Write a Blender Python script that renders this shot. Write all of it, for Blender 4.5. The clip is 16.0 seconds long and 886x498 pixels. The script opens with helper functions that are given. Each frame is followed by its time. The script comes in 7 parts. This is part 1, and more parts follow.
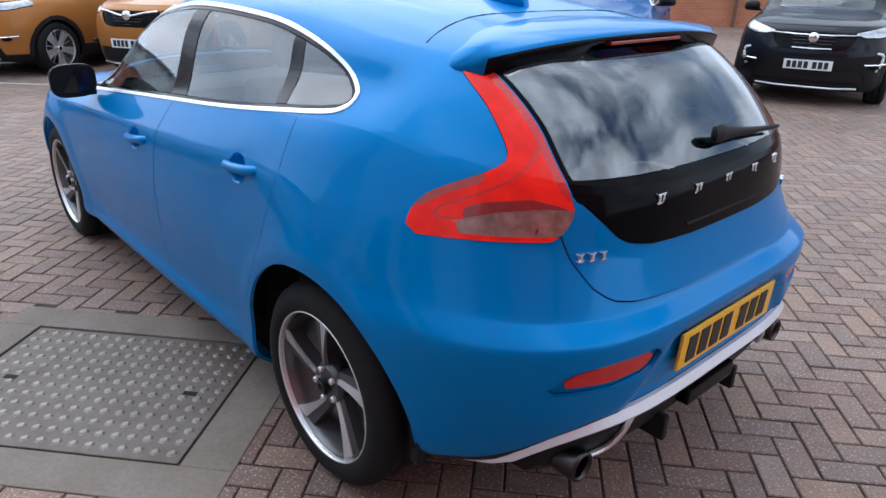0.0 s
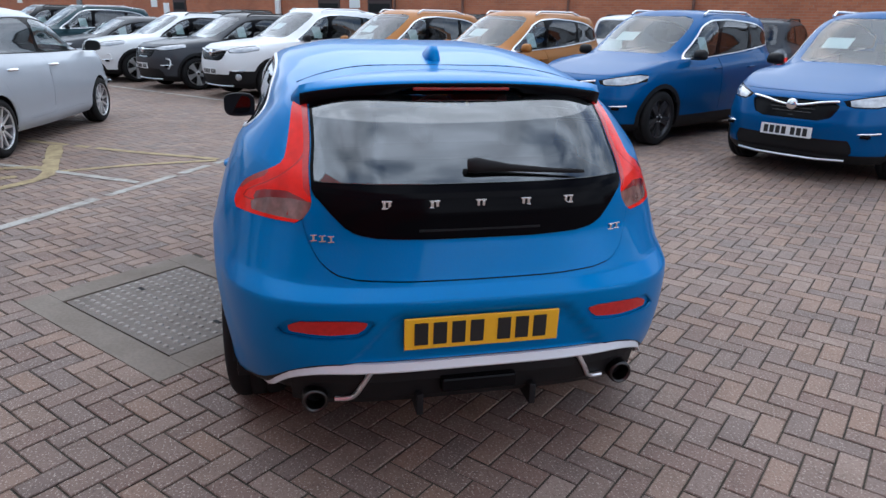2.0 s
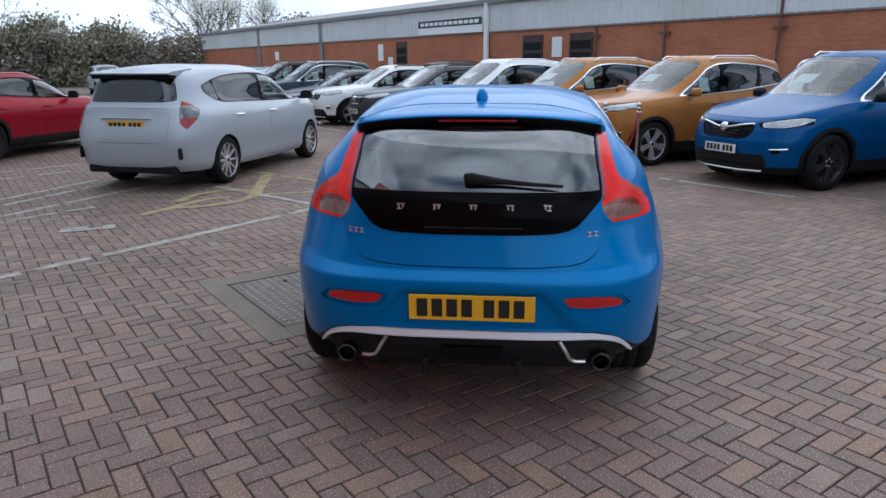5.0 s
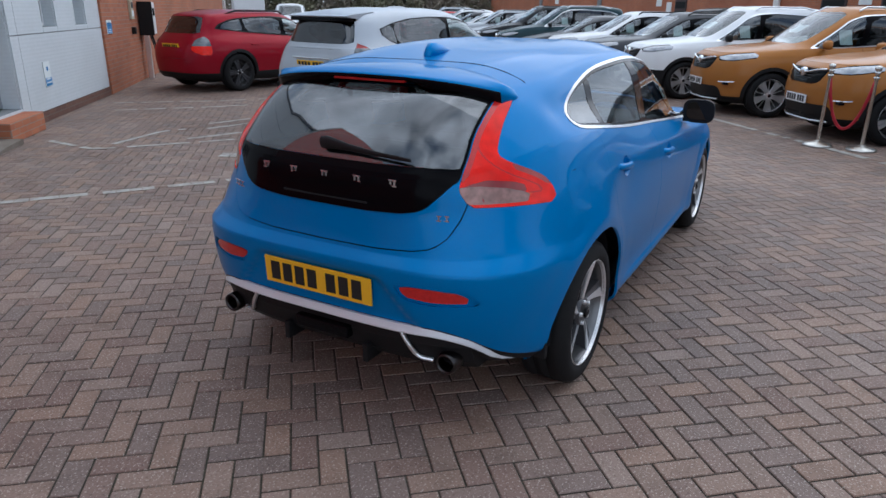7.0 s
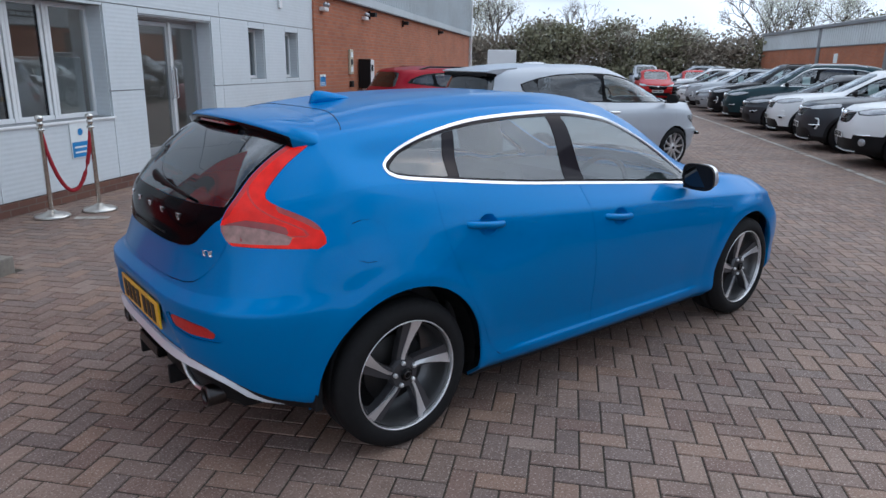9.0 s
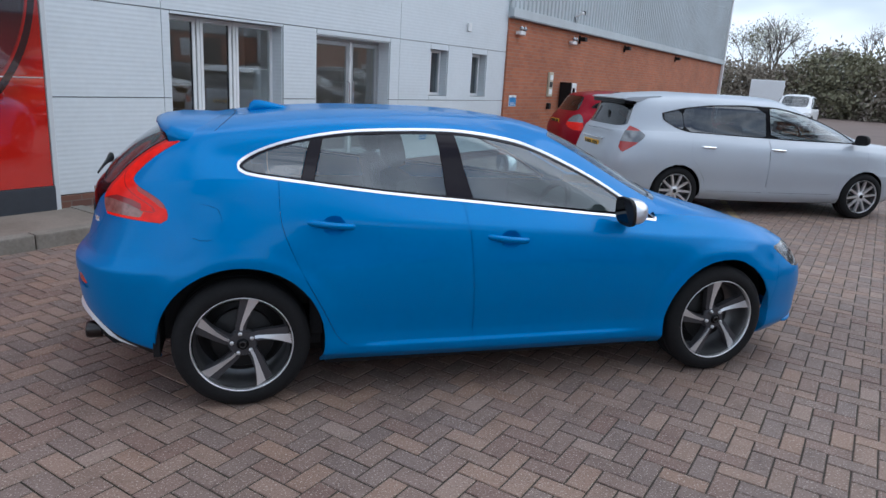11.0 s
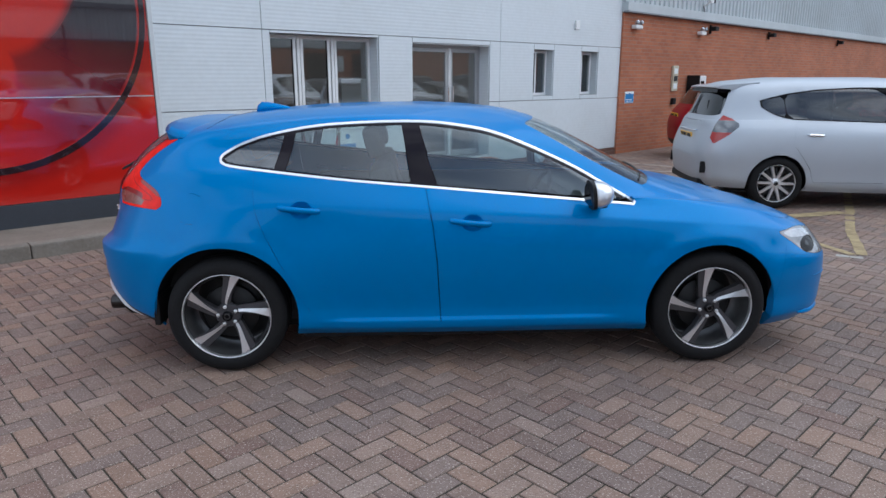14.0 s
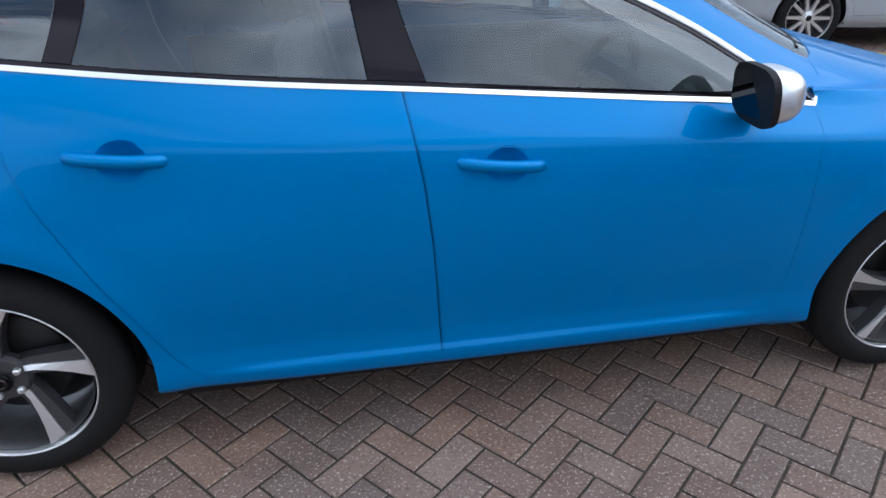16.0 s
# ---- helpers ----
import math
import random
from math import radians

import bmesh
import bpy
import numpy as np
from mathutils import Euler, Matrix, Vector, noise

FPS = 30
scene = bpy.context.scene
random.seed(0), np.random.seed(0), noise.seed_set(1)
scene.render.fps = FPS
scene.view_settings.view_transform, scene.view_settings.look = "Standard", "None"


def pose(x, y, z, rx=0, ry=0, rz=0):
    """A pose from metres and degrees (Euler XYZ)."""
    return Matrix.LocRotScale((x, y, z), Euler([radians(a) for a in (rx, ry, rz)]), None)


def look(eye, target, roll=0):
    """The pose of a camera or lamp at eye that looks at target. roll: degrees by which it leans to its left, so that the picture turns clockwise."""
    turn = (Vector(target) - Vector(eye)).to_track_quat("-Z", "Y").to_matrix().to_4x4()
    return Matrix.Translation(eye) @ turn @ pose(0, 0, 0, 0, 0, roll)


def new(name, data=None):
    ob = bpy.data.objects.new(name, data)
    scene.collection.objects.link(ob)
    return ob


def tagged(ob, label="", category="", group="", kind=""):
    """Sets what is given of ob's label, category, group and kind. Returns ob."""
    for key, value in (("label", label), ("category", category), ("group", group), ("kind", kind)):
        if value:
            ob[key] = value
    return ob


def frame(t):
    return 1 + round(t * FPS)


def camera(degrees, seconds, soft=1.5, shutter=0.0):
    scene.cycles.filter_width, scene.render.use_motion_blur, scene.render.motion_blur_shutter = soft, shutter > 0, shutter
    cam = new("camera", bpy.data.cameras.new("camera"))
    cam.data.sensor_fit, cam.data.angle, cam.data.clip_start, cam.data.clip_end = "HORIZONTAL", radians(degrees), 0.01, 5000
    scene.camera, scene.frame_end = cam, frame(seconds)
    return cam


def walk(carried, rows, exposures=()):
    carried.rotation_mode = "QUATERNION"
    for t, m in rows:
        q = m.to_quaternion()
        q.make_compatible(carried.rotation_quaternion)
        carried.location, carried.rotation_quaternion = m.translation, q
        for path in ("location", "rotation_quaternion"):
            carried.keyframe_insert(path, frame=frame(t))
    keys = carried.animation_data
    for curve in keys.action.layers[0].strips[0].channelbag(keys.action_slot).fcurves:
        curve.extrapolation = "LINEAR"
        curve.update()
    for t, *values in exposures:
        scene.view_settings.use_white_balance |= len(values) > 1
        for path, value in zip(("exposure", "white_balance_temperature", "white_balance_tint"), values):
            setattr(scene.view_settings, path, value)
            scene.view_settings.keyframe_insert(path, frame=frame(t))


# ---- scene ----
cam = camera(66.5, 16.0)
PATH = [
    (0, (-2.813, 1.723, 1.472), (-1.441, 0.487, 0.703), 1.1),
    (0.5, (-3.057, 1.412, 1.491), (-1.534, 0.338, 0.765), 2.9),
    (1, (-3.45, 1.161, 1.509), (-1.753, 0.361, 0.816), 2.6),
    (1.5, (-3.786, 0.874, 1.519), (-2.024, 0.238, 0.818), 3.3),
    (2, (-4.032, 0.574, 1.519), (-2.185, 0.157, 0.877), 1.2),
    (2.1, (-4.09, 0.473, 1.513), (-2.216, 0.168, 0.885), 1.7),
    (2.5, (-4.295, 0.345, 1.519), (-2.436, 0.007, 0.864), -0.3),
    (3, (-4.576, 0.285, 1.499), (-2.688, 0.137, 0.856), 1.5),
    (3.5, (-4.819, 0.189, 1.521), (-2.915, 0.076, 0.92), 0.4),
    (4, (-4.992, 0.03, 1.53), (-3.065, -0.019, 0.995), 1.1),
    (4.5, (-4.948, -0.029, 1.529), (-3.019, -0.046, 1.003), -0.4),
    (5, (-4.723, -0.131, 1.525), (-2.801, 0.051, 1.004), -0.2),
    (5.2, (-4.655, -0.21, 1.52), (-2.739, 0.035, 1.002), -0.9),
    (7.3, (-3.848, -1.825, 1.567), (-2.243, -0.807, 0.944), 1.4),
    (7.5, (-3.741, -1.94, 1.552), (-2.161, -0.857, 0.977), 1.5),
    (8, (-3.439, -2.229, 1.568), (-2.019, -0.945, 0.987), -0.8),
    (8.5, (-3.17, -2.613, 1.579), (-1.887, -1.19, 1.004), 0.7),
    (9, (-2.803, -2.912, 1.551), (-1.594, -1.409, 1.022), 1.0),
    (9.5, (-2.451, -3.23, 1.567), (-1.438, -1.582, 1.058), -0.3),
    (9.7, (-2.312, -3.367, 1.585), (-1.334, -1.698, 1.079), 0.6),
    (11.8, (-0.738, -4.157, 1.606), (-0.458, -2.24, 1.108), 0.0),
    (12, (-0.619, -4.201, 1.607), (-0.393, -2.277, 1.108), -1.3),
    (12.5, (-0.402, -4.397, 1.591), (-0.299, -2.459, 1.108), -0.6),
    (13, (-0.32, -4.491, 1.595), (-0.203, -2.549, 1.131), 0.0),
    (13.5, (-0.318, -4.462, 1.594), (-0.2, -2.521, 1.126), -0.0),
    (14, (-0.342, -4.34, 1.561), (-0.242, -2.403, 1.071), 0.0),
    (14.5, (-0.445, -3.966, 1.518), (-0.252, -2.057, 0.955), 0.1),
    (15, (-0.393, -3.493, 1.43), (-0.212, -1.595, 0.827), -0.6),
    (15.5, (-0.424, -2.962, 1.381), (-0.254, -1.103, 0.662), -0.8),
    (16, (-0.423, -2.399, 1.423), (-0.134, -0.654, 0.488), -0.8),
]
walk(cam, [(t, look(eye, target, roll)) for t, eye, target, roll in PATH], [(0, 0.76, 5950, 9), (1.5, 0.50, 5950, 9), (3.5, 0.32, 5950, 9), (4.5, 0.12, 5950, 9), (5.0, 0.10, 5950, 9), (7.5, 0.10, 5950, 9), (9.0, 0.06, 5950, 9), (12.0, 0.22, 5950, 9), (14, 0.26, 5950, 9), (15, 0.36, 5950, 9), (16, 0.50, 5950, 9)])

# ---- sky and light ----
world = bpy.data.worlds.new("sky")
scene.world = world
world.use_nodes = True
wn, wl = world.node_tree.nodes, world.node_tree.links
wn.clear()
w_out = wn.new("ShaderNodeOutputWorld")
w_bg = wn.new("ShaderNodeBackground")
w_sky = wn.new("ShaderNodeTexSky")
w_sky.sky_type, w_sky.sun_disc = "NISHITA", False
SUN_EL, SUN_ROT = radians(50), radians(99)
w_sky.sun_elevation, w_sky.sun_rotation, w_sky.dust_density = SUN_EL, SUN_ROT, 2.0
w_map = wn.new("ShaderNodeTexCoord")
w_scale = wn.new("ShaderNodeMapping")
w_scale.inputs["Scale"].default_value = (1.0, 1.0, 2.6)
w_noise = wn.new("ShaderNodeTexNoise")
w_noise.inputs["Scale"].default_value, w_noise.inputs["Detail"].default_value = 2.3, 4.0
w_noise.inputs["Roughness"].default_value, w_noise.inputs["Distortion"].default_value = 0.48, 0.3
w_ramp = wn.new("ShaderNodeValToRGB")
w_ramp.color_ramp.elements[0].position, w_ramp.color_ramp.elements[1].position = 0.32, 0.50
w_cloud = wn.new("ShaderNodeValToRGB")
w_cloud.color_ramp.elements[0].position, w_cloud.color_ramp.elements[1].position = 0.35, 0.70
w_cloud.color_ramp.elements[0].color = (5.45, 6.3, 7.1, 1)
w_cloud.color_ramp.elements[1].color = (10.8, 11.4, 12.5, 1)
w_mix = wn.new("ShaderNodeMix")
w_mix.data_type = "RGBA"
wl.new(w_map.outputs["Generated"], w_scale.inputs["Vector"])
wl.new(w_scale.outputs["Vector"], w_noise.inputs["Vector"])
wl.new(w_noise.outputs["Fac"], w_ramp.inputs["Fac"])
wl.new(w_noise.outputs["Fac"], w_cloud.inputs["Fac"])
wl.new(w_ramp.outputs["Color"], w_mix.inputs["Factor"])
wl.new(w_sky.outputs["Color"], w_mix.inputs["A"])
# finer streaks in the high cloud, lost in the haze towards the horizon
w_fine = wn.new("ShaderNodeTexNoise")
w_fine.inputs["Scale"].default_value, w_fine.inputs["Detail"].default_value = 3.4, 4.0
w_fine.inputs["Roughness"].default_value, w_fine.inputs["Distortion"].default_value = 0.5, 0.6
w_stretch = wn.new("ShaderNodeMapping")
w_stretch.inputs["Scale"].default_value = (0.55, 1.3, 1.6)
w_stretch.inputs["Rotation"].default_value = (0.2, 0.1, 0.6)
wl.new(w_map.outputs["Generated"], w_stretch.inputs["Vector"])
wl.new(w_stretch.outputs["Vector"], w_fine.inputs["Vector"])
w_tone = wn.new("ShaderNodeMapRange")
w_tone.inputs["From Min"].default_value, w_tone.inputs["From Max"].default_value = 0.34, 0.68
w_tone.inputs["To Min"].default_value, w_tone.inputs["To Max"].default_value = 0.62, 1.32
wl.new(w_fine.outputs["Fac"], w_tone.inputs["Value"])
w_sep = wn.new("ShaderNodeSeparateXYZ")
wl.new(w_map.outputs["Generated"], w_sep.inputs[0])
w_haze = wn.new("ShaderNodeMapRange")
w_haze.inputs["From Min"].default_value, w_haze.inputs["From Max"].default_value = 0.12, 0.45
wl.new(w_sep.outputs["Z"], w_haze.inputs["Value"])
w_streak = wn.new("ShaderNodeMix")
w_streak.data_type = "RGBA"
w_streak.inputs["A"].default_value = (1, 1, 1, 1)
wl.new(w_haze.outputs["Result"], w_streak.inputs["Factor"])
wl.new(w_tone.outputs["Result"], w_streak.inputs["B"])
w_shade = wn.new("ShaderNodeMix")
w_shade.data_type, w_shade.blend_type = "RGBA", "MULTIPLY"
w_shade.inputs["Factor"].default_value = 1.0
wl.new(w_cloud.outputs["Color"], w_shade.inputs["A"])
wl.new(w_streak.outputs["Result"], w_shade.inputs["B"])
wl.new(w_shade.outputs["Result"], w_mix.inputs["B"])
wl.new(w_mix.outputs["Result"], w_bg.inputs["Color"])
w_bg.inputs["Strength"].default_value = 0.115
wl.new(w_bg.outputs["Background"], w_out.inputs["Surface"])
sun = new("sun", bpy.data.lights.new("sun", "SUN"))
sun.data.energy, sun.data.angle, sun.data.color = 0.9, radians(75), (1.0, 0.99, 0.975)
sun_dir = Vector((math.sin(SUN_ROT) * math.cos(SUN_EL), math.cos(SUN_ROT) * math.cos(SUN_EL), math.sin(SUN_EL)))
sun.matrix_world = look(sun_dir * 60, (0, 0, 0))
scene.view_settings.exposure = 0.25

# ---- materials ----
MATS = {}


def material(name, color, rough=0.6, metal=0.0, grain=0.0, scale=40.0, bump=0.0, stain=0.0, stain_scale=2.0, coat=0.0, coat_rough=0.03, spec=0.5, island=0.0, each=0.0, emit=0.0, dirt=(0.5, 0.45, 0.4)):
    """A Principled surface with fine grain, broad stains, relief and, for pieces, a tone of their own."""
    if name in MATS:
        return MATS[name]
    m = bpy.data.materials.new(name)
    m.use_nodes = True
    nt = m.node_tree
    nodes, links = nt.nodes, nt.links
    b = nodes["Principled BSDF"]
    b.inputs["Roughness"].default_value = rough
    b.inputs["Metallic"].default_value = metal
    b.inputs["Specular IOR Level"].default_value = spec
    b.inputs["Coat Weight"].default_value = coat
    b.inputs["Coat Roughness"].default_value = coat_rough
    col = nodes.new("ShaderNodeRGB")
    col.outputs[0].default_value = (*color, 1)
    out = col.outputs[0]
    tc = nodes.new("ShaderNodeTexCoord")

    def tint(source, amount, out):
        hsv = nodes.new("ShaderNodeHueSaturation")
        mul = nodes.new("ShaderNodeMath")
        mul.operation = "MULTIPLY_ADD"
        mul.inputs[1].default_value, mul.inputs[2].default_value = 2 * amount, 1 - amount
        links.new(source, mul.inputs[0])
        links.new(mul.outputs[0], hsv.inputs["Value"])
        links.new(out, hsv.inputs["Color"])
        return hsv.outputs["Color"]

    if island:
        geo = nodes.new("ShaderNodeNewGeometry")
        out = tint(geo.outputs["Random Per Island"], island, out)
    if each:
        info = nodes.new("ShaderNodeObjectInfo")
        out = tint(info.outputs["Random"], each, out)
    if grain or bump:
        n1 = nodes.new("ShaderNodeTexNoise")
        n1.inputs["Scale"].default_value, n1.inputs["Detail"].default_value = scale, 6
        links.new(tc.outputs["Object"], n1.inputs["Vector"])
        if grain:
            out = tint(n1.outputs["Fac"], grain, out)
        if bump:
            bp = nodes.new("ShaderNodeBump")
            bp.inputs["Strength"].default_value, bp.inputs["Distance"].default_value = bump, 0.004
            links.new(n1.outputs["Fac"], bp.inputs["Height"])
            links.new(bp.outputs["Normal"], b.inputs["Normal"])
    if stain:
        n2 = nodes.new("ShaderNodeTexNoise")
        n2.inputs["Scale"].default_value, n2.inputs["Detail"].default_value, n2.inputs["Roughness"].default_value = stain_scale, 5, 0.6
        links.new(tc.outputs["Object"], n2.inputs["Vector"])
        r = nodes.new("ShaderNodeMapRange")
        r.inputs["From Min"].default_value, r.inputs["From Max"].default_value = 0.42, 0.72
        r.inputs["To Max"].default_value = stain
        links.new(n2.outputs["Fac"], r.inputs["Value"])
        mx = nodes.new("ShaderNodeMix")
        mx.data_type, mx.blend_type = "RGBA", "MULTIPLY"
        mx.inputs["B"].default_value = (*dirt, 1)
        links.new(r.outputs["Result"], mx.inputs["Factor"])
        links.new(out, mx.inputs["A"])
        out = mx.outputs["Result"]
    links.new(out, b.inputs["Base Color"])
    if emit:
        b.inputs["Emission Color"].default_value = (*color, 1)
        b.inputs["Emission Strength"].default_value = emit
    MATS[name] = m
    return m


def glass(name, tint, rough=0.0, gloss=(0.95, 0.97, 1.0), ior=1.52):
    """A thin pane: the tinted view through it, and a mirror layer by Fresnel."""
    if name in MATS:
        return MATS[name]
    m = bpy.data.materials.new(name)
    m.use_nodes = True
    nodes, links = m.node_tree.nodes, m.node_tree.links
    nodes.clear()
    o = nodes.new("ShaderNodeOutputMaterial")
    tr = nodes.new("ShaderNodeBsdfTransparent")
    tr.inputs["Color"].default_value = (*tint, 1)
    gl = nodes.new("ShaderNodeBsdfGlossy")
    gl.inputs["Roughness"].default_value, gl.inputs["Color"].default_value = rough, (*gloss, 1)
    # Schlick's curve, the same from either side of the pane
    f0 = ((ior - 1) / (ior + 1)) ** 2
    lw = nodes.new("ShaderNodeLayerWeight")
    lw.inputs["Blend"].default_value = 0.5
    power = nodes.new("ShaderNodeMath")
    power.operation, power.inputs[1].default_value = "POWER", 5.0
    fr = nodes.new("ShaderNodeMath")
    fr.operation, fr.inputs[1].default_value, fr.inputs[2].default_value = "MULTIPLY_ADD", 1 - f0, f0
    links.new(lw.outputs["Facing"], power.inputs[0])
    links.new(power.outputs[0], fr.inputs[0])
    mx = nodes.new("ShaderNodeMixShader")
    links.new(fr.outputs[0], mx.inputs["Fac"])
    links.new(tr.outputs["BSDF"], mx.inputs[1])
    links.new(gl.outputs["BSDF"], mx.inputs[2])
    links.new(mx.outputs["Shader"], o.inputs["Surface"])
    MATS[name] = m
    return m


def paint(name, color, metal=0.25, rough=0.38):
    m = material("paint " + name, color, rough + 0.06, metal, grain=0.05, scale=900, coat=0.50, coat_rough=0.035, spec=0.02, stain=0.10, stain_scale=3.0, dirt=(0.75, 0.72, 0.7))
    m.node_tree.nodes["Principled BSDF"].inputs["Coat IOR"].default_value = 1.40
    return m


PANEL_BLACK = material("tailgate black", (0.003, 0.003, 0.004), 0.10, spec=0.05, grain=0.1, scale=30)
BLACK_PLASTIC = material("black plastic", (0.008, 0.008, 0.009), 0.55, grain=0.2, scale=250, bump=0.05, spec=0.25)
GLOSS_BLACK = material("gloss black", (0.004, 0.004, 0.005), 0.16, coat=0.0, spec=0.10, grain=0.1, scale=30)
POST_BLACK = material("window post black", (0.016, 0.013, 0.017), 0.10, spec=0.16, grain=0.15, scale=20)
DARK_TRIM = material("dark interior", (0.02, 0.02, 0.022), 0.8, grain=0.3, scale=60)
SEAT_CLOTH = material("seat cloth", (0.045, 0.043, 0.042), 0.9, grain=0.3, scale=200, bump=0.2)
RUBBER = material("tyre rubber", (0.0085, 0.0083, 0.0090), 0.8, grain=0.35, scale=60, bump=0.1, stain=0.3, stain_scale=9, dirt=(1.5, 1.45, 1.4), spec=0.25)
CHROME = material("chrome", (0.82, 0.83, 0.85), 0.12, 1.0, grain=0.05, scale=60)
SATIN = material("satin silver", (0.80, 0.81, 0.83), 0.28, 0.9, grain=0.08, scale=80)
ALLOY = material("machined alloy", (0.74, 0.74, 0.75), 0.3, 0.75, grain=0.1, scale=120)
ALLOY_GREY = material("gunmetal alloy", (0.065, 0.064, 0.07), 0.35, 0.4, grain=0.12, scale=90)
RIM_SHADE = material("shaded rim depth", (0.022, 0.021, 0.021), 0.5, 0.3, grain=0.2, scale=30, stain=0.4, stain_scale=9)
RIM_INNER = material("polished rim inside", (0.17, 0.17, 0.175), 0.34, 0.8, grain=0.15, scale=30, stain=0.35, stain_scale=9)
ALLOY_DARK = material("dark alloy", (0.05, 0.05, 0.055), 0.4, 0.5, grain=0.15, scale=80)
EXHAUST = material("dark chrome", (0.06, 0.056, 0.056), 0.28, 1.0, grain=0.2, scale=50)
CAR_GLASS = glass("car glass", (0.66, 0.76, 0.75), ior=2.2)
QUARTER_GLASS = glass("quarter glass", (0.34, 0.37, 0.37), ior=2.2)
SCREEN_GLASS = glass("windscreen glass", (0.62, 0.70, 0.69), ior=1.85)
DARK_GLASS = glass("privacy glass", (0.10, 0.11, 0.12), ior=1.95)
REAR_GLASS = glass("rear glass", (0.20, 0.22, 0.22), ior=2.35)
WINDOW_GLASS = glass("window glass", (0.84, 0.87, 0.87), ior=2.0)
LAMP_RED = material("red lamp plastic", (0.86, 0.016, 0.008), 0.20, coat=0.10, grain=0.30, scale=22, spec=0.2)
LAMP_DARK = material("smoked lamp plastic", (0.24, 0.010, 0.010), 0.15, coat=0.4, grain=0.4, scale=40)
LAMP_BAND = material("dull red lamp edge", (0.36, 0.030, 0.026), 0.22, coat=0.4, grain=0.3, scale=50)
LAMP_GLINT = material("orange lamp glint", (0.88, 0.07, 0.012), 0.15, coat=0.6, grain=0.3, scale=120)
LAMP_PALE = material("pale lamp lens", (0.42, 0.43, 0.45), 0.16, 0.5, coat=0.8, grain=0.6, scale=22)
LAMP_CLEAR = material("clear lamp plastic", (0.17, 0.175, 0.185), 0.15, 0.5, coat=0.8, grain=0.55, scale=26)
REVERSE_LENS = material("reversing lens", (0.27, 0.135, 0.115), 0.2, 0.2, coat=0.6, grain=0.8, scale=38)
REFLECTOR = material("red reflector", (0.52, 0.013, 0.012), 0.25, coat=0.25, grain=0.3, scale=70)
PLATE_YELLOW = material("yellow plate", (0.85, 0.47, 0.01), 0.35, grain=0.03, scale=60, coat=0.3)
PLATE_WHITE = material("white plate", (0.75, 0.76, 0.76), 0.35, grain=0.04, scale=60, coat=0.3)
PLATE_INK = material("plate ink", (0.012, 0.012, 0.012), 0.5)
PAPER = material("paper", (0.78, 0.82, 0.82), 0.8, grain=0.08, scale=20)
BUMPER_SILVER = material("silver bumper paint", (0.62, 0.63, 0.65), 0.4, 0.1, grain=0.05, scale=300, coat=0.3)
MIRROR_DARK = material("door mirror glass", (0.05, 0.052, 0.055), 0.03, 1.0, grain=0.02, scale=3)
SEAM = material("shut line", (0.004, 0.005, 0.006), 0.9)

# ---- building helpers ----
def part(name, bm, mat, parent=None, label="", smooth=False):
    """Links a bmesh as one mesh object, under parent if given."""
    me = bpy.data.meshes.new(name)
    bmesh.ops.recalc_face_normals(bm, faces=bm.faces)
    bm.to_mesh(me)
    bm.free()
    me.materials.append(mat)
    if smooth:
        me.shade_smooth()
    ob = new(name, me)
    if parent is not None:
        ob.parent = parent
    if label:
        tagged(ob, label)
    return ob


def empty(name, m=None, label="", category="", group="", kind=""):
    o = new(name)
    if m is not None:
        o.matrix_world = m
    return tagged(o, label, category, group, kind)


def thing(name, bm, mat, label, category, group="", kind="", smooth=False, m=None):
    o = part(name, bm, mat, None, "", smooth)
    if m is not None:
        o.matrix_world = m
    return tagged(o, label, category, group, kind)


def add_box(bm, lo, hi, bevel=0.0, m=None):
    """A box from lo to hi, its edges rounded by bevel."""
    c = [(a + b) / 2 for a, b in zip(lo, hi)]
    s = [abs(b - a) for a, b in zip(lo, hi)]
    r = bmesh.ops.create_cube(bm, size=1.0)
    vs = r["verts"]
    for v in vs:
        v.co = Vector((c[0] + v.co.x * s[0], c[1] + v.co.y * s[1], c[2] + v.co.z * s[2]))
    if bevel:
        es = list({e for v in vs for e in v.link_edges})
        r = bmesh.ops.bevel(bm, geom=es, offset=bevel, segments=2, affect="EDGES", profile=0.6)
        vs = list({v for f in r["faces"] for v in f.verts} | {v for v in vs if v.is_valid})
    if m is not None:
        bmesh.ops.transform(bm, matrix=m, verts=vs)
    return vs


def box(lo, hi, bevel=0.0, m=None):
    bm = bmesh.new()
    add_box(bm, lo, hi, bevel, m)
    return bm


def add_lathe(bm, profile, n=48, m=None, closed=False):
    """Turns a profile of (radius, along) round the z axis."""
    rings = []
    for r, h in profile:
        rings.append([bm.verts.new((r * math.cos(2 * math.pi * i / n), r * math.sin(2 * math.pi * i / n), h)) for i in range(n)])
    k = len(rings)
    for a in range(k if closed else k - 1):
        for i in range(n):
            bm.faces.new((rings[a][i], rings[a][(i + 1) % n], rings[(a + 1) % k][(i + 1) % n], rings[(a + 1) % k][i]))
    vs = [v for r in rings for v in r]
    if m is not None:
        bmesh.ops.transform(bm, matrix=m, verts=vs)
    return vs


def lathe(profile, n=48, m=None, closed=False):
    bm = bmesh.new()
    add_lathe(bm, profile, n, m, closed)
    return bm


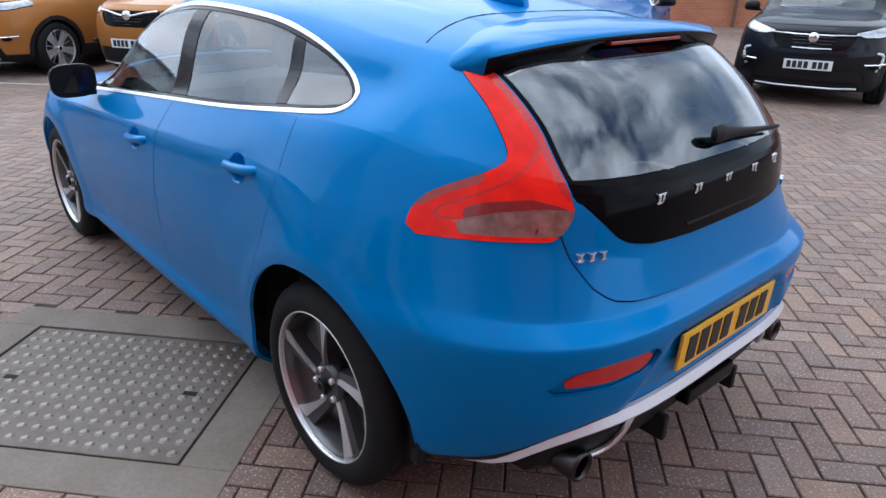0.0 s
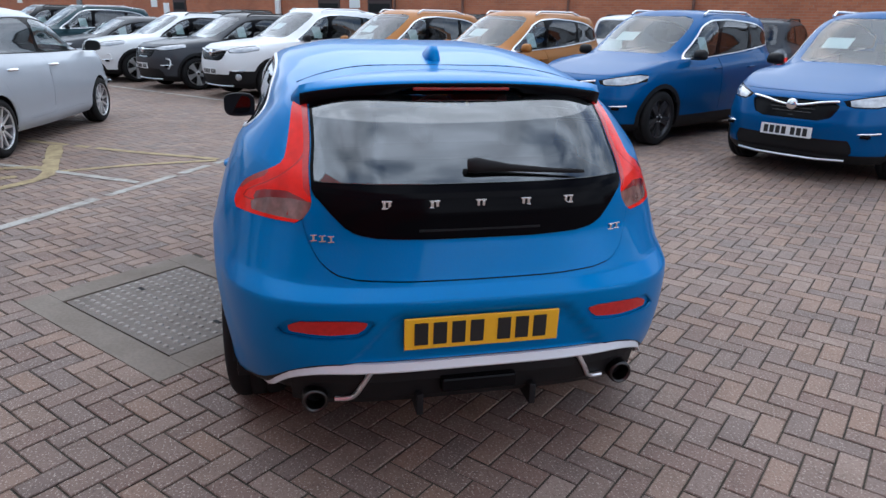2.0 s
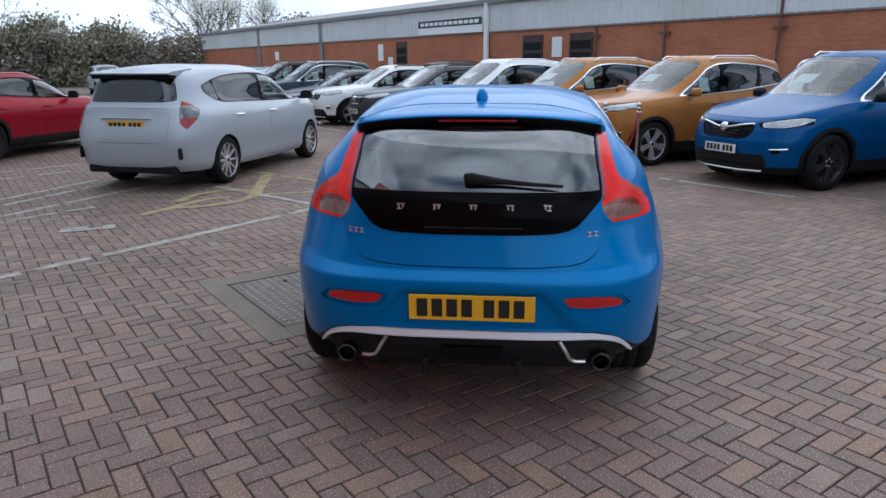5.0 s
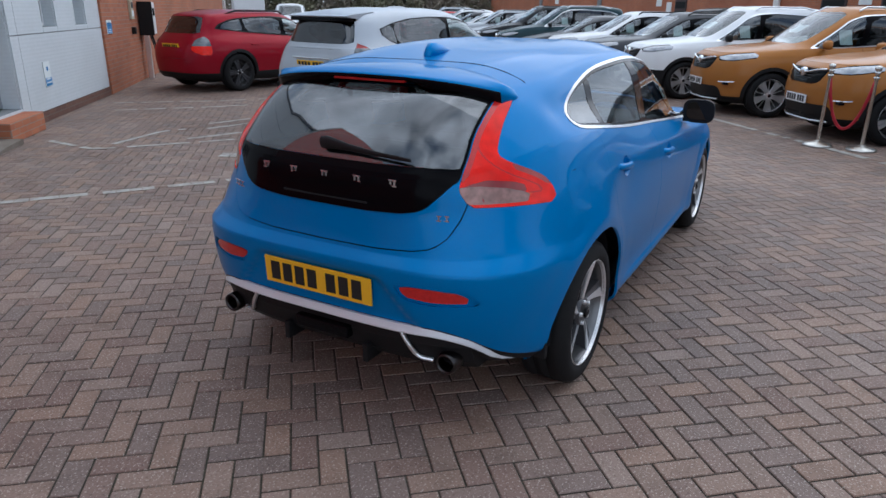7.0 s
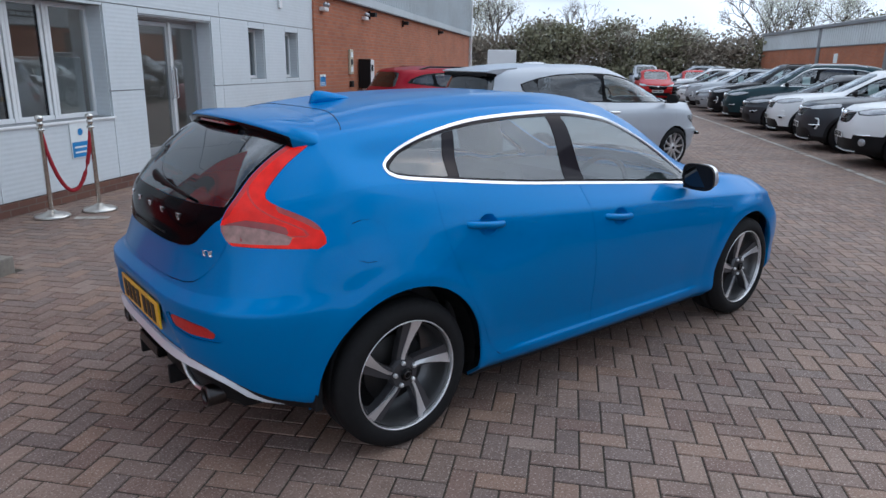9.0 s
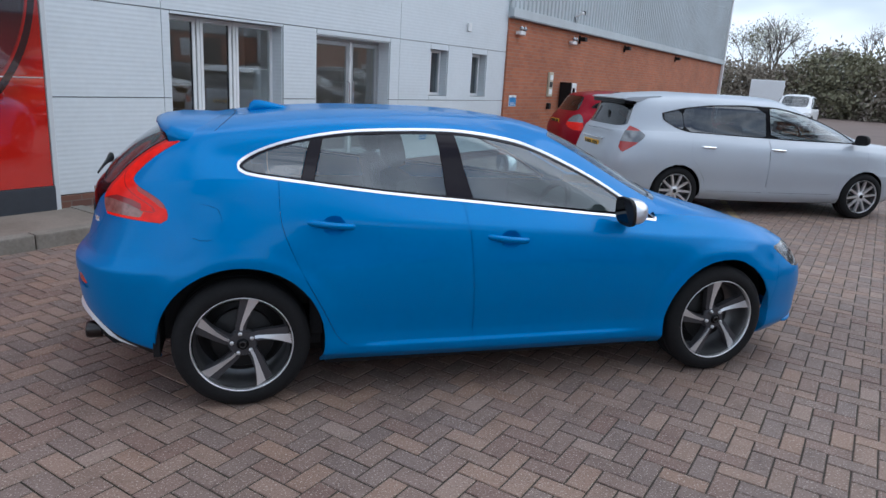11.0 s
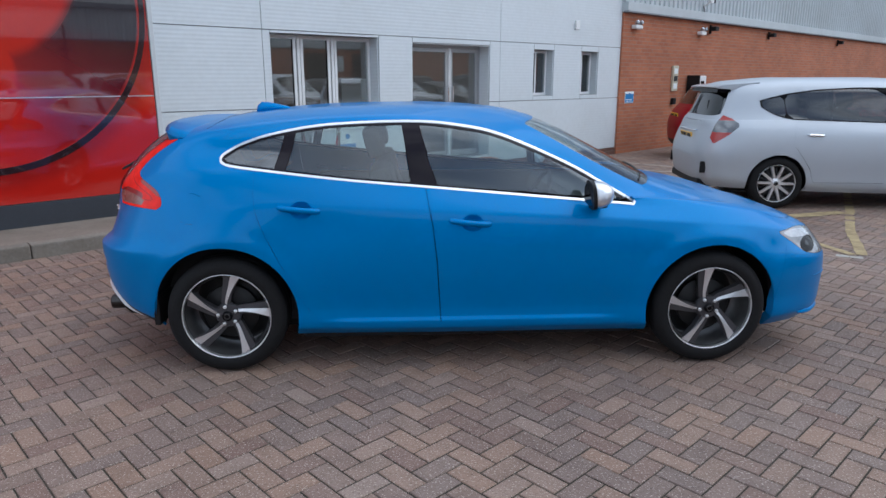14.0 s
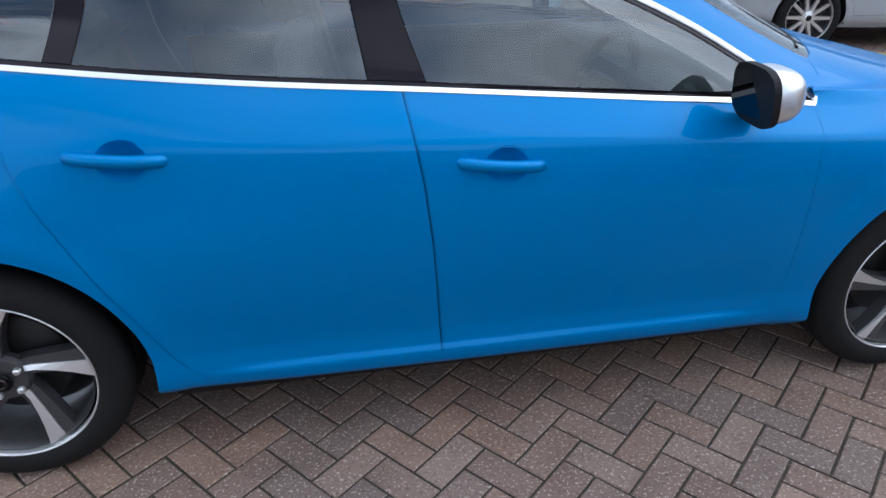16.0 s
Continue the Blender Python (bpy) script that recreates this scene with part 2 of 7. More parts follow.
def add_prism(bm, outline, h0, h1, m=None):
    """An outline in x, y stood up from h0 to h1."""
    a = [bm.verts.new((x, y, h0)) for x, y in outline]
    b = [bm.verts.new((x, y, h1)) for x, y in outline]
    n = len(a)
    bm.faces.new(a[::-1])
    bm.faces.new(b)
    for i in range(n):
        bm.faces.new((a[i], a[(i + 1) % n], b[(i + 1) % n], b[i]))
    if m is not None:
        bmesh.ops.transform(bm, matrix=m, verts=a + b)
    return a + b


def add_tube(bm, points, radius, n=8, caps=True):
    """A round bar along points; radius is one number or one for each point."""
    pts = [Vector(p) for p in points]
    rs = radius if isinstance(radius, (list, tuple)) else [radius] * len(pts)
    up = Vector((0.0, 0.0, 1.0))
    rings = []
    for i, p in enumerate(pts):
        d = (pts[min(i + 1, len(pts) - 1)] - pts[max(i - 1, 0)]).normalized()
        ref = up if abs(d.dot(up)) < 0.95 else Vector((1.0, 0.0, 0.0))
        a = d.cross(ref).normalized()
        b = d.cross(a)
        rings.append([bm.verts.new(p + rs[i] * (math.cos(2 * math.pi * k / n) * a + math.sin(2 * math.pi * k / n) * b)) for k in range(n)])
    for i in range(len(pts) - 1):
        for k in range(n):
            bm.faces.new((rings[i][k], rings[i][(k + 1) % n], rings[i + 1][(k + 1) % n], rings[i + 1][k]))
    if caps:
        bm.faces.new(rings[0][::-1])
        bm.faces.new(rings[-1])


def tube(points, radius, n=8):
    bm = bmesh.new()
    add_tube(bm, points, radius, n)
    return bm


def curve_points(points, n=6):
    """A smooth line through points."""
    p = [np.array(q, float) for q in points]
    out = []
    for i in range(len(p) - 1):
        a, b, c, d = p[max(i - 1, 0)], p[i], p[i + 1], p[min(i + 2, len(p) - 1)]
        for k in range(n):
            t = k / n
            out.append(tuple(0.5 * (2 * b + (c - a) * t + (2 * a - 5 * b + 4 * c - d) * t * t + (3 * b - a - 3 * c + d) * t ** 3)))
    out.append(tuple(p[-1]))
    return out


# ---- curved skins that can be cut along any line ----
def spread(keys, x):
    """A smooth value at x from keys of (x, value)."""
    k = sorted(keys)
    xs, vs = np.array([a for a, _ in k]), np.array([b for _, b in k])
    if len(k) == 1:
        return np.full_like(np.asarray(x, float), vs[0])
    d = np.diff(vs) / np.diff(xs)
    m = np.concatenate(([d[0]], (d[:-1] + d[1:]) / 2 * (d[:-1] * d[1:] > 0), [d[-1]]))
    x = np.clip(x, xs[0], xs[-1])
    i = np.clip(np.searchsorted(xs, x, side="right") - 1, 0, len(xs) - 2)
    h = xs[i + 1] - xs[i]
    t = (x - xs[i]) / h
    return ((1 + 2 * t) * (1 - t) ** 2) * vs[i] + t * (1 - t) ** 2 * h * m[i] + t * t * (3 - 2 * t) * vs[i + 1] + t * t * (t - 1) * h * m[i + 1]


class Skin:
    def __init__(self, v, n, faces):
        self.v, self.n, self.f = v, n, faces

    def split(self, fn):
        """Two skins: where fn is below 0, and the rest."""
        v, n = list(self.v), list(self.n)
        val = fn(np.array(self.v))
        inside, outside, cuts = [], [], {}

        def cut(a, b):
            key = (a, b) if a < b else (b, a)
            if key not in cuts:
                t = val[a] / (val[a] - val[b])
                v.append(v[a] + (v[b] - v[a]) * t)
                n.append(n[a] + (n[b] - n[a]) * t)
                cuts[key] = len(v) - 1
            return cuts[key]

        for f in self.f:
            s = [val[i] < 0 for i in f]
            if all(s):
                inside.append(f)
            elif not any(s):
                outside.append(f)
            else:
                a, b = [], []
                for k, i in enumerate(f):
                    j = f[(k + 1) % len(f)]
                    (a if s[k] else b).append(i)
                    if s[k] != s[(k + 1) % len(f)]:
                        c = cut(i, j)
                        a.append(c)
                        b.append(c)
                if len(a) > 2:
                    inside.append(tuple(a))
                if len(b) > 2:
                    outside.append(tuple(b))
        return Skin(v, n, inside), Skin(v, n, outside)

    def take(self, fn, gap=0.0):
        """The piece where fn is below -gap; the skin keeps what lies above +gap."""
        ins, rest = self.split(lambda p: fn(p) - gap)
        if gap:
            ins, _ = ins.split(lambda p: fn(p) + gap)
        self.v, self.n, self.f = rest.v, rest.n, rest.f
        return ins

    def pieces(self):
        """The skin's separate patches, each as a skin of its own."""
        root = list(range(len(self.v)))

        def top(i):
            while root[i] != i:
                root[i] = root[root[i]]
                i = root[i]
            return i

        for f in self.f:
            for i in f[1:]:
                root[top(i)] = top(f[0])
        groups = {}
        for f in self.f:
            groups.setdefault(top(f[0]), []).append(f)
        return [Skin(self.v, self.n, g) for g in groups.values()]

    def moved(self, d):
        """The same skin, d metres further out."""
        nn = np.array(self.n)
        nn /= np.maximum(np.linalg.norm(nn, axis=1), 1e-9)[:, None]
        vv = np.array(self.v)
        vv[:, :3] += d * nn
        return Skin(list(vv), self.n, self.f)

    def flattened(self, amount):
        """The same skin with its shading drawn towards one plane, as in near-flat glass."""
        used = sorted({i for f in self.f for i in f})
        if not used:
            return self
        nn = np.array(self.n)
        nn /= np.maximum(np.linalg.norm(nn, axis=1), 1e-9)[:, None]
        return Skin(self.v, list(nn * (1 - amount) + nn[used].mean(0) * amount), self.f)

    def build(self, name, mat, parent, edge=0.012, label=""):
        used = sorted({i for f in self.f for i in f})
        if not used:
            return None
        at = {i: k for k, i in enumerate(used)}
        v = [tuple(self.v[i][:3]) for i in used]
        nn = [np.array(self.n[i]) / max(np.linalg.norm(self.n[i]), 1e-9) for i in used]
        faces = [tuple(at[i] for i in f) for f in self.f]
        if edge:
            count = {}
            for f in faces:
                for k in range(len(f)):
                    a, b = f[k], f[(k + 1) % len(f)]
                    count[(min(a, b), max(a, b))] = count.get((min(a, b), max(a, b)), 0) + 1
            low = {}
            for f in list(faces):
                for k in range(len(f)):
                    a, b = f[k], f[(k + 1) % len(f)]
                    if count[(min(a, b), max(a, b))] == 1:
                        for i in (a, b):
                            if i not in low:
                                low[i] = len(v)
                                v.append(tuple(np.array(v[i]) - edge * nn[i]))
                                nn.append(nn[i])
                        faces.append((b, a, low[a], low[b]))
        me = bpy.data.meshes.new(name)
        me.from_pydata(v, [], faces)
        me.materials.append(mat)
        me.shade_smooth()
        me.normals_split_custom_set_from_vertices([tuple(x) for x in nn])
        ob = new(name, me)
        ob.parent = parent
        if label:
            tagged(ob, label)
        return ob


def outline_distance(points, axes=(0, 2), mirror=False):
    """Distance to a closed outline in two of the axes: below 0 inside."""
    q = np.array(points, float)
    a, b = q, np.roll(q, -1, axis=0)

    def fn(p):
        x, y = p[:, axes[0]], p[:, axes[1]]
        if mirror:
            x = np.abs(x)
        px, py = x[:, None], y[:, None]
        ex, ey = b[:, 0] - a[:, 0], b[:, 1] - a[:, 1]
        wx, wy = px - a[:, 0], py - a[:, 1]
        t = np.clip((wx * ex + wy * ey) / np.maximum(ex * ex + ey * ey, 1e-12), 0, 1)
        d = np.sqrt(np.min((wx - t * ex) ** 2 + (wy - t * ey) ** 2, axis=1))
        cross = ((a[:, 1] <= py) & (b[:, 1] > py) & (ex * wy - ey * wx > 0)).sum(1) - ((a[:, 1] > py) & (b[:, 1] <= py) & (ex * wy - ey * wx < 0)).sum(1)
        return np.where(cross != 0, -d, d)

    return fn


def both(*fns):
    return lambda p: np.max([f(p) for f in fns], axis=0)


def band_skin(levels, nf=18, ns=22, nr=18, rows=4, dent=None):
    """A closed car skin from level lines, bottom to top. Each level: xf, mf, pf (nose, where it starts to round, how square), xr, mr, pr (tail), b (half width), z keys
    along x, and crease."""
    lines = []
    for L in levels:
        pts = []
        for k in range(nf + 1):
            a = math.pi / 2 * k / nf
            c, s = max(math.cos(a), 0.0), max(math.sin(a), 0.0)
            r = (c ** L["pf"] + s ** L["pf"]) ** (-1 / L["pf"])
            pts.append((L["mf"] + (L["xf"] - L["mf"]) * r * c, L["b"] * r * s))
        for k in range(1, ns):
            pts.append((L["mf"] + (L["mr"] - L["mf"]) * k / ns, L["b"]))
        for k in range(nr + 1):
            a = math.pi / 2 * (1 - k / nr)
            c, s = max(math.cos(a), 0.0), max(math.sin(a), 0.0)
            r = (c ** L["pr"] + s ** L["pr"]) ** (-1 / L["pr"])
            pts.append((L["mr"] + (L["xr"] - L["mr"]) * r * c, L["b"] * r * s))
        pts = np.array(pts)
        z = spread(L["z"], pts[:, 0])
        if "zy" in L:
            z = z + L["zy"] * (1 - (pts[:, 1] / max(L["b"], 1e-6)) ** 2) * np.clip((np.abs(pts[:, 0]) - 1.0) / 0.6, 0, 1)
        lines.append(np.column_stack([pts, z]))
    lines = np.array(lines)
    k = len(lines)
    # tangents along the columns
    seg = np.linalg.norm(np.diff(lines, axis=0), axis=2) + 1e-6
    d = np.diff(lines, axis=0) / seg[:, :, None]
    up, dn = np.empty_like(lines), np.empty_like(lines)
    for i in range(k):
        if i == 0:
            up[i] = dn[i] = d[0]
        elif i == k - 1:
            up[i] = dn[i] = d[-1]
        else:
            w = seg[i] / (seg[i] + seg[i - 1])
            t = d[i - 1] * w[:, None] + d[i] * (1 - w)[:, None]
            cr = levels[i].get("crease", 0.0) + levels[i].get("tail_crease", 0.0) * np.clip((-1.62 - lines[i][:, 0]) / 0.3, 0, 1)[:, None]
            up[i] = t * (1 - cr) + d[i] * cr
            dn[i] = t * (1 - cr) + d[i - 1] * cr
    grid = []
    for i in range(k - 1):
        m = levels[i].get("rows", rows)
        for r in range(m):
            t = r / m
            h = seg[i][:, None]
            grid.append((1 + 2 * t) * (1 - t) ** 2 * lines[i] + t * (1 - t) ** 2 * h * up[i] + t * t * (3 - 2 * t) * lines[i + 1] + t * t * (t - 1) * h * dn[i + 1])
    grid.append(lines[-1])
    half = np.array(grid)
    other = half[:, -2:0:-1] * np.array([1, -1, 1])
    g = np.concatenate([half, other], axis=1)
    if dent is not None:
        dx, dy = dent(g)
        g[:, :, 0] += dx
        g[:, :, 1] += dy * np.sign(g[:, :, 1])
    nrow, ncol = g.shape[:2]
    du = np.roll(g, -1, axis=1) - np.roll(g, 1, axis=1)
    dv = np.gradient(g, axis=0)
    nn = np.cross(du, dv)
    nn /= np.maximum(np.linalg.norm(nn, axis=2), 1e-9)[:, :, None]
    # besides x, y, z each point knows its level and its place round the car (0 nose, 1 and 2 flank, 3 tail)
    rowk = np.concatenate([i + np.arange(levels[i].get("rows", rows)) / levels[i].get("rows", rows) for i in range(k - 1)] + [[k - 1]])
    half_c = np.concatenate([np.arange(nf + 1) / nf, 1 + np.arange(1, ns) / ns, 2 + np.arange(nr + 1) / nr])
    colk = np.concatenate([half_c, half_c[-2:0:-1]])
    g = np.concatenate([g, np.broadcast_to(rowk[:, None, None], (nrow, ncol, 1)), np.broadcast_to(colk[None, :, None], (nrow, ncol, 1))], axis=2)
    v, n = list(g.reshape(-1, 5)), list(nn.reshape(-1, 3))
    faces = [(r * ncol + c, r * ncol + (c + 1) % ncol, (r + 1) * ncol + (c + 1) % ncol, (r + 1) * ncol + c) for r in range(nrow - 1) for c in range(ncol)]
    top, nh = (nrow - 1) * ncol, lines.shape[1]
    faces += [(top + c, top + c + 1, top + ncol - c - 1, top + ncol - c) for c in range(1, nh - 2)]
    return Skin(v, n, faces)


def level(xf, mf, pf, xr, mr, pr, b, z, crease=0.0, rows=4):
    return dict(xf=xf, mf=mf, pf=pf, xr=xr, mr=mr, pr=pr, b=b, z=z, crease=crease, rows=rows)

# ---- wheels ----
def tyre_profile(R, r, w):
    return [(r - 0.004, -w / 2 + 0.012), (r + 0.012, -w / 2), (R - 0.03, -w / 2 + 0.004), (R - 0.008, -w / 2 + 0.022), (R, -w / 2 + 0.045), (R, -0.034), (R - 0.007, -0.032), (R - 0.007, -0.026), (R, -0.024),
            (R, 0.024), (R - 0.007, 0.026), (R - 0.007, 0.032), (R, 0.034), (R, w / 2 - 0.045), (R - 0.008, w / 2 - 0.022), (R - 0.03, w / 2 - 0.004), (R - 0.05, w / 2 + 0.002), (r + 0.014, w / 2), (r + 0.002, w / 2 - 0.008), (r - 0.004, w / 2 - 0.014)]


WHEELS = {}


def wheel_meshes(kind, R, r, w, spokes, bright, dark):
    """The meshes of one kind of wheel: axle along z, outside at +z."""
    if kind in WHEELS:
        return WHEELS[kind]
    made = {}
    bm = lathe([(0.02, -w / 2 + 0.05), (r - 0.05, -w / 2 + 0.05), (r - 0.018, -w / 2 + 0.01), (r - 0.022, w / 2 - 0.05), (r - 0.010, w / 2 - 0.02)], 48)
    add_lathe(bm, [(0.03, 0.005), (0.145, 0.005), (0.150, -0.001), (0.150, -0.018), (0.03, -0.018)], 40)
    made["barrel"] = part("wheel", bm, RIM_SHADE, None, smooth=True).data
    # Faces behind the spokes stay near black: their shade is put into the colour.
    made["barrel"].materials.append(RIM_INNER)
    for p in made["barrel"].polygons:
        if abs(p.normal.z) < 0.5 and math.hypot(p.center.x, p.center.y) > 0.16:
            p.material_index = 1
    made["tyre"] = part("tyre", lathe(tyre_profile(R, r, w), 72), RUBBER, None, smooth=True).data
    lip = lathe([(r - 0.005, w / 2 - 0.03), (r - 0.003, w / 2 - 0.008), (r, w / 2 - 0.004), (r + 0.003, w / 2 - 0.007), (r + 0.003, w / 2 - 0.02)], 72)
    made["lip"] = part("rim_lip", lip, bright, None, smooth=True).data
    top = w / 2 - 0.018
    face, side = bmesh.new(), bmesh.new()
    for i in range(spokes):
        a0 = 2 * math.pi * i / spokes + 0.18
        if kind == "twist":
            # one swept blade with a lower dark facet beside it
            for bm_, cols, z0, z1 in ((face, ((0.046, 0.44, 0.013), (0.085, 0.26, 0.014), (0.13, 0.125, 0.020), (0.175, 0.045, 0.030), (0.228, -0.015, 0.047)), top - 0.022, top - 0.001),
                                      (side, ((0.050, 0.44, 0.050), (0.085, 0.31, 0.050), (0.13, 0.20, 0.055), (0.175, 0.13, 0.064), (0.226, 0.07, 0.086)), top - 0.05, top - 0.008)):
                rows_ = []
                for rr, mid_a, wd in cols:
                    dz = -0.016 * (1 - (rr - 0.05) / 0.17)
                    lo, hi = mid_a - wd / rr / 2, mid_a + wd / rr / 2
                    rows_.append([bm_.verts.new((rr * math.cos(a0 + a), rr * math.sin(a0 + a), z + dz)) for a, z in ((lo, z0), (lo, z1), (hi, z1 - 0.006), (hi, z0))])
                for p, q in zip(rows_, rows_[1:]):
                    for k in range(4):
                        bm_.faces.new((p[k], p[(k + 1) % 4], q[(k + 1) % 4], q[k]))
                bm_.faces.new(rows_[0])
                bm_.faces.new(rows_[-1][::-1])
        else:
            wd = {5: 0.060, 10: 0.050, 7: 0.04}.get(spokes, 0.03)
            out_w = wd * (1.5 if spokes == 5 else 0.9)
            for sgn in ((-1, 1) if spokes == 5 else (0,)):
                off = sgn * 0.034
                rows_ = []
                for rr, hw, dz in ((0.04, wd * 0.45, -0.010), (0.12, wd * 0.36, -0.004), (r - 0.012, out_w * 0.36, 0.0)):
                    c, s = math.cos(a0), math.sin(a0)
                    k_off = off * (rr / r)
                    rows_.append([face.verts.new((rr * c - (y + k_off) * s, rr * s + (y + k_off) * c, z + dz)) for y, z in ((-hw, top - 0.03), (-hw * 0.8, top - 0.003), (hw * 0.8, top - 0.003), (hw, top - 0.03))])
                for p, q in zip(rows_, rows_[1:]):
                    for k in range(4):
                        face.faces.new((p[k], p[(k + 1) % 4], q[(k + 1) % 4], q[k]))
                face.faces.new(rows_[0])
                face.faces.new(rows_[-1][::-1])
            c, s = math.cos(a0 + math.pi / spokes), math.sin(a0 + math.pi / spokes)
            add_box(side, (0.05, -0.006, top - 0.05), (r - 0.02, 0.006, top - 0.04), 0, pose(0, 0, 0, 0, 0, math.degrees(a0 + math.pi / spokes)))
    if kind != "twist":
        add_lathe(face, [(0.0, top + 0.002), (0.028, top + 0.001), (0.034, top - 0.004), (0.062, top - 0.012), (0.066, top - 0.04)], 32)
    made["spokes"] = part("spokes", face, bright, None).data
    add_lathe(side, [(0.0, top - 0.010), (0.060, top - 0.014), (0.068, top - 0.03), (0.066, top - 0.05)], 32)
    made["facets"] = part("spoke_shadow_side", side, dark, None).data
    cap = lathe([(0.0, top + 0.006), (0.022, top + 0.005), (0.027, top + 0.001), (0.028, top - 0.003)], 24)
    for k in range(5):
        a = 2 * math.pi * (k + 0.5) / 5
        add_lathe(cap, [(0.0, top - 0.002), (0.008, top - 0.002), (0.010, top - 0.006), (0.010, top - 0.02)], 10, pose(0.050 * math.cos(a), 0.050 * math.sin(a), 0))
    made["cap"] = part("hub_cap", cap, GLOSS_BLACK, None, smooth=True).data
    made["cap"].materials.append(ALLOY)
    for p in made["cap"].polygons:
        if math.hypot(p.center.x, p.center.y) > 0.036:
            p.material_index = 1
    made["badge"] = part("hub_badge", lathe([(0.011, top + 0.006), (0.013, top + 0.008), (0.016, top + 0.008), (0.018, top + 0.005)], 20), EXHAUST, None, smooth=True).data
    for me in made.values():
        for ob in [o for o in bpy.data.objects if o.data == me]:
            bpy.data.objects.remove(ob)
    WHEELS[kind] = made
    return made


def put_wheels(car, meshes, wb, half, R, turn=(0, 0, 0, 0), steer=0.0):
    for i, (x, s) in enumerate(((wb / 2, 1), (wb / 2, -1), (-wb / 2, 1), (-wb / 2, -1))):
        m = pose(x, s * half, R) @ pose(0, 0, 0, 0, 0, steer if x > 0 else 0) @ pose(0, 0, 0, -90 * s, 0, 0) @ pose(0, 0, 0, 0, 0, turn[i])
        w = new("wheel", meshes["barrel"])
        w.parent = car
        w.matrix_basis = m
        for nm, key in (("tyre", "tyre"), ("rim", "spokes"), ("rim_lip", "lip"), ("spoke_backing", "facets"), ("hub_cap", "cap"), ("hub_badge", "badge")):
            o = new(nm, meshes[key])
            o.parent = w


def plate_bars(car, m, mat, label, width=0.52, height=0.111, groups=(4, 3)):
    """A number plate with dark bars for its characters, facing local -y."""
    p = part("number_plate", box((-width / 2, -0.006, -height / 2), (width / 2, 0.003, height / 2), 0.003), mat, car, label)
    p.matrix_basis = m
    step = 0.0615 * width / 0.52
    total = (sum(groups) - 0.12) * step + 0.03
    x = -total / 2
    for g in groups:
        for k in range(g):
            b = part("character_bar", box((x, -0.0085, -height * 0.35), (x + step * 0.72, -0.006, height * 0.35), 0.0), PLATE_INK, p)
            x += step
        x += 0.03
    return p


def wheel_wells(car, wb, r, y0, y1, z, mat=BLACK_PLASTIC):
    for x in (wb / 2, -wb / 2):
        for s in (1, -1):
            bm = bmesh.new()
            prof = [(r * 0.2, y0), (r, y0), (r, y1)]
            add_lathe(bm, prof, 36, pose(x, 0, z, -90 * s, 0, 0))
            bmesh.ops.delete(bm, geom=[v for v in bm.verts if v.co.z < z - (0.04 if v.co.x < x else 0.10)], context="VERTS")
            if x > 0:
                for v in bm.verts:
                    v.co.y -= s * 0.42 * max(0.0, v.co.x - x - 0.2)
            part("wheel_arch_liner", bm, mat, car)


def seats(car, xs, z, width=0.5, mat=SEAT_CLOTH, y=0.37):
    """Front seats at xs[0] and a rear bench at xs[1]."""
    for s in (1, -1):
        bm = box((xs[0] - 0.25, s * y - width / 2, z), (xs[0] + 0.27, s * y + width / 2, z + 0.16), 0.05)
        st = part("front_seat", bm, mat, car)
        m = pose(xs[0] - 0.22, s * y, z + 0.12, 0, -14, 0)
        o = part("seat_back", box((-0.07, -width / 2 + 0.02, 0), (0.06, width / 2 - 0.02, 0.56), 0.05), mat, st)
        o.matrix_basis = m
        o = part("headrest", box((-0.05, -0.13, 0.60), (0.05, 0.13, 0.78), 0.04), mat, st)
        o.matrix_basis = m
    bench = part("rear_bench", box((xs[1] - 0.2, -0.62, z), (xs[1] + 0.28, 0.62, z + 0.17), 0.05), mat, car)
    o = part("bench_back", box((-0.07, -0.62, 0), (0.06, 0.62, 0.52), 0.05), mat, bench)
    o.matrix_basis = pose(xs[1] - 0.2, 0, z + 0.12, 0, -20, 0)
    for yy in (-0.38, 0.38):
        o = part("headrest", box((-0.045, -0.12, 0.53), (0.045, 0.12, 0.66), 0.035), mat, bench)
        o.matrix_basis = pose(xs[1] - 0.2, yy, z + 0.12, 0, -20, 0)


def steering(car, x, y, z):
    bm = bmesh.new()
    n = 28
    ring = [(0, 0.185 * math.cos(2 * math.pi * k / n), 0.185 * math.sin(2 * math.pi * k / n)) for k in range(n + 1)]
    add_tube(bm, ring, 0.016, 8, caps=False)
    add_box(bm, (-0.03, -0.07, -0.06), (0.02, 0.07, 0.05), 0.02)
    add_box(bm, (-0.012, -0.18, -0.02), (0.012, 0.18, 0.015), 0.008)
    o = part("steering_wheel", bm, DARK_TRIM, car)
    o.matrix_basis = pose(x, y, z, 0, 24, 0)


def mirror_shell(depth, half, tall):
    """A rounded-square mirror housing, open side at -x."""
    bm = bmesh.new()
    bmesh.ops.create_uvsphere(bm, u_segments=28, v_segments=18, radius=1)
    for v in bm.verts:
        q = (abs(v.co.y) ** 3.2 + abs(v.co.z) ** 3.2) ** (1 / 3.2) / max(math.hypot(v.co.y, v.co.z), 1e-6)
        v.co = Vector((max(v.co.x, -0.30) * depth, v.co.y / q * half * (1 - 0.12 * v.co.z), v.co.z / q * tall))
    return bm


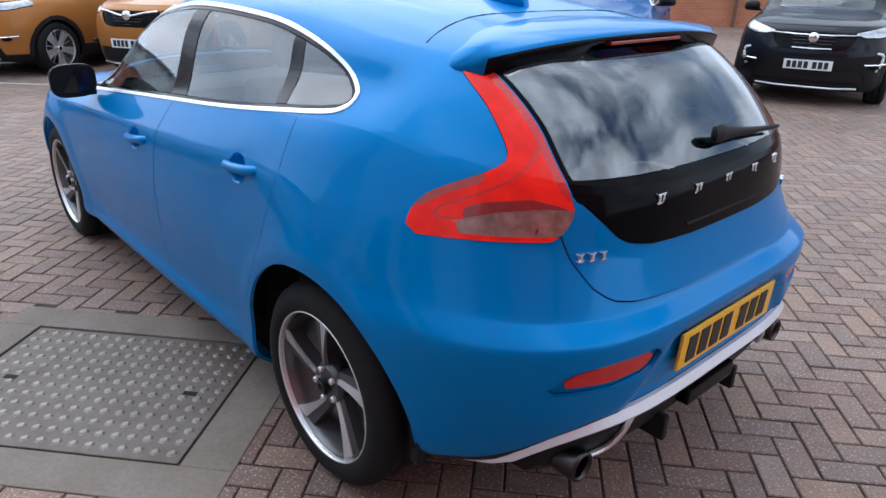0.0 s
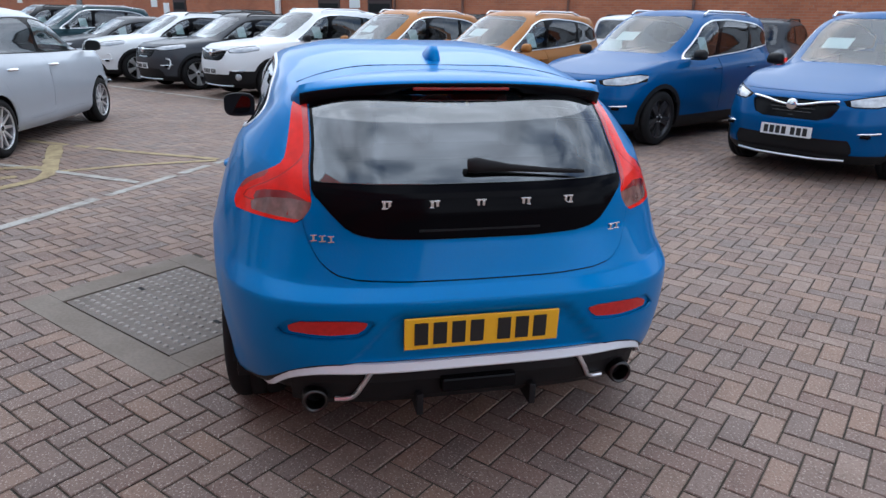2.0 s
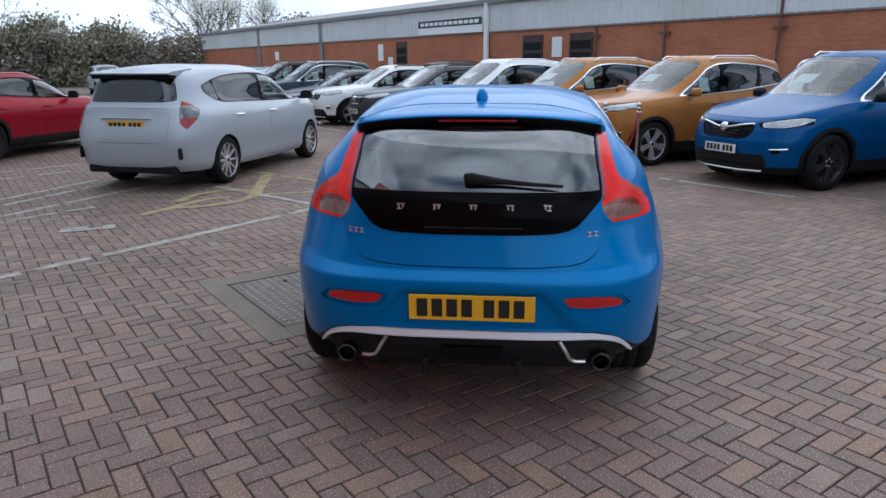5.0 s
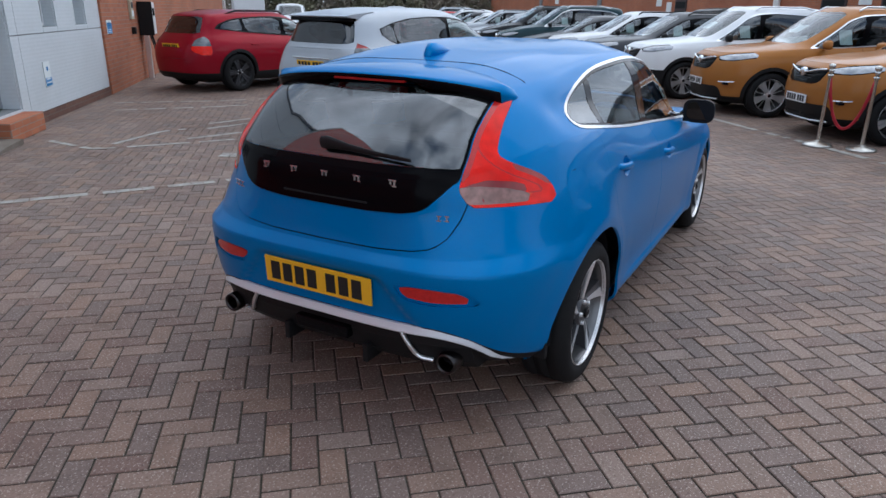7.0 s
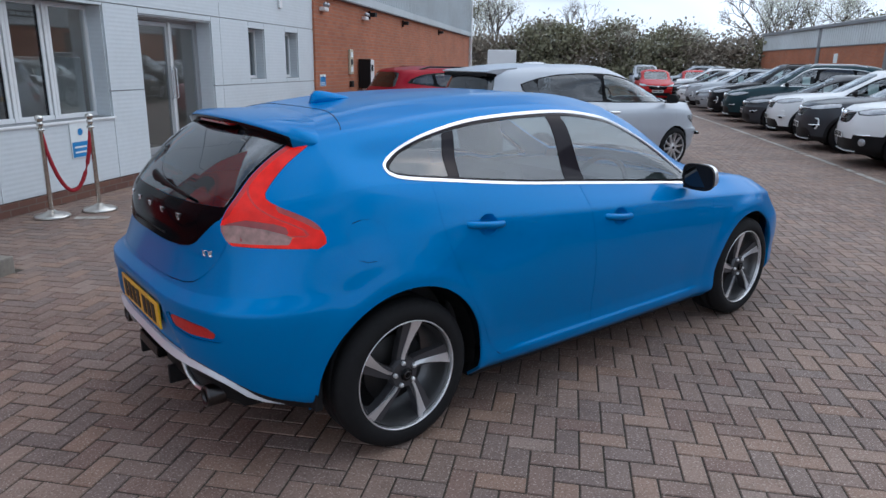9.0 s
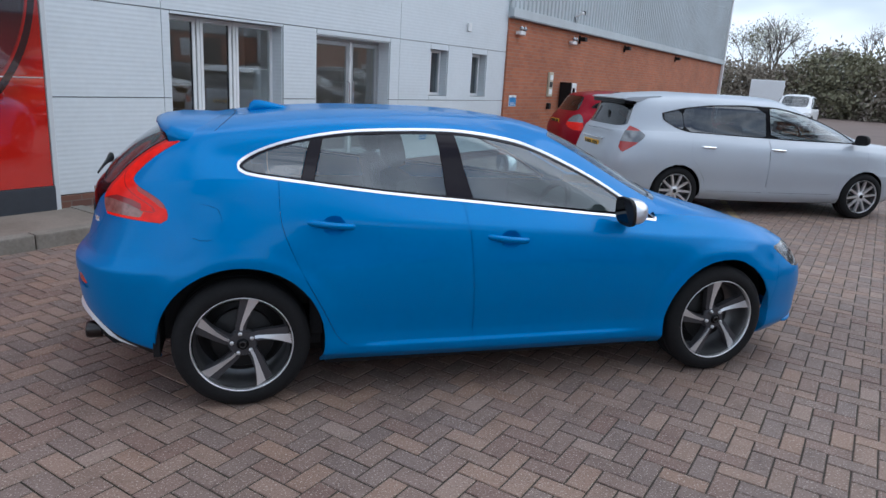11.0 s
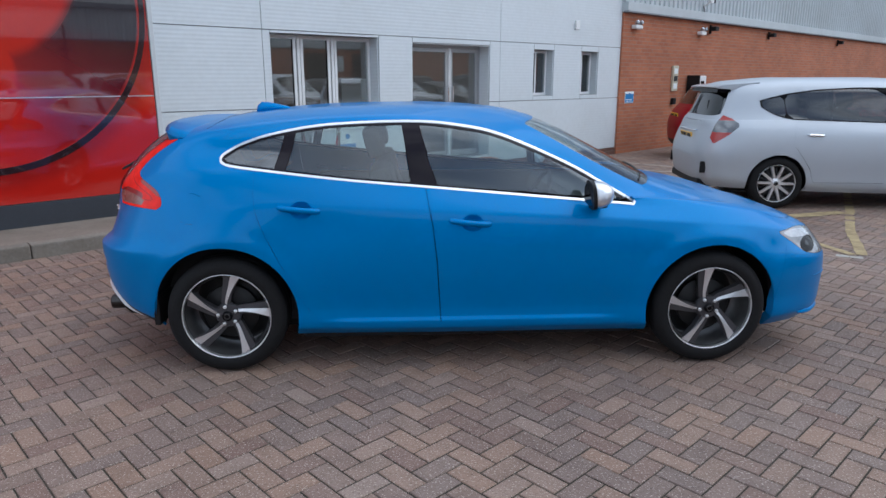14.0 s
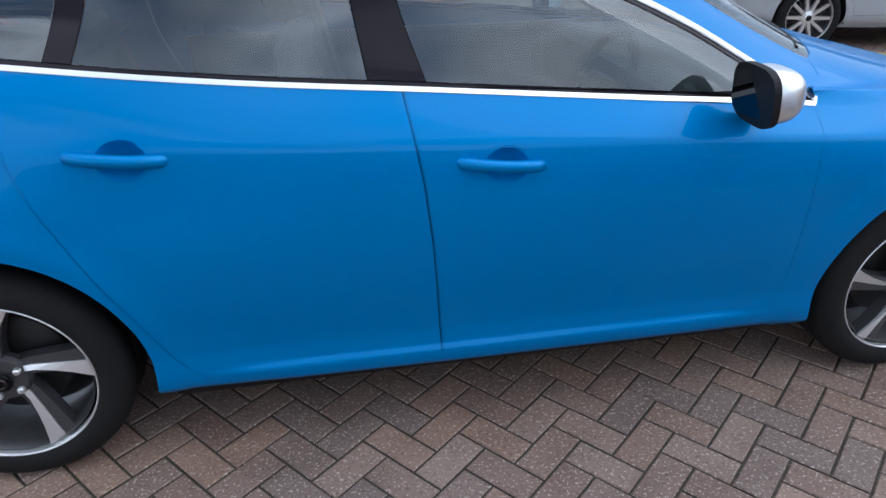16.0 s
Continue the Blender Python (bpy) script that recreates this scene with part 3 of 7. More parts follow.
# ---- the blue hatchback ----
def blue_hatchback():
    car = empty("hatchback_car", pose(0, 0, 0), "bright blue five-door hatchback with dark alloy wheels on the block paving", "car")
    blue = paint("vivid blue", (0.0001, 0.180, 0.485), 0.30, 0.34)
    L = [
        level(2.125, 1.0, 3.7, -1.93, -0.9, 4.0, 0.800, [(2.1, 0.19), (1.0, 0.190), (-1.0, 0.200), (-1.45, 0.215), (-1.95, 0.245)], 0.3),
        level(2.180, 1.0, 3.7, -2.03, -0.9, 4.0, 0.862, [(2.1, 0.27), (1.0, 0.245), (-1.0, 0.255), (-1.5, 0.29), (-2.05, 0.34)], 0.3),
        level(2.198, 1.0, 3.6, -2.09, -0.9, 4.0, 0.868, [(2.1, 0.38), (1.0, 0.36), (-1.0, 0.37), (-1.6, 0.41), (-2.1, 0.45)]),
        level(2.205, 1.0, 3.5, -2.108, -0.9, 4.0, 0.882, [(2.1, 0.48), (1.0, 0.50), (-1.0, 0.52), (-2.1, 0.56)]),
        level(2.205, 1.0, 3.3, -2.112, -0.9, 4.0, 0.884, [(2.15, 0.57), (1.0, 0.62), (-1.0, 0.64), (-1.7, 0.67), (-2.1, 0.678)]),
        level(2.175, 1.0, 3.0, -2.072, -0.9, 3.6, 0.878, [(2.15, 0.635), (1.0, 0.72), (-1.0, 0.74), (-1.7, 0.74), (-2.1, 0.715)]),
        level(2.13, 1.0, 2.9, -2.040, -0.9, 3.2, 0.856, [(2.1, 0.69), (1.5, 0.785), (0.9, 0.828), (0.0, 0.872), (-1.0, 0.915), (-1.55, 0.915), (-2.0, 0.845)], 0.55),
        level(2.02, 0.95, 2.7, -2.022, -0.95, 3.25, 0.780, [(2.0, 0.745), (1.75, 0.815), (1.4, 0.875), (1.1, 0.895), (0.92, 0.892), (0.46, 0.938), (-0.17, 0.992), (-0.64, 1.032), (-1.07, 1.078), (-1.4, 1.095), (-1.7, 1.05), (-2.0, 0.985)], 0.35, 3),
        level(1.16, 0.55, 2.6, -2.012, -0.95, 3.25, 0.768, [(1.16, 0.985), (1.05, 0.955), (0.92, 0.915), (0.46, 0.955), (-0.17, 1.008), (-0.64, 1.048), (-1.07, 1.094), (-1.4, 1.112), (-1.7, 1.07), (-2.0, 1.004)], 0.35, 8),
        level(0.40, -0.3, 3.2, -1.705, -1.0, 4.0, 0.590, [(0.40, 1.345), (0.17, 1.318), (-0.05, 1.345), (-0.35, 1.366), (-0.77, 1.352), (-1.2, 1.312), (-1.60, 1.276), (-1.705, 1.279)], 0.2, 4),
        level(0.30, -0.4, 3.2, -1.60, -1.0, 3.5, 0.42, [(0.30, 1.372), (-0.32, 1.402), (-0.9, 1.385), (-1.3, 1.345), (-1.60, 1.302)], 0, 4),
        level(0.18, -0.4, 3.0, -1.45, -1.0, 3.0, 0.04, [(0.18, 1.392), (-0.32, 1.415), (-0.9, 1.398), (-1.3, 1.358), (-1.45, 1.335)], 0, 2),
    ]

    def pressings(g):
        # hollow round the number plate, lips of the wheel arches, hollow doors over the sill
        x, y, z = g[:, :, 0], np.abs(g[:, :, 1]), g[:, :, 2]
        ramp = lambda d, w: np.clip(d / w, 0, 1) ** 2 * (3 - 2 * np.clip(d / w, 0, 1))
        bay = 0.020 * (x < -1.5) * ramp(0.275 + (0.66 - z) * 0.85 - y, 0.03) * ramp(0.645 - z, 0.025) * ramp(z - 0.44, 0.03)
        lip = sum(np.clip(1 - (np.clip(np.sqrt((x - s * 1.3235) ** 2 + (z - 0.322) ** 2) - 0.40, 0, 1) / 0.085) ** 2, 0, 1) ** 2 for s in (1, -1))
        hollow = ramp(0.86 - np.abs(x + 0.02 + 0.25 * (z - 0.4)), 0.22) * ramp(z - 0.284, 0.016) * ramp(0.74 - z, 0.42)
        haunch = np.exp(-((x + 1.34) / 0.26) ** 2 - ((z - 0.775) / 0.105) ** 2)
        waist = np.exp(-((x + 0.86) / 0.20) ** 2 - ((z - 0.80) / 0.12) ** 2)
        pillar = ramp(y - 0.50, 0.08) * np.exp(-((z - 1.185) / 0.065) ** 2) * ramp(-0.65 - x, 0.6) * (1 - ramp(-1.38 - x, 0.17))
        wing = np.exp(-((x - 1.30) / 0.26) ** 2 - ((z - 0.735) / 0.06) ** 2)
        return bay, (y > 0.5) * ((z < 0.83) * (0.011 * lip - 0.010 * hollow) + 0.020 * haunch - 0.008 * waist + 0.008 * wing) - 0.030 * pillar

    L[4]["tail_crease"], L[5]["tail_crease"] = 0.75, 0.75
    for one in L:
        one["rows"] *= 2
    L[1]["rows"] = 14
    skin = band_skin(L, nf=26, ns=56, nr=54, dent=pressings)
    roof = np.array([p[:3] for p in skin.v if p[2] > 1.15 and p[0] < -0.9])
    WB, RAD, TW = 2.647, 0.320, 0.225
    for x, r in ((WB / 2, 0.370), (-WB / 2, 0.386)):
        skin.take(lambda p, x=x, r=r: np.maximum(np.sqrt((p[:, 0] - x) ** 2 + (p[:, 2] - 0.322) ** 2) - r, 0.4 - np.abs(p[:, 1])))
    # window outline along the side: chrome frame, panes and black posts
    dlo = curve_points([(0.900, 0.908), (0.72, 1.012), (0.51, 1.125), (0.17, 1.268), (-0.05, 1.318), (-0.32, 1.342), (-0.765, 1.325), (-1.05, 1.280), (-1.23, 1.225), (-1.335, 1.165)], 5)[:-1]
    dlo += curve_points([(-1.335, 1.165), (-1.328, 1.128), (-1.27, 1.108), (-1.065, 1.082), (-0.643, 1.032), (-0.174, 0.990), (0.458, 0.932), (0.900, 0.891)], 5)
    side = outline_distance(dlo)
    wide = lambda p: 0.3 - np.abs(p[:, 1])
    lights = skin.take(both(side, wide))
    chrome = lights.take(lambda p: -side(p) - 0.0100)
    inner_lights = lights.take(lambda p: side(p) + 0.022, 0.0015)
    posts = Skin(lights.v, lights.n, lights.f)
    panes = {}
    glass_shapes = {
        "front_door_window": [(0.80, 0.90), (0.80, 1.30), (-0.300, 1.40), (-0.235, 1.15), (-0.175, 0.98), (-0.165, 0.90)],
        "rear_door_window": [(-0.310, 0.90), (-0.390, 1.40), (-0.915, 1.40), (-0.955, 1.2), (-1.0, 1.05), (-1.0, 0.90)],
        "quarter_window": [(-0.965, 1.40), (-1.5, 1.40), (-1.5, 1.0), (-1.075, 1.0), (-1.040, 1.13)],
    }
    for nm, poly in glass_shapes.items():
        panes[nm] = inner_lights.take(outline_distance(poly), 0.0015)
    # doors
    front_door = [(0.885, 0.93), (0.868, 0.80), (0.858, 0.60), (0.848, 0.36), (0.82, 0.262), (0.70, 0.250), (-0.170, 0.258), (-0.178, 0.40), (-0.192, 0.62), (-0.212, 0.80), (-0.240, 0.96), (-0.254, 1.04)]
    rear_door = [(-0.258, 1.04), (-0.244, 0.96), (-0.216, 0.80), (-0.196, 0.62), (-0.182, 0.40), (-0.174, 0.258), (-0.74, 0.265)] + curve_points([(-0.80, 0.275), (-0.875, 0.34), (-0.945, 0.48), (-1.03, 0.64), (-1.105, 0.80), (-1.145, 0.93), (-1.150, 1.12)], 4)
    fd = skin.take(both(outline_distance(front_door), wide), 0.0011)
    rd = skin.take(both(outline_distance(rear_door), wide), 0.0015)
    # fuel flap in the rear wing on the driver's side
    flap = skin.take(both(lambda p: np.maximum(np.abs(p[:, 0] + 1.482), np.abs(p[:, 2] - 0.905)) * 0.35 + 0.65 * np.sqrt((p[:, 0] + 1.482) ** 2 + (p[:, 2] - 0.905) ** 2) - 0.078, lambda p: 0.3 + p[:, 1]), 0.0010)
    # tail lamps
    zin = [(0.80, 0.60), (0.865, 0.585), (0.905, 0.562), (0.965, 0.528), (0.995, 0.530), (1.05, 0.531), (1.15, 0.521), (1.24, 0.521), (1.30, 0.526)]
    inner = lambda p: spread(zin, p[:, 2]) - np.abs(p[:, 1])
    lamp_side = [(-2.3, 0.902)] + curve_points([(-1.69, 0.893), (-1.655, 0.893), (-1.636, 0.912), (-1.640, 0.950), (-1.664, 0.985), (-1.715, 1.016), (-1.766, 1.042), (-1.792, 1.070), (-1.755, 1.118), (-1.676, 1.186), (-1.562, 1.255)], 4) + [(-1.565, 1.275), (-2.3, 1.275)]
    lamp = skin.take(both(outline_distance(lamp_side), inner, lambda p: p[:, 0] + 1.4), 0.0006)
    # rear window with black panel, tailgate
    rear = lambda p: p[:, 0] + 1.3
    black_low = [(0.0, 0.858), (0.18, 0.858), (0.33, 0.863), (0.39, 0.873), (0.425, 0.889), (0.467, 0.932), (0.512, 0.982), (0.565, 1.0), (0.62, 1.32), (0.0, 1.32)]
    panel = skin.take(both(outline_distance([(-y, z) for y, z in black_low[::-1]][:-1] + black_low, (1, 2)), lambda p: np.abs(p[:, 1]) - spread(zin, p[:, 2]) + 0.004, lambda p: p[:, 2] - 1.285, lambda p: p[:, 0] + 1.5), 0.001)
    rear_glass = panel.take(lambda p: np.maximum(1.028 - p[:, 2], np.abs(p[:, 1]) - spread(zin, p[:, 2]) + 0.014), 0.0012)
    tail_low = [(0.0, 0.728), (0.25, 0.730), (0.40, 0.738), (0.47, 0.752), (0.515, 0.79), (0.545, 0.85), (0.56, 0.905), (0.560, 1.0), (0.552, 1.35), (0.0, 1.35)]
    tailgate = skin.take(both(outline_distance([(-y, z) for y, z in tail_low[::-1]][:-1] + tail_low, (1, 2)), lambda p: p[:, 2] - 1.27, lambda p: p[:, 0] + 1.55), 0.0022)
    # rear bumper: black diffuser below a silver strip, reflectors in slots
    zc = [(0.0, 0.425), (0.45, 0.425), (0.56, 0.410), (0.63, 0.372), (0.67, 0.325), (0.72, 0.27), (0.78, 0.235), (0.9, 0.22)]
    low = lambda p: p[:, 2] - spread(zc, np.abs(p[:, 1]))
    tail_end = lambda p: p[:, 0] + 1.705
    diffuser = skin.take(both(low, tail_end))
    strip = skin.take(both(lambda p: low(p) - 0.036 - 0.03 * np.clip((np.abs(p[:, 1]) - 0.62) / 0.1, 0, 1), tail_end))
    refl = [(0.372, 0.602), (0.40, 0.574), (0.50, 0.565), (0.625, 0.570), (0.638, 0.578), (0.60, 0.606), (0.50, 0.614), (0.385, 0.614)]
    slot = [(0.345, 0.612), (0.388, 0.560), (0.50, 0.549), (0.645, 0.556), (0.665, 0.574), (0.615, 0.620), (0.50, 0.626), (0.36, 0.626)]
    reflectors = skin.take(both(outline_distance(refl, (1, 2), True), rear), 0.0)
    scoops = skin.take(both(outline_distance(slot, (1, 2), True), rear), 0.0)
    bumper = skin.take(both(lambda p: p[:, 0] + 1.685, lambda p: p[:, 2] - 0.897), 0.0003)
    # nose: bonnet, lamps, grille, windscreen
    windscreen = skin.take(both(lambda p: 8.04 - p[:, 3], lambda p: p[:, 3] - 8.97, lambda p: p[:, 4] - 0.47), 0.001)
    headlamp = skin.take(both(outline_distance(curve_points([(1.70, 0.735), (1.80, 0.672), (1.93, 0.600), (2.22, 0.575), (2.24, 0.65), (2.04, 0.705), (1.86, 0.745), (1.70, 0.735)], 4)), lambda p: 0.40 - np.abs(p[:, 1])), 0.0015)
    grille = skin.take(both(outline_distance([(-0.36, 0.50), (-0.40, 0.66), (0.40, 0.66), (0.36, 0.50)], (1, 2)), lambda p: 1.7 - p[:, 0]), 0.0015)
    intake = skin.take(both(outline_distance([(-0.55, 0.24), (-0.50, 0.40), (0.50, 0.40), (0.55, 0.24)], (1, 2)), lambda p: 1.7 - p[:, 0]), 0.0015)
    bonnet = skin.take(both(lambda p: 0.78 + 0.10 * np.clip((1.95 - p[:, 0]) / 0.6, 0, 1) - p[:, 2] - 0.02, lambda p: np.abs(p[:, 1]) - 0.69, lambda p: 1.0 - p[:, 0]), 0.002)
    fb = skin.take(both(lambda p: 1.72 - p[:, 0] + 0.2 * (p[:, 2] - 0.5), lambda p: p[:, 2] - 0.70), 0.0018)

    def lr(s):
        a, b = s.split(lambda p: -p[:, 1])
        return a, b

    skin.build("body_shell", blue, car)
    for nm, s, mat, lab in (("front_door", fd, blue, ""), ("rear_door", rd, blue, "")):
        hx, hz = (-0.015, 0.822) if nm == "front_door" else (-0.912, 0.897)
        hollow = s.take(lambda p: np.sqrt(((p[:, 0] - hx - 0.01) / 0.058) ** 2 + ((p[:, 2] - hz + 0.002) / 0.046) ** 2) * 0.05 - 0.05)
        made = [x.build(nm, mat, car, 0.016) for x in lr(s)]
        for x, d in zip(lr(hollow), made):
            used = sorted({i for f in x.f for i in f})
            mid = Vector(np.array(x.v)[used, :3].mean(0))
            out_dir = Vector(np.array(x.n)[used].mean(0)).normalized()
            if out_dir.y * mid.y < 0:
                out_dir = -out_dir
            dish = lathe([(0.0, -0.024), (0.25, -0.0225), (0.5, -0.0175), (0.75, -0.010), (0.92, -0.0035), (1.03, 0.0005)], 28)
            bmesh.ops.transform(dish, matrix=Matrix.Diagonal((0.046, 0.058, 1, 1)), verts=dish.verts)
            o = part("handle_recess", dish, blue, d, smooth=True)
            o.matrix_basis = Matrix.Translation(mid) @ out_dir.to_track_quat("Z", "X").to_matrix().to_4x4()
        for sgn, d in zip((1, -1), made):
            key = nm + "_window"
            pl = lr(panes[key])[0 if sgn > 0 else 1]
            pl.moved(-0.004).flattened(0.88).build("window_pane", CAR_GLASS, d, 0.004)
            # pull handle with a finger hollow
            hx, hz, hy = ((-0.015, 0.822, 0.852) if nm == "front_door" else (-0.912, 0.897, 0.839))
            bm = bmesh.new()
            add_tube(bm, curve_points([(hx - 0.108, sgn * (hy - 0.008), hz + 0.012), (hx - 0.09, sgn * (hy + 0.016), hz + 0.010), (hx, sgn * (hy + 0.026), hz), (hx + 0.085, sgn * (hy + 0.018), hz - 0.008), (hx + 0.108, sgn * (hy - 0.008), hz - 0.010)], 4), 0.0160, 10)
            part("door_handle", bm, blue, d, smooth=True)
            if nm == "front_door":
                part("lock_cap_joint", tube([(hx - 0.062, sgn * (hy + 0.018), hz + 0.0225), (hx - 0.062, sgn * (hy + 0.0355), hz + 0.009), (hx - 0.062, sgn * (hy + 0.018), hz - 0.0085)], 0.0014, 6), SEAM, d)
    for x in lr(panes["quarter_window"]):
        x.moved(-0.003).build("quarter_window", QUARTER_GLASS, car, 0.004)
    for x in lr(posts):
        x.moved(-0.002).build("window_post_trim", POST_BLACK, car, 0.006, "gloss black window posts")
    for x in lr(inner_lights):
        fore, rest = x.split(lambda p: 0.4 - p[:, 0])
        mid, aft = rest.split(lambda p: -0.6 - p[:, 0])
        for one in (fore, mid, aft):
            for piece in one.pieces():
                piece.moved(-0.002).build("window_divider", POST_BLACK, car, 0.006)
    for x in lr(chrome):
        x.moved(0.004).build("window_surround", SATIN, car, 0.006, "bright metal window surround")
    flap.build("fuel_flap", blue, car)
    for x in lr(lamp):
        tl = x.moved(0.0025)
        tail = lambda p: p[:, 0] + 1.74
        clear = tl.take(both(outline_distance([(0.514, 0.966), (0.59, 0.972), (0.66, 0.962), (0.725, 0.938), (0.730, 0.908), (0.545, 0.908)], (1, 2), True), tail))
        upright = clear.take(lambda p: np.abs(np.abs(p[:, 1]) - 0.605) - 0.004)
        dark = tl.take(both(outline_distance([(0.505, 0.966), (0.55, 0.984), (0.61, 0.992), (0.68, 0.980), (0.745, 0.945), (0.728, 0.936), (0.66, 0.961), (0.59, 0.971)], (1, 2), True), tail))
        band = tl.take(both(lambda p: -outline_distance(lamp_side)(p) - 0.020, lambda p: 0.955 - p[:, 2], lambda p: p[:, 2] - 1.12, lambda p: 0.66 - np.abs(p[:, 1])))
        # Orange glints of the lens, put in as coloured patches.
        glint = tl.take(outline_distance([(-1.738, 0.925), (-1.731, 0.944), (-1.748, 0.952), (-1.758, 0.943), (-1.753, 0.929)]))
        glint_low = tl.take(outline_distance([(-1.672, 0.921), (-1.668, 0.929), (-1.695, 0.931), (-1.698, 0.923)]))
        edge_of = outline_distance(lamp_side)
        inside = tl.take(both(lambda p: np.abs(p[:, 1]) - spread(zin, p[:, 2]) - 0.020, lambda p: 0.985 - p[:, 2]))
        outer = tl.take(lambda p: -edge_of(p) - 0.046)
        rib = outer.take(lambda p: edge_of(p) + 0.041)
        t = tl.build("tail_lamp", LAMP_RED, car, 0.01, "tall red tail lamp")
        outer.build("outer_lens", LAMP_RED, t, 0.004)
        inside.build("inner_lens", REFLECTOR, t, 0.003)
        rib.moved(-0.001).build("lens_rib", REFLECTOR, t, 0.002)
        clear.moved(-0.002).build("reversing_lamp", REVERSE_LENS, t, 0.003)
        upright.moved(-0.003).build("lens_divider", LAMP_DARK, t, 0.003)
        dark.build("smoked_lens", LAMP_DARK, t, 0.003)
        band.build("lens_edge", LAMP_BAND, t, 0.003)
        glint.build("amber_prism", LAMP_GLINT, t, 0.003)
        glint_low.build("amber_prism", LAMP_GLINT, t, 0.003)
    tg = tailgate.build("tailgate", blue, car)
    panel.moved(0.002).build("tailgate_panel", PANEL_BLACK, tg, 0.008, "gloss black tailgate panel")
    rear_glass.moved(0.002).build("rear_window", REAR_GLASS, tg, 0.004)
    rb = bumper.build("rear_bumper", blue, car)
    diffuser.moved(-0.012).build("diffuser", BLACK_PLASTIC, rb, 0.02, "black plastic rear diffuser")
    strip.build("strip_bed", BLACK_PLASTIC, rb, 0.01)
    bm, rows_ = bmesh.new(), []
    for y in np.linspace(-0.735, 0.735, 65):
        z = float(spread(zc, abs(y))) + 0.020
        base = float(np.interp(z, (0.245, 0.34, 0.45, 0.56), (-1.93, -2.03, -2.09, -2.112)))
        half = float(np.interp(z, (0.245, 0.34, 0.45, 0.56), (0.80, 0.862, 0.868, 0.884)))
        tp = min(1.0, 0.05 + (0.735 - abs(y)) / 0.05)
        deep = 0.034 * min(max((abs(y) - 0.56) / 0.12, 0.0), 1.0)
        u = abs(y) / half
        xs = -0.9 + (base + 0.9) * (1 - u ** 4) ** 0.25
        nrm = Vector((-1, math.copysign((-base - 0.9) / half * u ** 3 / (1 - u ** 4) ** 0.75, y), 0)).normalized()
        rows_.append([bm.verts.new((xs + nrm.x * d, y + nrm.y * d, z + dz)) for d, dz in ((-0.015, 0.014 + deep), (0.004 * tp, 0.013 * tp + deep), (0.017 * tp, -0.010), (0.016 * tp, -0.015), (-0.02, -0.015))])
    for p, q in zip(rows_, rows_[1:]):
        for k in range(5):
            bm.faces.new((p[k], q[k], q[(k + 1) % 5], p[(k + 1) % 5]))
    bm.faces.new(rows_[0])
    bm.faces.new(rows_[-1][::-1])
    bmesh.ops.recalc_face_normals(bm, faces=bm.faces)
    part("bumper_strip", bm, BUMPER_SILVER, rb, "satin silver bumper strip")
    for x in lr(reflectors):
        x.moved(-0.008).build("reflector", REFLECTOR, rb, 0.01)
    for x in lr(scoops):
        x.moved(-0.014).build("reflector_recess", blue, rb, 0.0)
    windscreen.moved(-0.003).build("windscreen", SCREEN_GLASS, car, 0.005)
    for x in lr(headlamp):
        eye = x.take(lambda p: np.sqrt(((p[:, 0] - 1.935) / 0.075) ** 2 + ((p[:, 2] - 0.648) / 0.042) ** 2) * 0.05 - 0.05)
        lens = eye.take(lambda p: np.sqrt(((p[:, 0] - 1.915) / 0.030) ** 2 + ((p[:, 2] - 0.645) / 0.022) ** 2) * 0.03 - 0.03)
        brow = x.take(outline_distance(curve_points([(1.725, 0.732), (1.79, 0.700), (1.90, 0.690), (2.02, 0.680), (2.04, 0.696), (1.87, 0.735), (1.725, 0.732)], 4)))
        lamp_unit = x.build("headlamp", LAMP_CLEAR, car, 0.02, "clear headlamp with a dark projector")
        eye.moved(-0.004).build("projector_bezel", GLOSS_BLACK, lamp_unit, 0.006)
        lens.moved(-0.002).build("projector_lens", MIRROR_DARK, lamp_unit, 0.006)
        brow.moved(-0.001).build("lamp_reflector", LAMP_PALE, lamp_unit, 0.006)
    grille.moved(-0.02).build("grille", GLOSS_BLACK, car, 0.02)
    intake.moved(-0.02).build("air_intake", BLACK_PLASTIC, car, 0.02)
    bonnet.build("bonnet", blue, car)
    fb.build("front_bumper", blue, car, 0.05)
    for s in (1, -1):
        # Added plate, black for the shade behind the wheel; hides the skin's ragged edge.
        part("splash_guard", box((-1.722, min(s * 0.58, s * 0.815), 0.262), (-1.690, max(s * 0.58, s * 0.815), 0.42), 0.006), BLACK_PLASTIC, car)
        # fog lamp slot with a pale lower lip, and the chin spoiler at each corner
        part("fog_lamp_blade", tube(curve_points([(2.148, s * 0.50, 0.462), (2.084, s * 0.62, 0.464), (1.992, s * 0.71, 0.467), (1.880, s * 0.775, 0.470)], 4), [0.004] + [0.011] * 8 + [0.010, 0.009, 0.006, 0.003], 8), blue, car)
        part("chin_spoiler", tube(curve_points([(2.146, s * 0.44, 0.245), (2.092, s * 0.58, 0.246), (1.988, s * 0.70, 0.25), (1.885, s * 0.765, 0.256)], 4), [0.014] * 11 + [0.010, 0.005], 8), blue, car)
    # badges lie on the curved tailgate
    def tail_x(y, z):
        base = float(np.interp(z, (0.715, 0.845, 0.985, 1.004), (-2.072, -2.040, -2.022, -2.012)))
        half = float(np.interp(z, (0.74, 0.90, 1.05), (0.878, 0.856, 0.780)))
        return -0.92 + (base + 0.92) * (1 - (abs(y) / half) ** 3.22) ** (1 / 3.22)

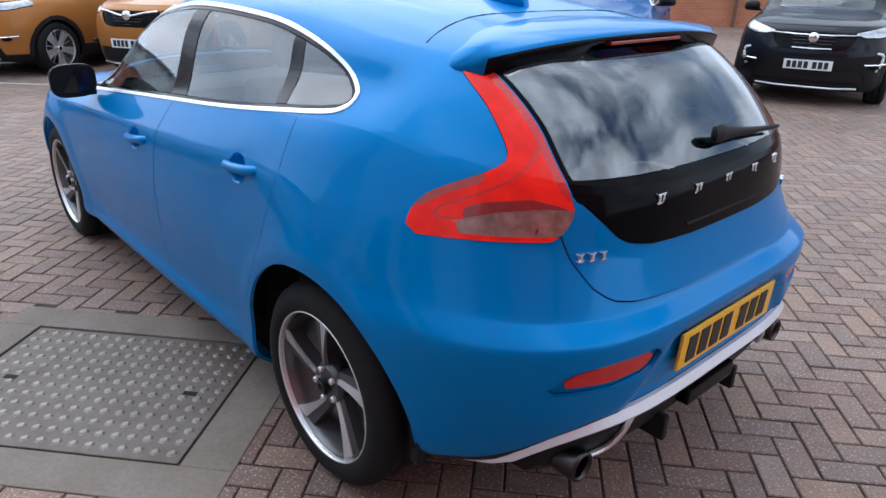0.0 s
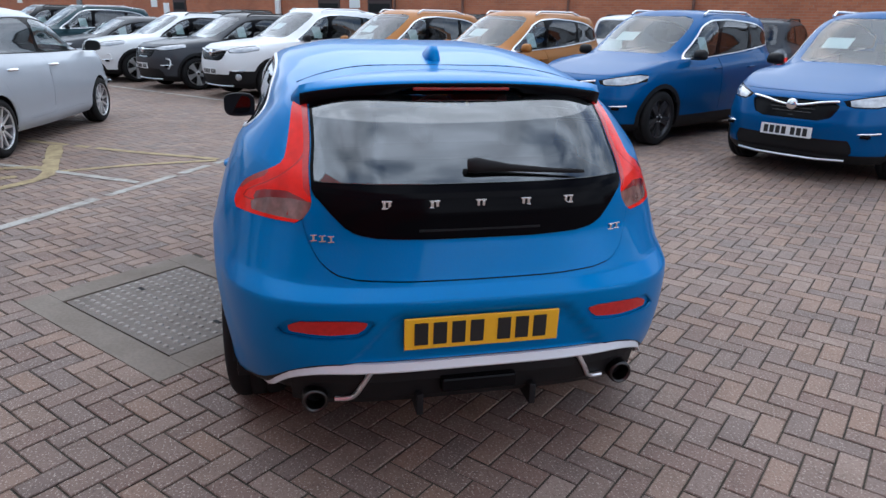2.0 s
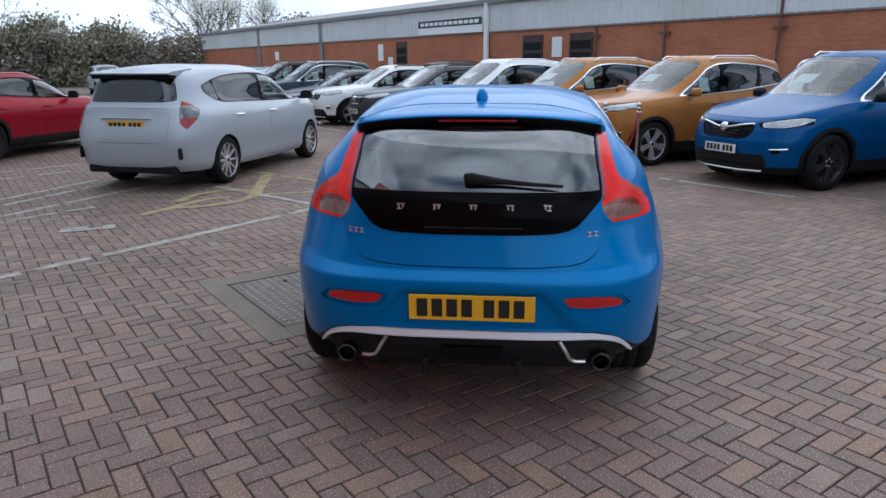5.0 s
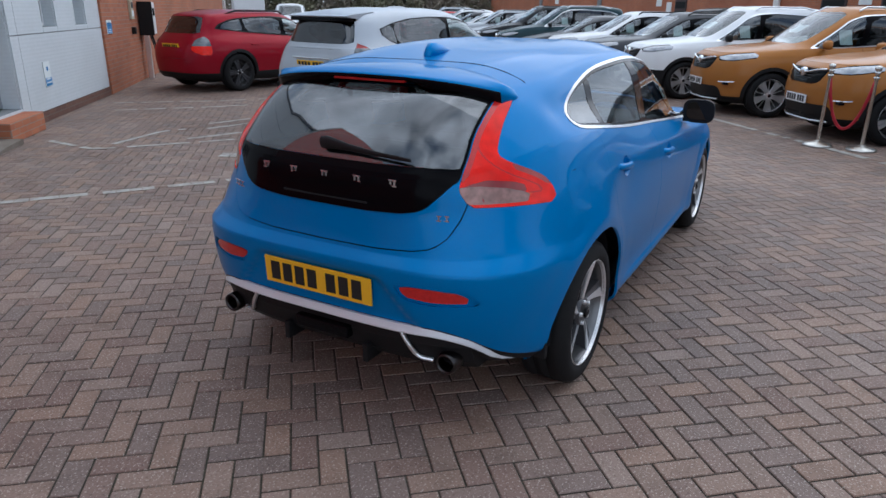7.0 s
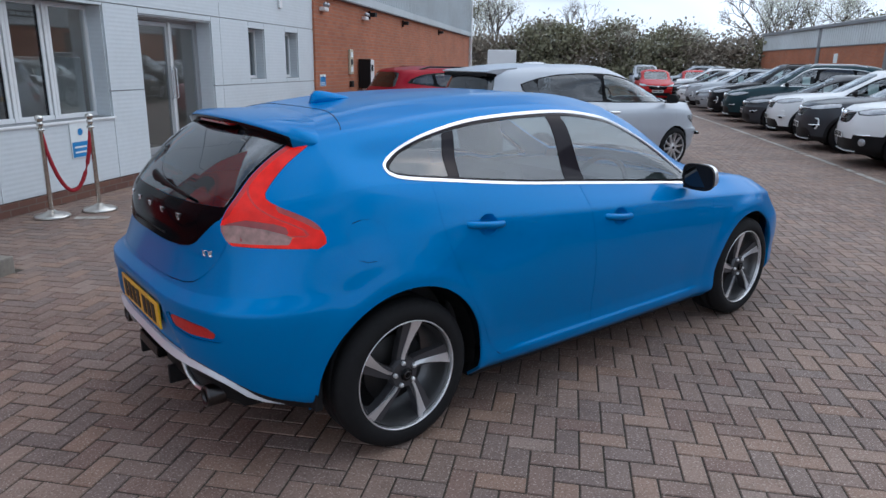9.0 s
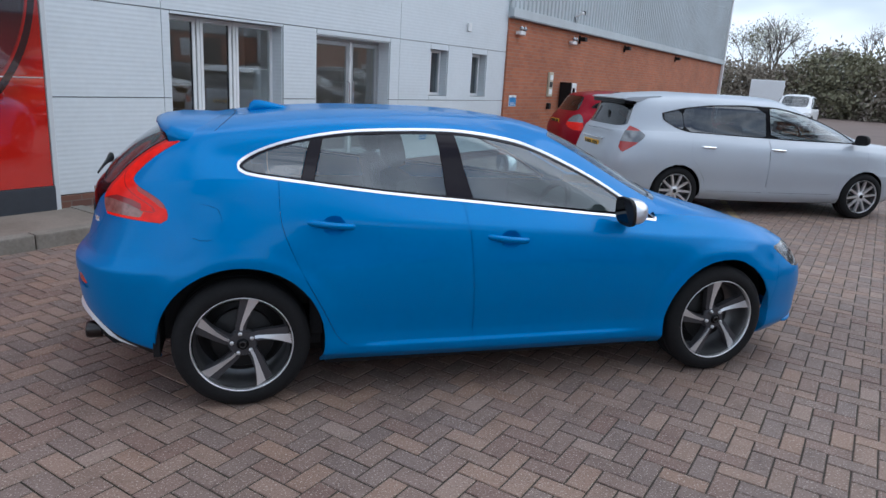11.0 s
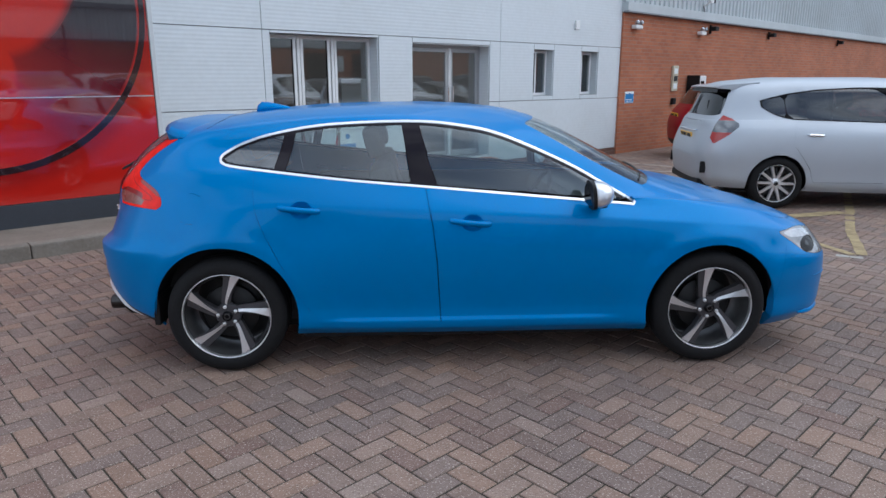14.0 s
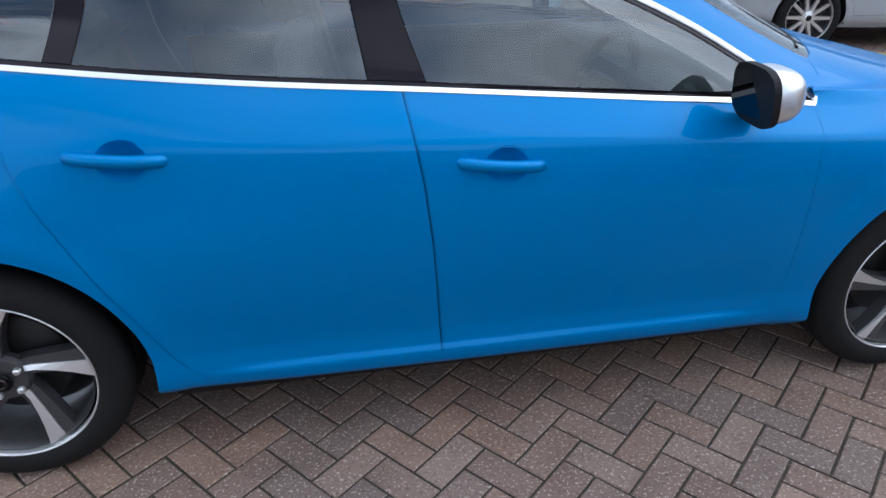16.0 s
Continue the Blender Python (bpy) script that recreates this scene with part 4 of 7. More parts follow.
    for k in range(5):
        y = 0.30 - 0.15 * k
        badge = bmesh.new()
        xs = tail_x(y, 0.97) - 0.003
        for y0, y1, z0, z1 in ((-0.017, 0.017, 0.957, 0.9625), (-0.017, 0.017, 0.9785, 0.984), (-0.013, -0.004, 0.962, 0.979), (0.004, 0.013, 0.962, 0.979)):
            add_box(badge, (xs - 0.003, y + y0, z0), (xs + 0.012, y + y1, z1), 0.001)
        part("badge_letter", badge, CHROME, tg)
    for y, n in ((0.500, 3), (-0.490, 2)):
        for k in range(n):
            bm = bmesh.new()
            yy = y + (n - 1) * 0.0135 - 0.027 * k
            xs = tail_x(yy, 0.86) - 0.001
            for y0, y1, z0, z1 in ((-0.010, 0.010, 0.848, 0.852), (-0.010, 0.010, 0.866, 0.870), (-0.003, 0.003, 0.8515, 0.8665)):
                add_box(bm, (xs - 0.003, yy + y0, z0), (xs + 0.010, yy + y1, z1), 0.001)
            part("model_badge", bm, CHROME, tg)
    part("tailgate_grip", box((tail_x(0, 0.89) - 0.004, -0.20, 0.884), (-2.02, 0.20, 0.892), 0.002), SEAM, tg)
    # wiper
    bm = bmesh.new()
    add_tube(bm, curve_points([(-1.985, 0.035, 1.082), (-1.992, 0.0, 1.083), (-1.995, -0.10, 1.074), (-1.995, -0.22, 1.064), (-1.985, -0.36, 1.055)], 4), [0.024] * 3 + [0.027, 0.025, 0.022, 0.019, 0.016, 0.013, 0.012, 0.011, 0.010, 0.009, 0.008, 0.008, 0.007, 0.006], 10)
    bmesh.ops.transform(bm, matrix=Matrix.Translation((-1.985, 0, 0)) @ Matrix.Diagonal((0.5, 1, 1, 1)) @ Matrix.Translation((1.985, 0, 0)), verts=bm.verts)
    part("rear_wiper", bm, BLACK_PLASTIC, tg, "black rear wiper", smooth=True)
    # spoiler
    bm = bmesh.new()
    ys = np.linspace(-0.575, 0.575, 41)
    sect = []
    for y in ys:
        e = abs(y) / 0.575
        drop = 0.045 * e ** 2.6
        tip = -1.734 + 0.085 * e ** 2.4
        front = -1.36 - 0.10 * e ** 3
        zf = float(spread([(0.0, 1.352), (0.30, 1.340), (0.45, 1.318), (0.575, 1.275)], abs(y))) - 0.012
        mid = (front + tip) / 2
        side_cut = 0.052 * min(max(0.0, (e - 0.34) / 0.20), 1.0)
        ring = [(front, zf), (mid + 0.04, zf + 0.008 - 0.01 * e), (mid - 0.08, 1.338 - drop * 0.9), (tip + 0.02, 1.325 - drop), (tip, 1.316 - drop), (tip + 0.005, 1.303 - drop),
                (tip + 0.020, 1.296 - drop - side_cut), (tip + 0.045 + side_cut, 1.291 - drop - side_cut), (-1.60, 1.272 - 0.8 * drop), (-1.45, 1.25 - 0.5 * drop)]
        close = 0.75 * max(0.0, (e - 0.93) / 0.07) ** 2
        cx, cz = tip + 0.10, 1.288 - drop
        sect.append([bm.verts.new((x + (cx - x) * close, y, z + (cz - z) * close)) for x, z in ring])
    top_f = []
    for a, b in zip(sect, sect[1:]):
        n = len(a)
        for k in range(n - 1):
            f = bm.faces.new((a[k], a[k + 1], b[k + 1], b[k]))
            if k < 5:
                top_f.append(f)
    bm.faces.new(sect[0][::-1])
    bm.faces.new(sect[-1])
    me_under = part("spoiler", bm, blue, tg, "blue roof spoiler with a dark underside", smooth=True)
    me_under.data.materials.append(GLOSS_BLACK)
    # Black underside; the deeper ends also stand in for the shaded recess above glass.
    for p in me_under.data.polygons:
        if p.normal.z < -0.15 or (p.normal.x < -0.6 and p.center.z < 1.28 and abs(p.center.y) < 0.555):
            p.material_index = 1
    # joint between roof and tailgate
    line = []
    for y in np.linspace(-0.55, 0.55, 45):
        e = abs(y) / 0.575
        x = -1.345 - 0.10 * e ** 3
        d = (roof[:, 0] - x) ** 2 + (roof[:, 1] - y) ** 2
        near_by = np.argsort(d)[:4]
        w = 1 / (d[near_by] + 1e-6)
        line.append((x, y, float((roof[near_by, 2] * w).sum() / w.sum())))
    part("tailgate_joint", tube(line, 0.0019, 6), SEAM, tg)
    part("high_brake_lamp", box((-1.733, -0.17, 1.291), (-1.70, 0.17, 1.301), 0.003), LAMP_DARK, me_under)
    # fin aerial
    bm = bmesh.new()
    rings = []
    for x, h, w in ((-1.06, 0.002, 0.006), (-1.09, 0.014, 0.022), (-1.15, 0.031, 0.032), (-1.21, 0.046, 0.033), (-1.245, 0.049, 0.028), (-1.268, 0.036, 0.022), (-1.280, 0.0, 0.014)):
        z0 = float(spread([(-0.9, 1.398), (-1.3, 1.358)], x)) - 0.008
        rings.append([bm.verts.new((x, y, z0 + z)) for y, z in ((-w, 0), (-w * 0.8, h * 0.6), (-w * 0.42, h + 0.002), (w * 0.42, h + 0.002), (w * 0.8, h * 0.6), (w, 0))])
    for a, b in zip(rings, rings[1:]):
        for k in range(5):
            bm.faces.new((a[k], a[k + 1], b[k + 1], b[k]))
    for a, b in zip(rings, rings[1:]):
        bm.faces.new((a[5], a[0], b[0], b[5]))
    bm.faces.new(rings[0])
    bm.faces.new(rings[-1][::-1])
    bmesh.ops.transform(bm, matrix=Matrix.Translation((0, 0, 1.35)) @ Matrix.Diagonal((1, 1, 1.2, 1)) @ Matrix.Translation((0, 0, -1.35)), verts=bm.verts)
    part("fin_aerial", bm, blue, car, smooth=True)
    # exhaust tips
    tail_low_x = lambda y: -0.9 - 1.165 * (1 - (abs(y) / 0.865) ** 4) ** 0.25
    for s in (1, -1):
        bm = lathe([(0.030, 0.10), (0.030, 0.012), (0.034, 0.0), (0.040, 0.002), (0.043, 0.012), (0.042, 0.07)], 28, pose(-2.048, s * 0.545, 0.318, 0, 90, 0))
        part("exhaust_tip", bm, EXHAUST, car, "dark polished exhaust tip", smooth=True)
        # Near-black disc shuts the pipe and stands in for the shade inside it.
        part("exhaust_bore", lathe([(0.0, 0.06), (0.031, 0.06)], 20, pose(-2.048, s * 0.545, 0.318, 0, 90, 0)), SEAM, car)
        bm = bmesh.new()
        add_tube(bm, curve_points([(tail_low_x(y) + dx, s * y, z) for y, dx, z in ((0.365, -0.006, 0.415), (0.395, -0.004, 0.365), (0.425, 0.012, 0.318), (0.48, 0.018, 0.308))], 4), 0.009, 8)
        part("diffuser_accent", bm, SATIN, rb)
    bm, rows_ = bmesh.new(), []
    for y in np.linspace(-0.62, 0.62, 33):
        xs = tail_low_x(y) + 0.004
        rows_.append([bm.verts.new((xs + dx, y, z)) for dx, z in ((0.0, 0.425), (-0.002, 0.375), (0.022, 0.305), (0.055, 0.270), (0.22, 0.250), (0.22, 0.42))])
    for p, q in zip(rows_, rows_[1:]):
        for k in range(6):
            bm.faces.new((p[k], q[k], q[(k + 1) % 6], p[(k + 1) % 6]))
    bm.faces.new(rows_[0])
    bm.faces.new(rows_[-1][::-1])
    bmesh.ops.recalc_face_normals(bm, faces=bm.faces)
    part("lower_valance", bm, BLACK_PLASTIC, rb)
    for s in (1, -1):
        part("diffuser_fin", box((-2.075, s * 0.20 - 0.012, 0.245), (-1.88, s * 0.20 + 0.012, 0.325), 0.006), BLACK_PLASTIC, rb)
    part("tow_cover", box((-2.092, -0.13, 0.335), (-2.05, 0.13, 0.385), 0.008), GLOSS_BLACK, rb)
    # cowl and front wipers at the foot of the windscreen
    cowl_x = lambda y: 0.55 + 0.60 * (1 - (abs(y) / 0.77) ** 2.6) ** (1 / 2.6)
    bm, rows_ = bmesh.new(), []
    for y in np.linspace(-0.56, 0.56, 25):
        x0, z0 = cowl_x(y) - 0.02, 0.958 - 0.052 * (abs(y) / 0.70) ** 2
        rows_.append([bm.verts.new((x0 + dx, y, z0 + dz)) for dx, dz in ((-0.055, 0.030), (0.0, 0.014), (0.035, -0.006), (0.030, -0.03), (-0.055, -0.03))])
    for p, q in zip(rows_, rows_[1:]):
        for k in range(5):
            bm.faces.new((p[k], q[k], q[(k + 1) % 5], p[(k + 1) % 5]))
    bm.faces.new(rows_[0])
    bm.faces.new(rows_[-1][::-1])
    part("windscreen_cowl", bm, BLACK_PLASTIC, car, "black plastic cowl under the windscreen")
    for y0, y1 in ((-0.50, 0.06), (-0.02, 0.52)):
        pts = [(cowl_x(y) - 0.075, y, 1.012 - 0.052 * (abs(y) / 0.70) ** 2 + 0.02 * (y - y0)) for y in np.linspace(y0, y1, 8)]
        part("front_wiper", tube(pts, 0.011, 6), BLACK_PLASTIC, car)
    # mirrors
    for s in (1, -1):
        bm = mirror_shell(0.085, 0.088, 0.066)
        mm = part("mirror_housing", bm, SATIN, car, "satin silver mirror housing", smooth=True)
        mm.matrix_basis = pose(0.640, s * 0.905, 0.975, 0, -6, s * 3)
        bz = bmesh.new()
        add_prism(bz, [(0.097 * math.copysign(abs(math.cos(a)) ** 0.6, math.cos(a)), 0.074 * math.copysign(abs(math.sin(a)) ** 0.6, math.sin(a))) for a in [2 * math.pi * k / 32 for k in range(32)]], 0.0, 0.018, pose(-0.020, 0, 0, 90, 0, -90))
        part("mirror_bezel", bz, BLACK_PLASTIC, mm)
        gl = bmesh.new()
        add_prism(gl, [(0.078 * math.copysign(abs(math.cos(a)) ** 0.6, math.cos(a)), 0.056 * math.copysign(abs(math.sin(a)) ** 0.6, math.sin(a))) for a in [2 * math.pi * k / 32 for k in range(32)]], 0.0, 0.003, pose(-0.0375, 0, 0, 90, 0, -90))
        part("mirror_glass", gl, MIRROR_DARK, mm).matrix_basis = pose(0, 0, 0, 0, 6, -s * 10)
        part("mirror_arm", box((-0.03, -0.10 if s > 0 else -0.02, -0.075), (0.05, 0.02 if s > 0 else 0.10, -0.048), 0.012), BLACK_PLASTIC, mm)
    # chassis, interior
    part("underbody", box((-1.66, -0.60, 0.165), (1.75, 0.60, 0.26), 0.03), BLACK_PLASTIC, car)
    for s in (1, -1):
        part("sill_underside", box((-0.93, s * 0.60, 0.165), (0.93, s * 0.79, 0.24), 0.02), BLACK_PLASTIC, car)
    part("boot_floor", box((-1.85, -0.6, 0.26), (-1.1, 0.6, 0.72), 0.03), DARK_TRIM, car)
    part("parcel_shelf", box((-1.75, -0.6, 0.965), (-1.18, 0.6, 0.985), 0.008), DARK_TRIM, car)
    part("floor_pan", box((-1.1, -0.70, 0.24), (1.0, 0.70, 0.30), 0.02), DARK_TRIM, car)
    part("dashboard", box((0.55, -0.68, 0.62), (1.05, 0.68, 0.90), 0.07), DARK_TRIM, car)
    part("engine_bay", box((1.0, -0.42, 0.24), (1.98, 0.42, 0.62), 0.03), DARK_TRIM, car)
    for s in (1, -1):
        part("door_lining", box((-1.0, s * 0.70 - 0.02, 0.30), (0.85, s * 0.70 + 0.02, 0.90), 0.02), DARK_TRIM, car)
    seats(car, (-0.15, -0.95), 0.42)
    steering(car, 0.42, -0.37, 0.86)
    wheel_wells(car, WB, 0.388, 0.48, 0.83, 0.320)
    w = wheel_meshes("twist", RAD, 0.234, TW, 5, ALLOY, ALLOY_GREY)
    put_wheels(car, w, WB, 0.757, RAD, (20, 12.7, 40, 66.7))
    plate_bars(car, pose(-2.102, 0, 0.566, 0, 0, -90) @ pose(0, 0, 0, 3, 0, 0), PLATE_YELLOW, "yellow number plate")
    return car


blue_hatchback()

# ---- the other parked cars ----
def parked_car(name, m, color, label, L=4.45, W=1.84, H=1.62, wb=2.67, clear=0.20, belt=1.02, nose=0.93, cowl_x=None, roof_f=None, roof_r=None, tail_x=None, R=0.34, spokes=5, dark_wheels=False,
               cladding=True, rails=True, face="wing", rear=False, plate_front=True, group="", metal=0.2, sticker=True, privacy=True, chin=0.11):
    """A parked car; face is the style of its grille."""
    car = empty(name, m, label, "car", group)
    body = paint(*color, metal) if isinstance(color, tuple) and isinstance(color[0], str) else color
    h, b = L / 2, W / 2
    xc = cowl_x if cowl_x is not None else h - 1.20
    rf = roof_f if roof_f is not None else xc - 0.86
    rr = roof_r if roof_r is not None else -h + 0.42
    tx = tail_x if tail_x is not None else -h + 0.16
    ff, fr = wb / 2 - 0.25, -wb / 2 + 0.2
    arch_z = R
    zb = belt
    PF, PR = (2.9, 3.5) if face != "mpv" else (2.8, 5.0)
    lv = [
        level(h - 0.12, ff, PF, -h + 0.10, fr, PR, b * 0.90, [(h, clear + 0.02), (0, clear), (-h, clear + 0.06)], 0.3, 2),
        level(h - 0.05, ff, PF, -h + 0.04, fr, PR, b * 0.965, [(h, clear + 0.09), (0, clear + 0.07), (-h, clear + 0.14)], 0.2, 3),
        level(h - 0.015, ff, PF, -h + 0.01, fr, PR, b * 0.982, [(h, 0.44), (0, 0.42), (-h, 0.48)], 0, 3),
        level(h, ff, PF, -h, fr, PR, b, [(h, 0.60), (0, 0.60), (-h, 0.66)], 0, 3),
        level(h - 0.02, ff, PF, -h + 0.03, fr, PR, b * 0.992, [(h, nose - 0.22), (0, 0.76), (-h, 0.80)], 0, 3),
        level(h - 0.07, ff, PF, -h + 0.09, fr, PR, b * 0.962, [(h, nose - 0.08), (xc, zb - 0.13), (0, zb - 0.10), (-h, zb - 0.06)], 0.25, 3),
        level(h - 0.19, ff - 0.05, PF, tx, fr - 0.05, PR, b * 0.885, [(h - 0.19, nose), (xc + 0.3, zb - 0.045), (xc - 0.2, zb - 0.02), (0, zb), (fr, zb + 0.045), (-h, zb + 0.03)], 0.35, 2),
        level(xc, ff - 0.45, 2.6, tx + 0.02, fr - 0.05, PR, b * 0.870, [(xc, zb + 0.045), (xc - 0.25, zb - 0.005), (0, zb + 0.016), (fr, zb + 0.061), (-h, zb + 0.05)], 0.35, 6),
        level(rf, rf - 0.6, 3.2, rr, fr - 0.02 if rr < fr - 0.3 else rr + 0.4, 4.0, b * 0.675, [(rf, H - 0.075), (rf - 0.3, H - 0.065), (rr + 0.8, H - 0.07), (rr, H - 0.11)], 0.25, 3),
        level(rf - 0.08, rf - 0.7, 3.2, rr + 0.08, rr + 0.6, 3.5, b * 0.46, [(rf, H - 0.035), (rf - 0.5, H - 0.018), (rr + 0.8, H - 0.02), (rr, H - 0.075)], 0, 2),
        level(rf - 0.15, rf - 0.7, 3.0, rr + 0.15, rr + 0.6, 3.0, 0.04, [(rf, H - 0.025), (rf - 0.5, H), (rr + 0.8, H), (rr, H - 0.06)], 0, 1),
    ]
    skin = band_skin(lv, nf=16, ns=20, nr=14, rows=3)
    ra = R + 0.035
    wide = lambda p: 0.3 - np.abs(p[:, 1])
    for x in (wb / 2, -wb / 2):
        skin.take(lambda p, x=x: np.maximum(np.sqrt((p[:, 0] - x) ** 2 + (p[:, 2] - arch_z) ** 2) - ra, 0.4 - np.abs(p[:, 1])))

    def lr(s):
        return s.split(lambda p: -p[:, 1])

    # side windows
    dlo = curve_points([(xc - 0.22, zb + 0.0), (xc - 0.55, zb + 0.21), (rf - 0.05, H - 0.175), (rf - 0.45, H - 0.125), (rr + 1.1, H - 0.13), (rr + 0.5, H - 0.175), (rr + 0.12, H - 0.30)], 4)[:-1]
    if face == "mpv":
        dlo = dlo[:-9] + [(rr + 1.05, H - 0.145), (rr + 0.70, H - 0.195), (rr + 0.42, H - 0.262), (rr + 0.335, H - 0.300), (rr + 0.36, H - 0.325), (rr + 0.50, zb + 0.145), (rr + 0.62, zb + 0.085), (rr + 0.78, zb + 0.055)]
    dlo += [] if face == "mpv" else [(rr + 0.12, H - 0.30), (rr + 0.05, zb + 0.21), (rr + 0.14, zb + 0.17), (rr + 0.55, zb + 0.125)]
    dlo += [(-0.6, zb + (0.035 if face == "mpv" else 0.065)), (0.2, zb + 0.012)]
    side = outline_distance(dlo)
    lights = skin.take(both(side, wide))
    for x in lr(lights.take(lambda p: -side(p) - (0.016 if face != "mpv" else 0.010))):
        x.moved(0.003).build("window_surround", SATIN if face == "wing" else BLACK_PLASTIC, car, 0.006)
    bx, cx = -0.10, -wb / 2 + 0.30
    panes = []
    back = DARK_GLASS if privacy else CAR_GLASS
    spans = ((bx + 0.04, 3.0, CAR_GLASS), (cx + 0.03, bx - 0.05, back), (-3.5, cx - 0.04, back))
    if face == "mpv":
        spans = ((bx + 0.03, 3.0, CAR_GLASS), (cx - 0.208, bx - 0.03, back), (-3.5, cx - 0.214, back))
    for lo, hi, tone in spans:
        panes.append((lights.take(both(lambda p, lo=lo, hi=hi: np.maximum(lo - p[:, 0] - 0.12 * (p[:, 2] - zb), p[:, 0] + 0.12 * (p[:, 2] - zb) - hi), lambda p: side(p) + (0.024 if face != "mpv" else 0.013)), 0.001), tone))
    for x in lr(lights):
        x.build("window_post_trim", GLOSS_BLACK, car, 0.006)
    # lower cladding
    if cladding:
        for x in (wb / 2, -wb / 2):
            s = skin.take(both(lambda p, x=x: np.sqrt((p[:, 0] - x) ** 2 + (p[:, 2] - arch_z) ** 2) - ra - 0.055, lambda p: 0.55 - np.abs(p[:, 1])), 0.0)
            for y in lr(s):
                y.moved(0.006).build("arch_trim", BLACK_PLASTIC, car, 0.012)
        s = skin.take(lambda p: p[:, 2] - clear - np.where(p[:, 0] > h - 0.75, np.where(np.abs(p[:, 1]) > 0.50, chin, 0.11), 0.17), 0.0)
        s.moved(0.004).build("lower_cladding", BLACK_PLASTIC, car, 0.012)
    fdz = clear + 0.13
    fd = skin.take(both(outline_distance([(xc - 0.24, zb + 0.08), (xc - 0.22, 0.7), (wb / 2 - ra - 0.06, fdz + 0.15), (wb / 2 - ra - 0.10, fdz), (bx, fdz), (bx, zb + 0.08)]), wide), 0.003)
    rd = skin.take(both(outline_distance([(bx - 0.006, zb + 0.08), (bx - 0.006, fdz), (-wb / 2 + ra + 0.08, fdz), (-wb / 2 + ra + 0.02, 0.5), (cx - 0.15, 0.80), (cx - 0.12, zb + 0.10)]), wide), 0.003)
    doors = {}
    for nm, s in (("front_door", fd), ("rear_door", rd)):
        doors[nm] = [x.build(nm, body, car, 0.012) for x in lr(s)]
        hx = bx + 0.12 if nm == "front_door" else cx + 0.10
        for sg, d in zip((1, -1), doors[nm]):
            if d is not None:
                yb = sg * (b * 0.972)
                part("door_handle", tube([(hx - 0.10, yb - sg * 0.02, zb - 0.115), (hx - 0.08, yb + sg * 0.016, zb - 0.115), (hx + 0.08, yb + sg * 0.016, zb - 0.12), (hx + 0.10, yb - sg * 0.02, zb - 0.12)], 0.012 if face != "mpv" else 0.015, 6), body if face != "mpv" else CHROME, d)
    for (s, tone), nm in zip(panes, ("front_door", "rear_door", "quarter")):
        for x, par in zip(lr(s), doors.get(nm, (car, car))):
            x.moved(-0.004).build("window_pane", tone, par or car, 0.0)
    # screens
    ws = skin.take(both(lambda p: 7.05 - p[:, 3], lambda p: p[:, 3] - 7.96, lambda p: p[:, 4] - 0.46), 0.001)
    ws.moved(-0.003).build("windscreen", SCREEN_GLASS, car, 0.004)
    rw = skin.take(both(lambda p: 7.10 - p[:, 3], lambda p: p[:, 3] - 7.93, lambda p: (2.56 if face != "mpv" else 2.53) - p[:, 4]), 0.001)
    rw.moved(-0.003).build("rear_window", DARK_GLASS, car, 0.004)
    # nose
    lamp_in = 0.44 if face != "slim" else 0.40
    lamp_edge = outline_distance([(lamp_in + 0.03, nose - 0.105), (lamp_in, nose - 0.070), (b * 0.62, nose - 0.030), (b * 0.86, nose + 0.020), (b * 0.95, nose + 0.0), (b * 0.93, nose - 0.070), (b * 0.80, nose - 0.125), (b * 0.6, nose - 0.130)], (1, 2), True)
    hl = skin.take(both(lamp_edge, lambda p: h - 0.62 - p[:, 0]), 0.001)
    for x in lr(hl):
        lens = x.take(lambda p: lamp_edge(p) + 0.012)
        o = x.build("headlamp", GLOSS_BLACK, car, 0.015)
        if o is not None:
            lens.build("lens", LAMP_PALE, o, 0.0)
    gz0, gz1 = nose - 0.27, nose - 0.075
    gr = skin.take(both(outline_distance([(-0.40, gz0 + 0.04), (-0.46, gz1), (0.46, gz1), (0.40, gz0 + 0.04), (0.30, gz0), (-0.30, gz0)], (1, 2)), lambda p: h - 0.6 - p[:, 0]), 0.002)
    g = gr.moved(-0.018).build("grille", GLOSS_BLACK, car, 0.018)
    if g is not None:
        for k in range(4):
            z = gz0 + 0.030 + 0.036 * k
            part("grille_bar", tube([(h - 0.120, -0.36, z), (h - 0.045, -0.18, z), (h - 0.036, 0, z), (h - 0.045, 0.18, z), (h - 0.120, 0.36, z)], 0.005, 6), EXHAUST, g)
        zz = nose - 0.105
        if face == "wing":
            for s in (1, -1):
                bm = bmesh.new()
                add_tube(bm, curve_points([(h - 0.022, s * 0.05, zz - 0.03), (h - 0.03, s * 0.14, zz - 0.018), (h - 0.05, s * 0.28, zz + 0.012), (h - 0.10, s * 0.43, zz + 0.03)], 4), 0.013, 8)
                part("chrome_wing", bm, CHROME, g, smooth=True)
        elif face == "slim":
            part("chrome_wing", tube([(h - 0.13, -0.46, zz + 0.01), (h - 0.045, -0.2, zz), (h - 0.035, 0, zz), (h - 0.045, 0.2, zz), (h - 0.13, 0.46, zz + 0.01)], 0.010, 8), CHROME, g)
            part("lower_trim", tube([(h - 0.16, -0.50, zz - 0.105), (h - 0.045, -0.2, zz - 0.15), (h - 0.032, 0, zz - 0.155), (h - 0.045, 0.2, zz - 0.15), (h - 0.16, 0.50, zz - 0.105)], 0.012, 8), SATIN, g)
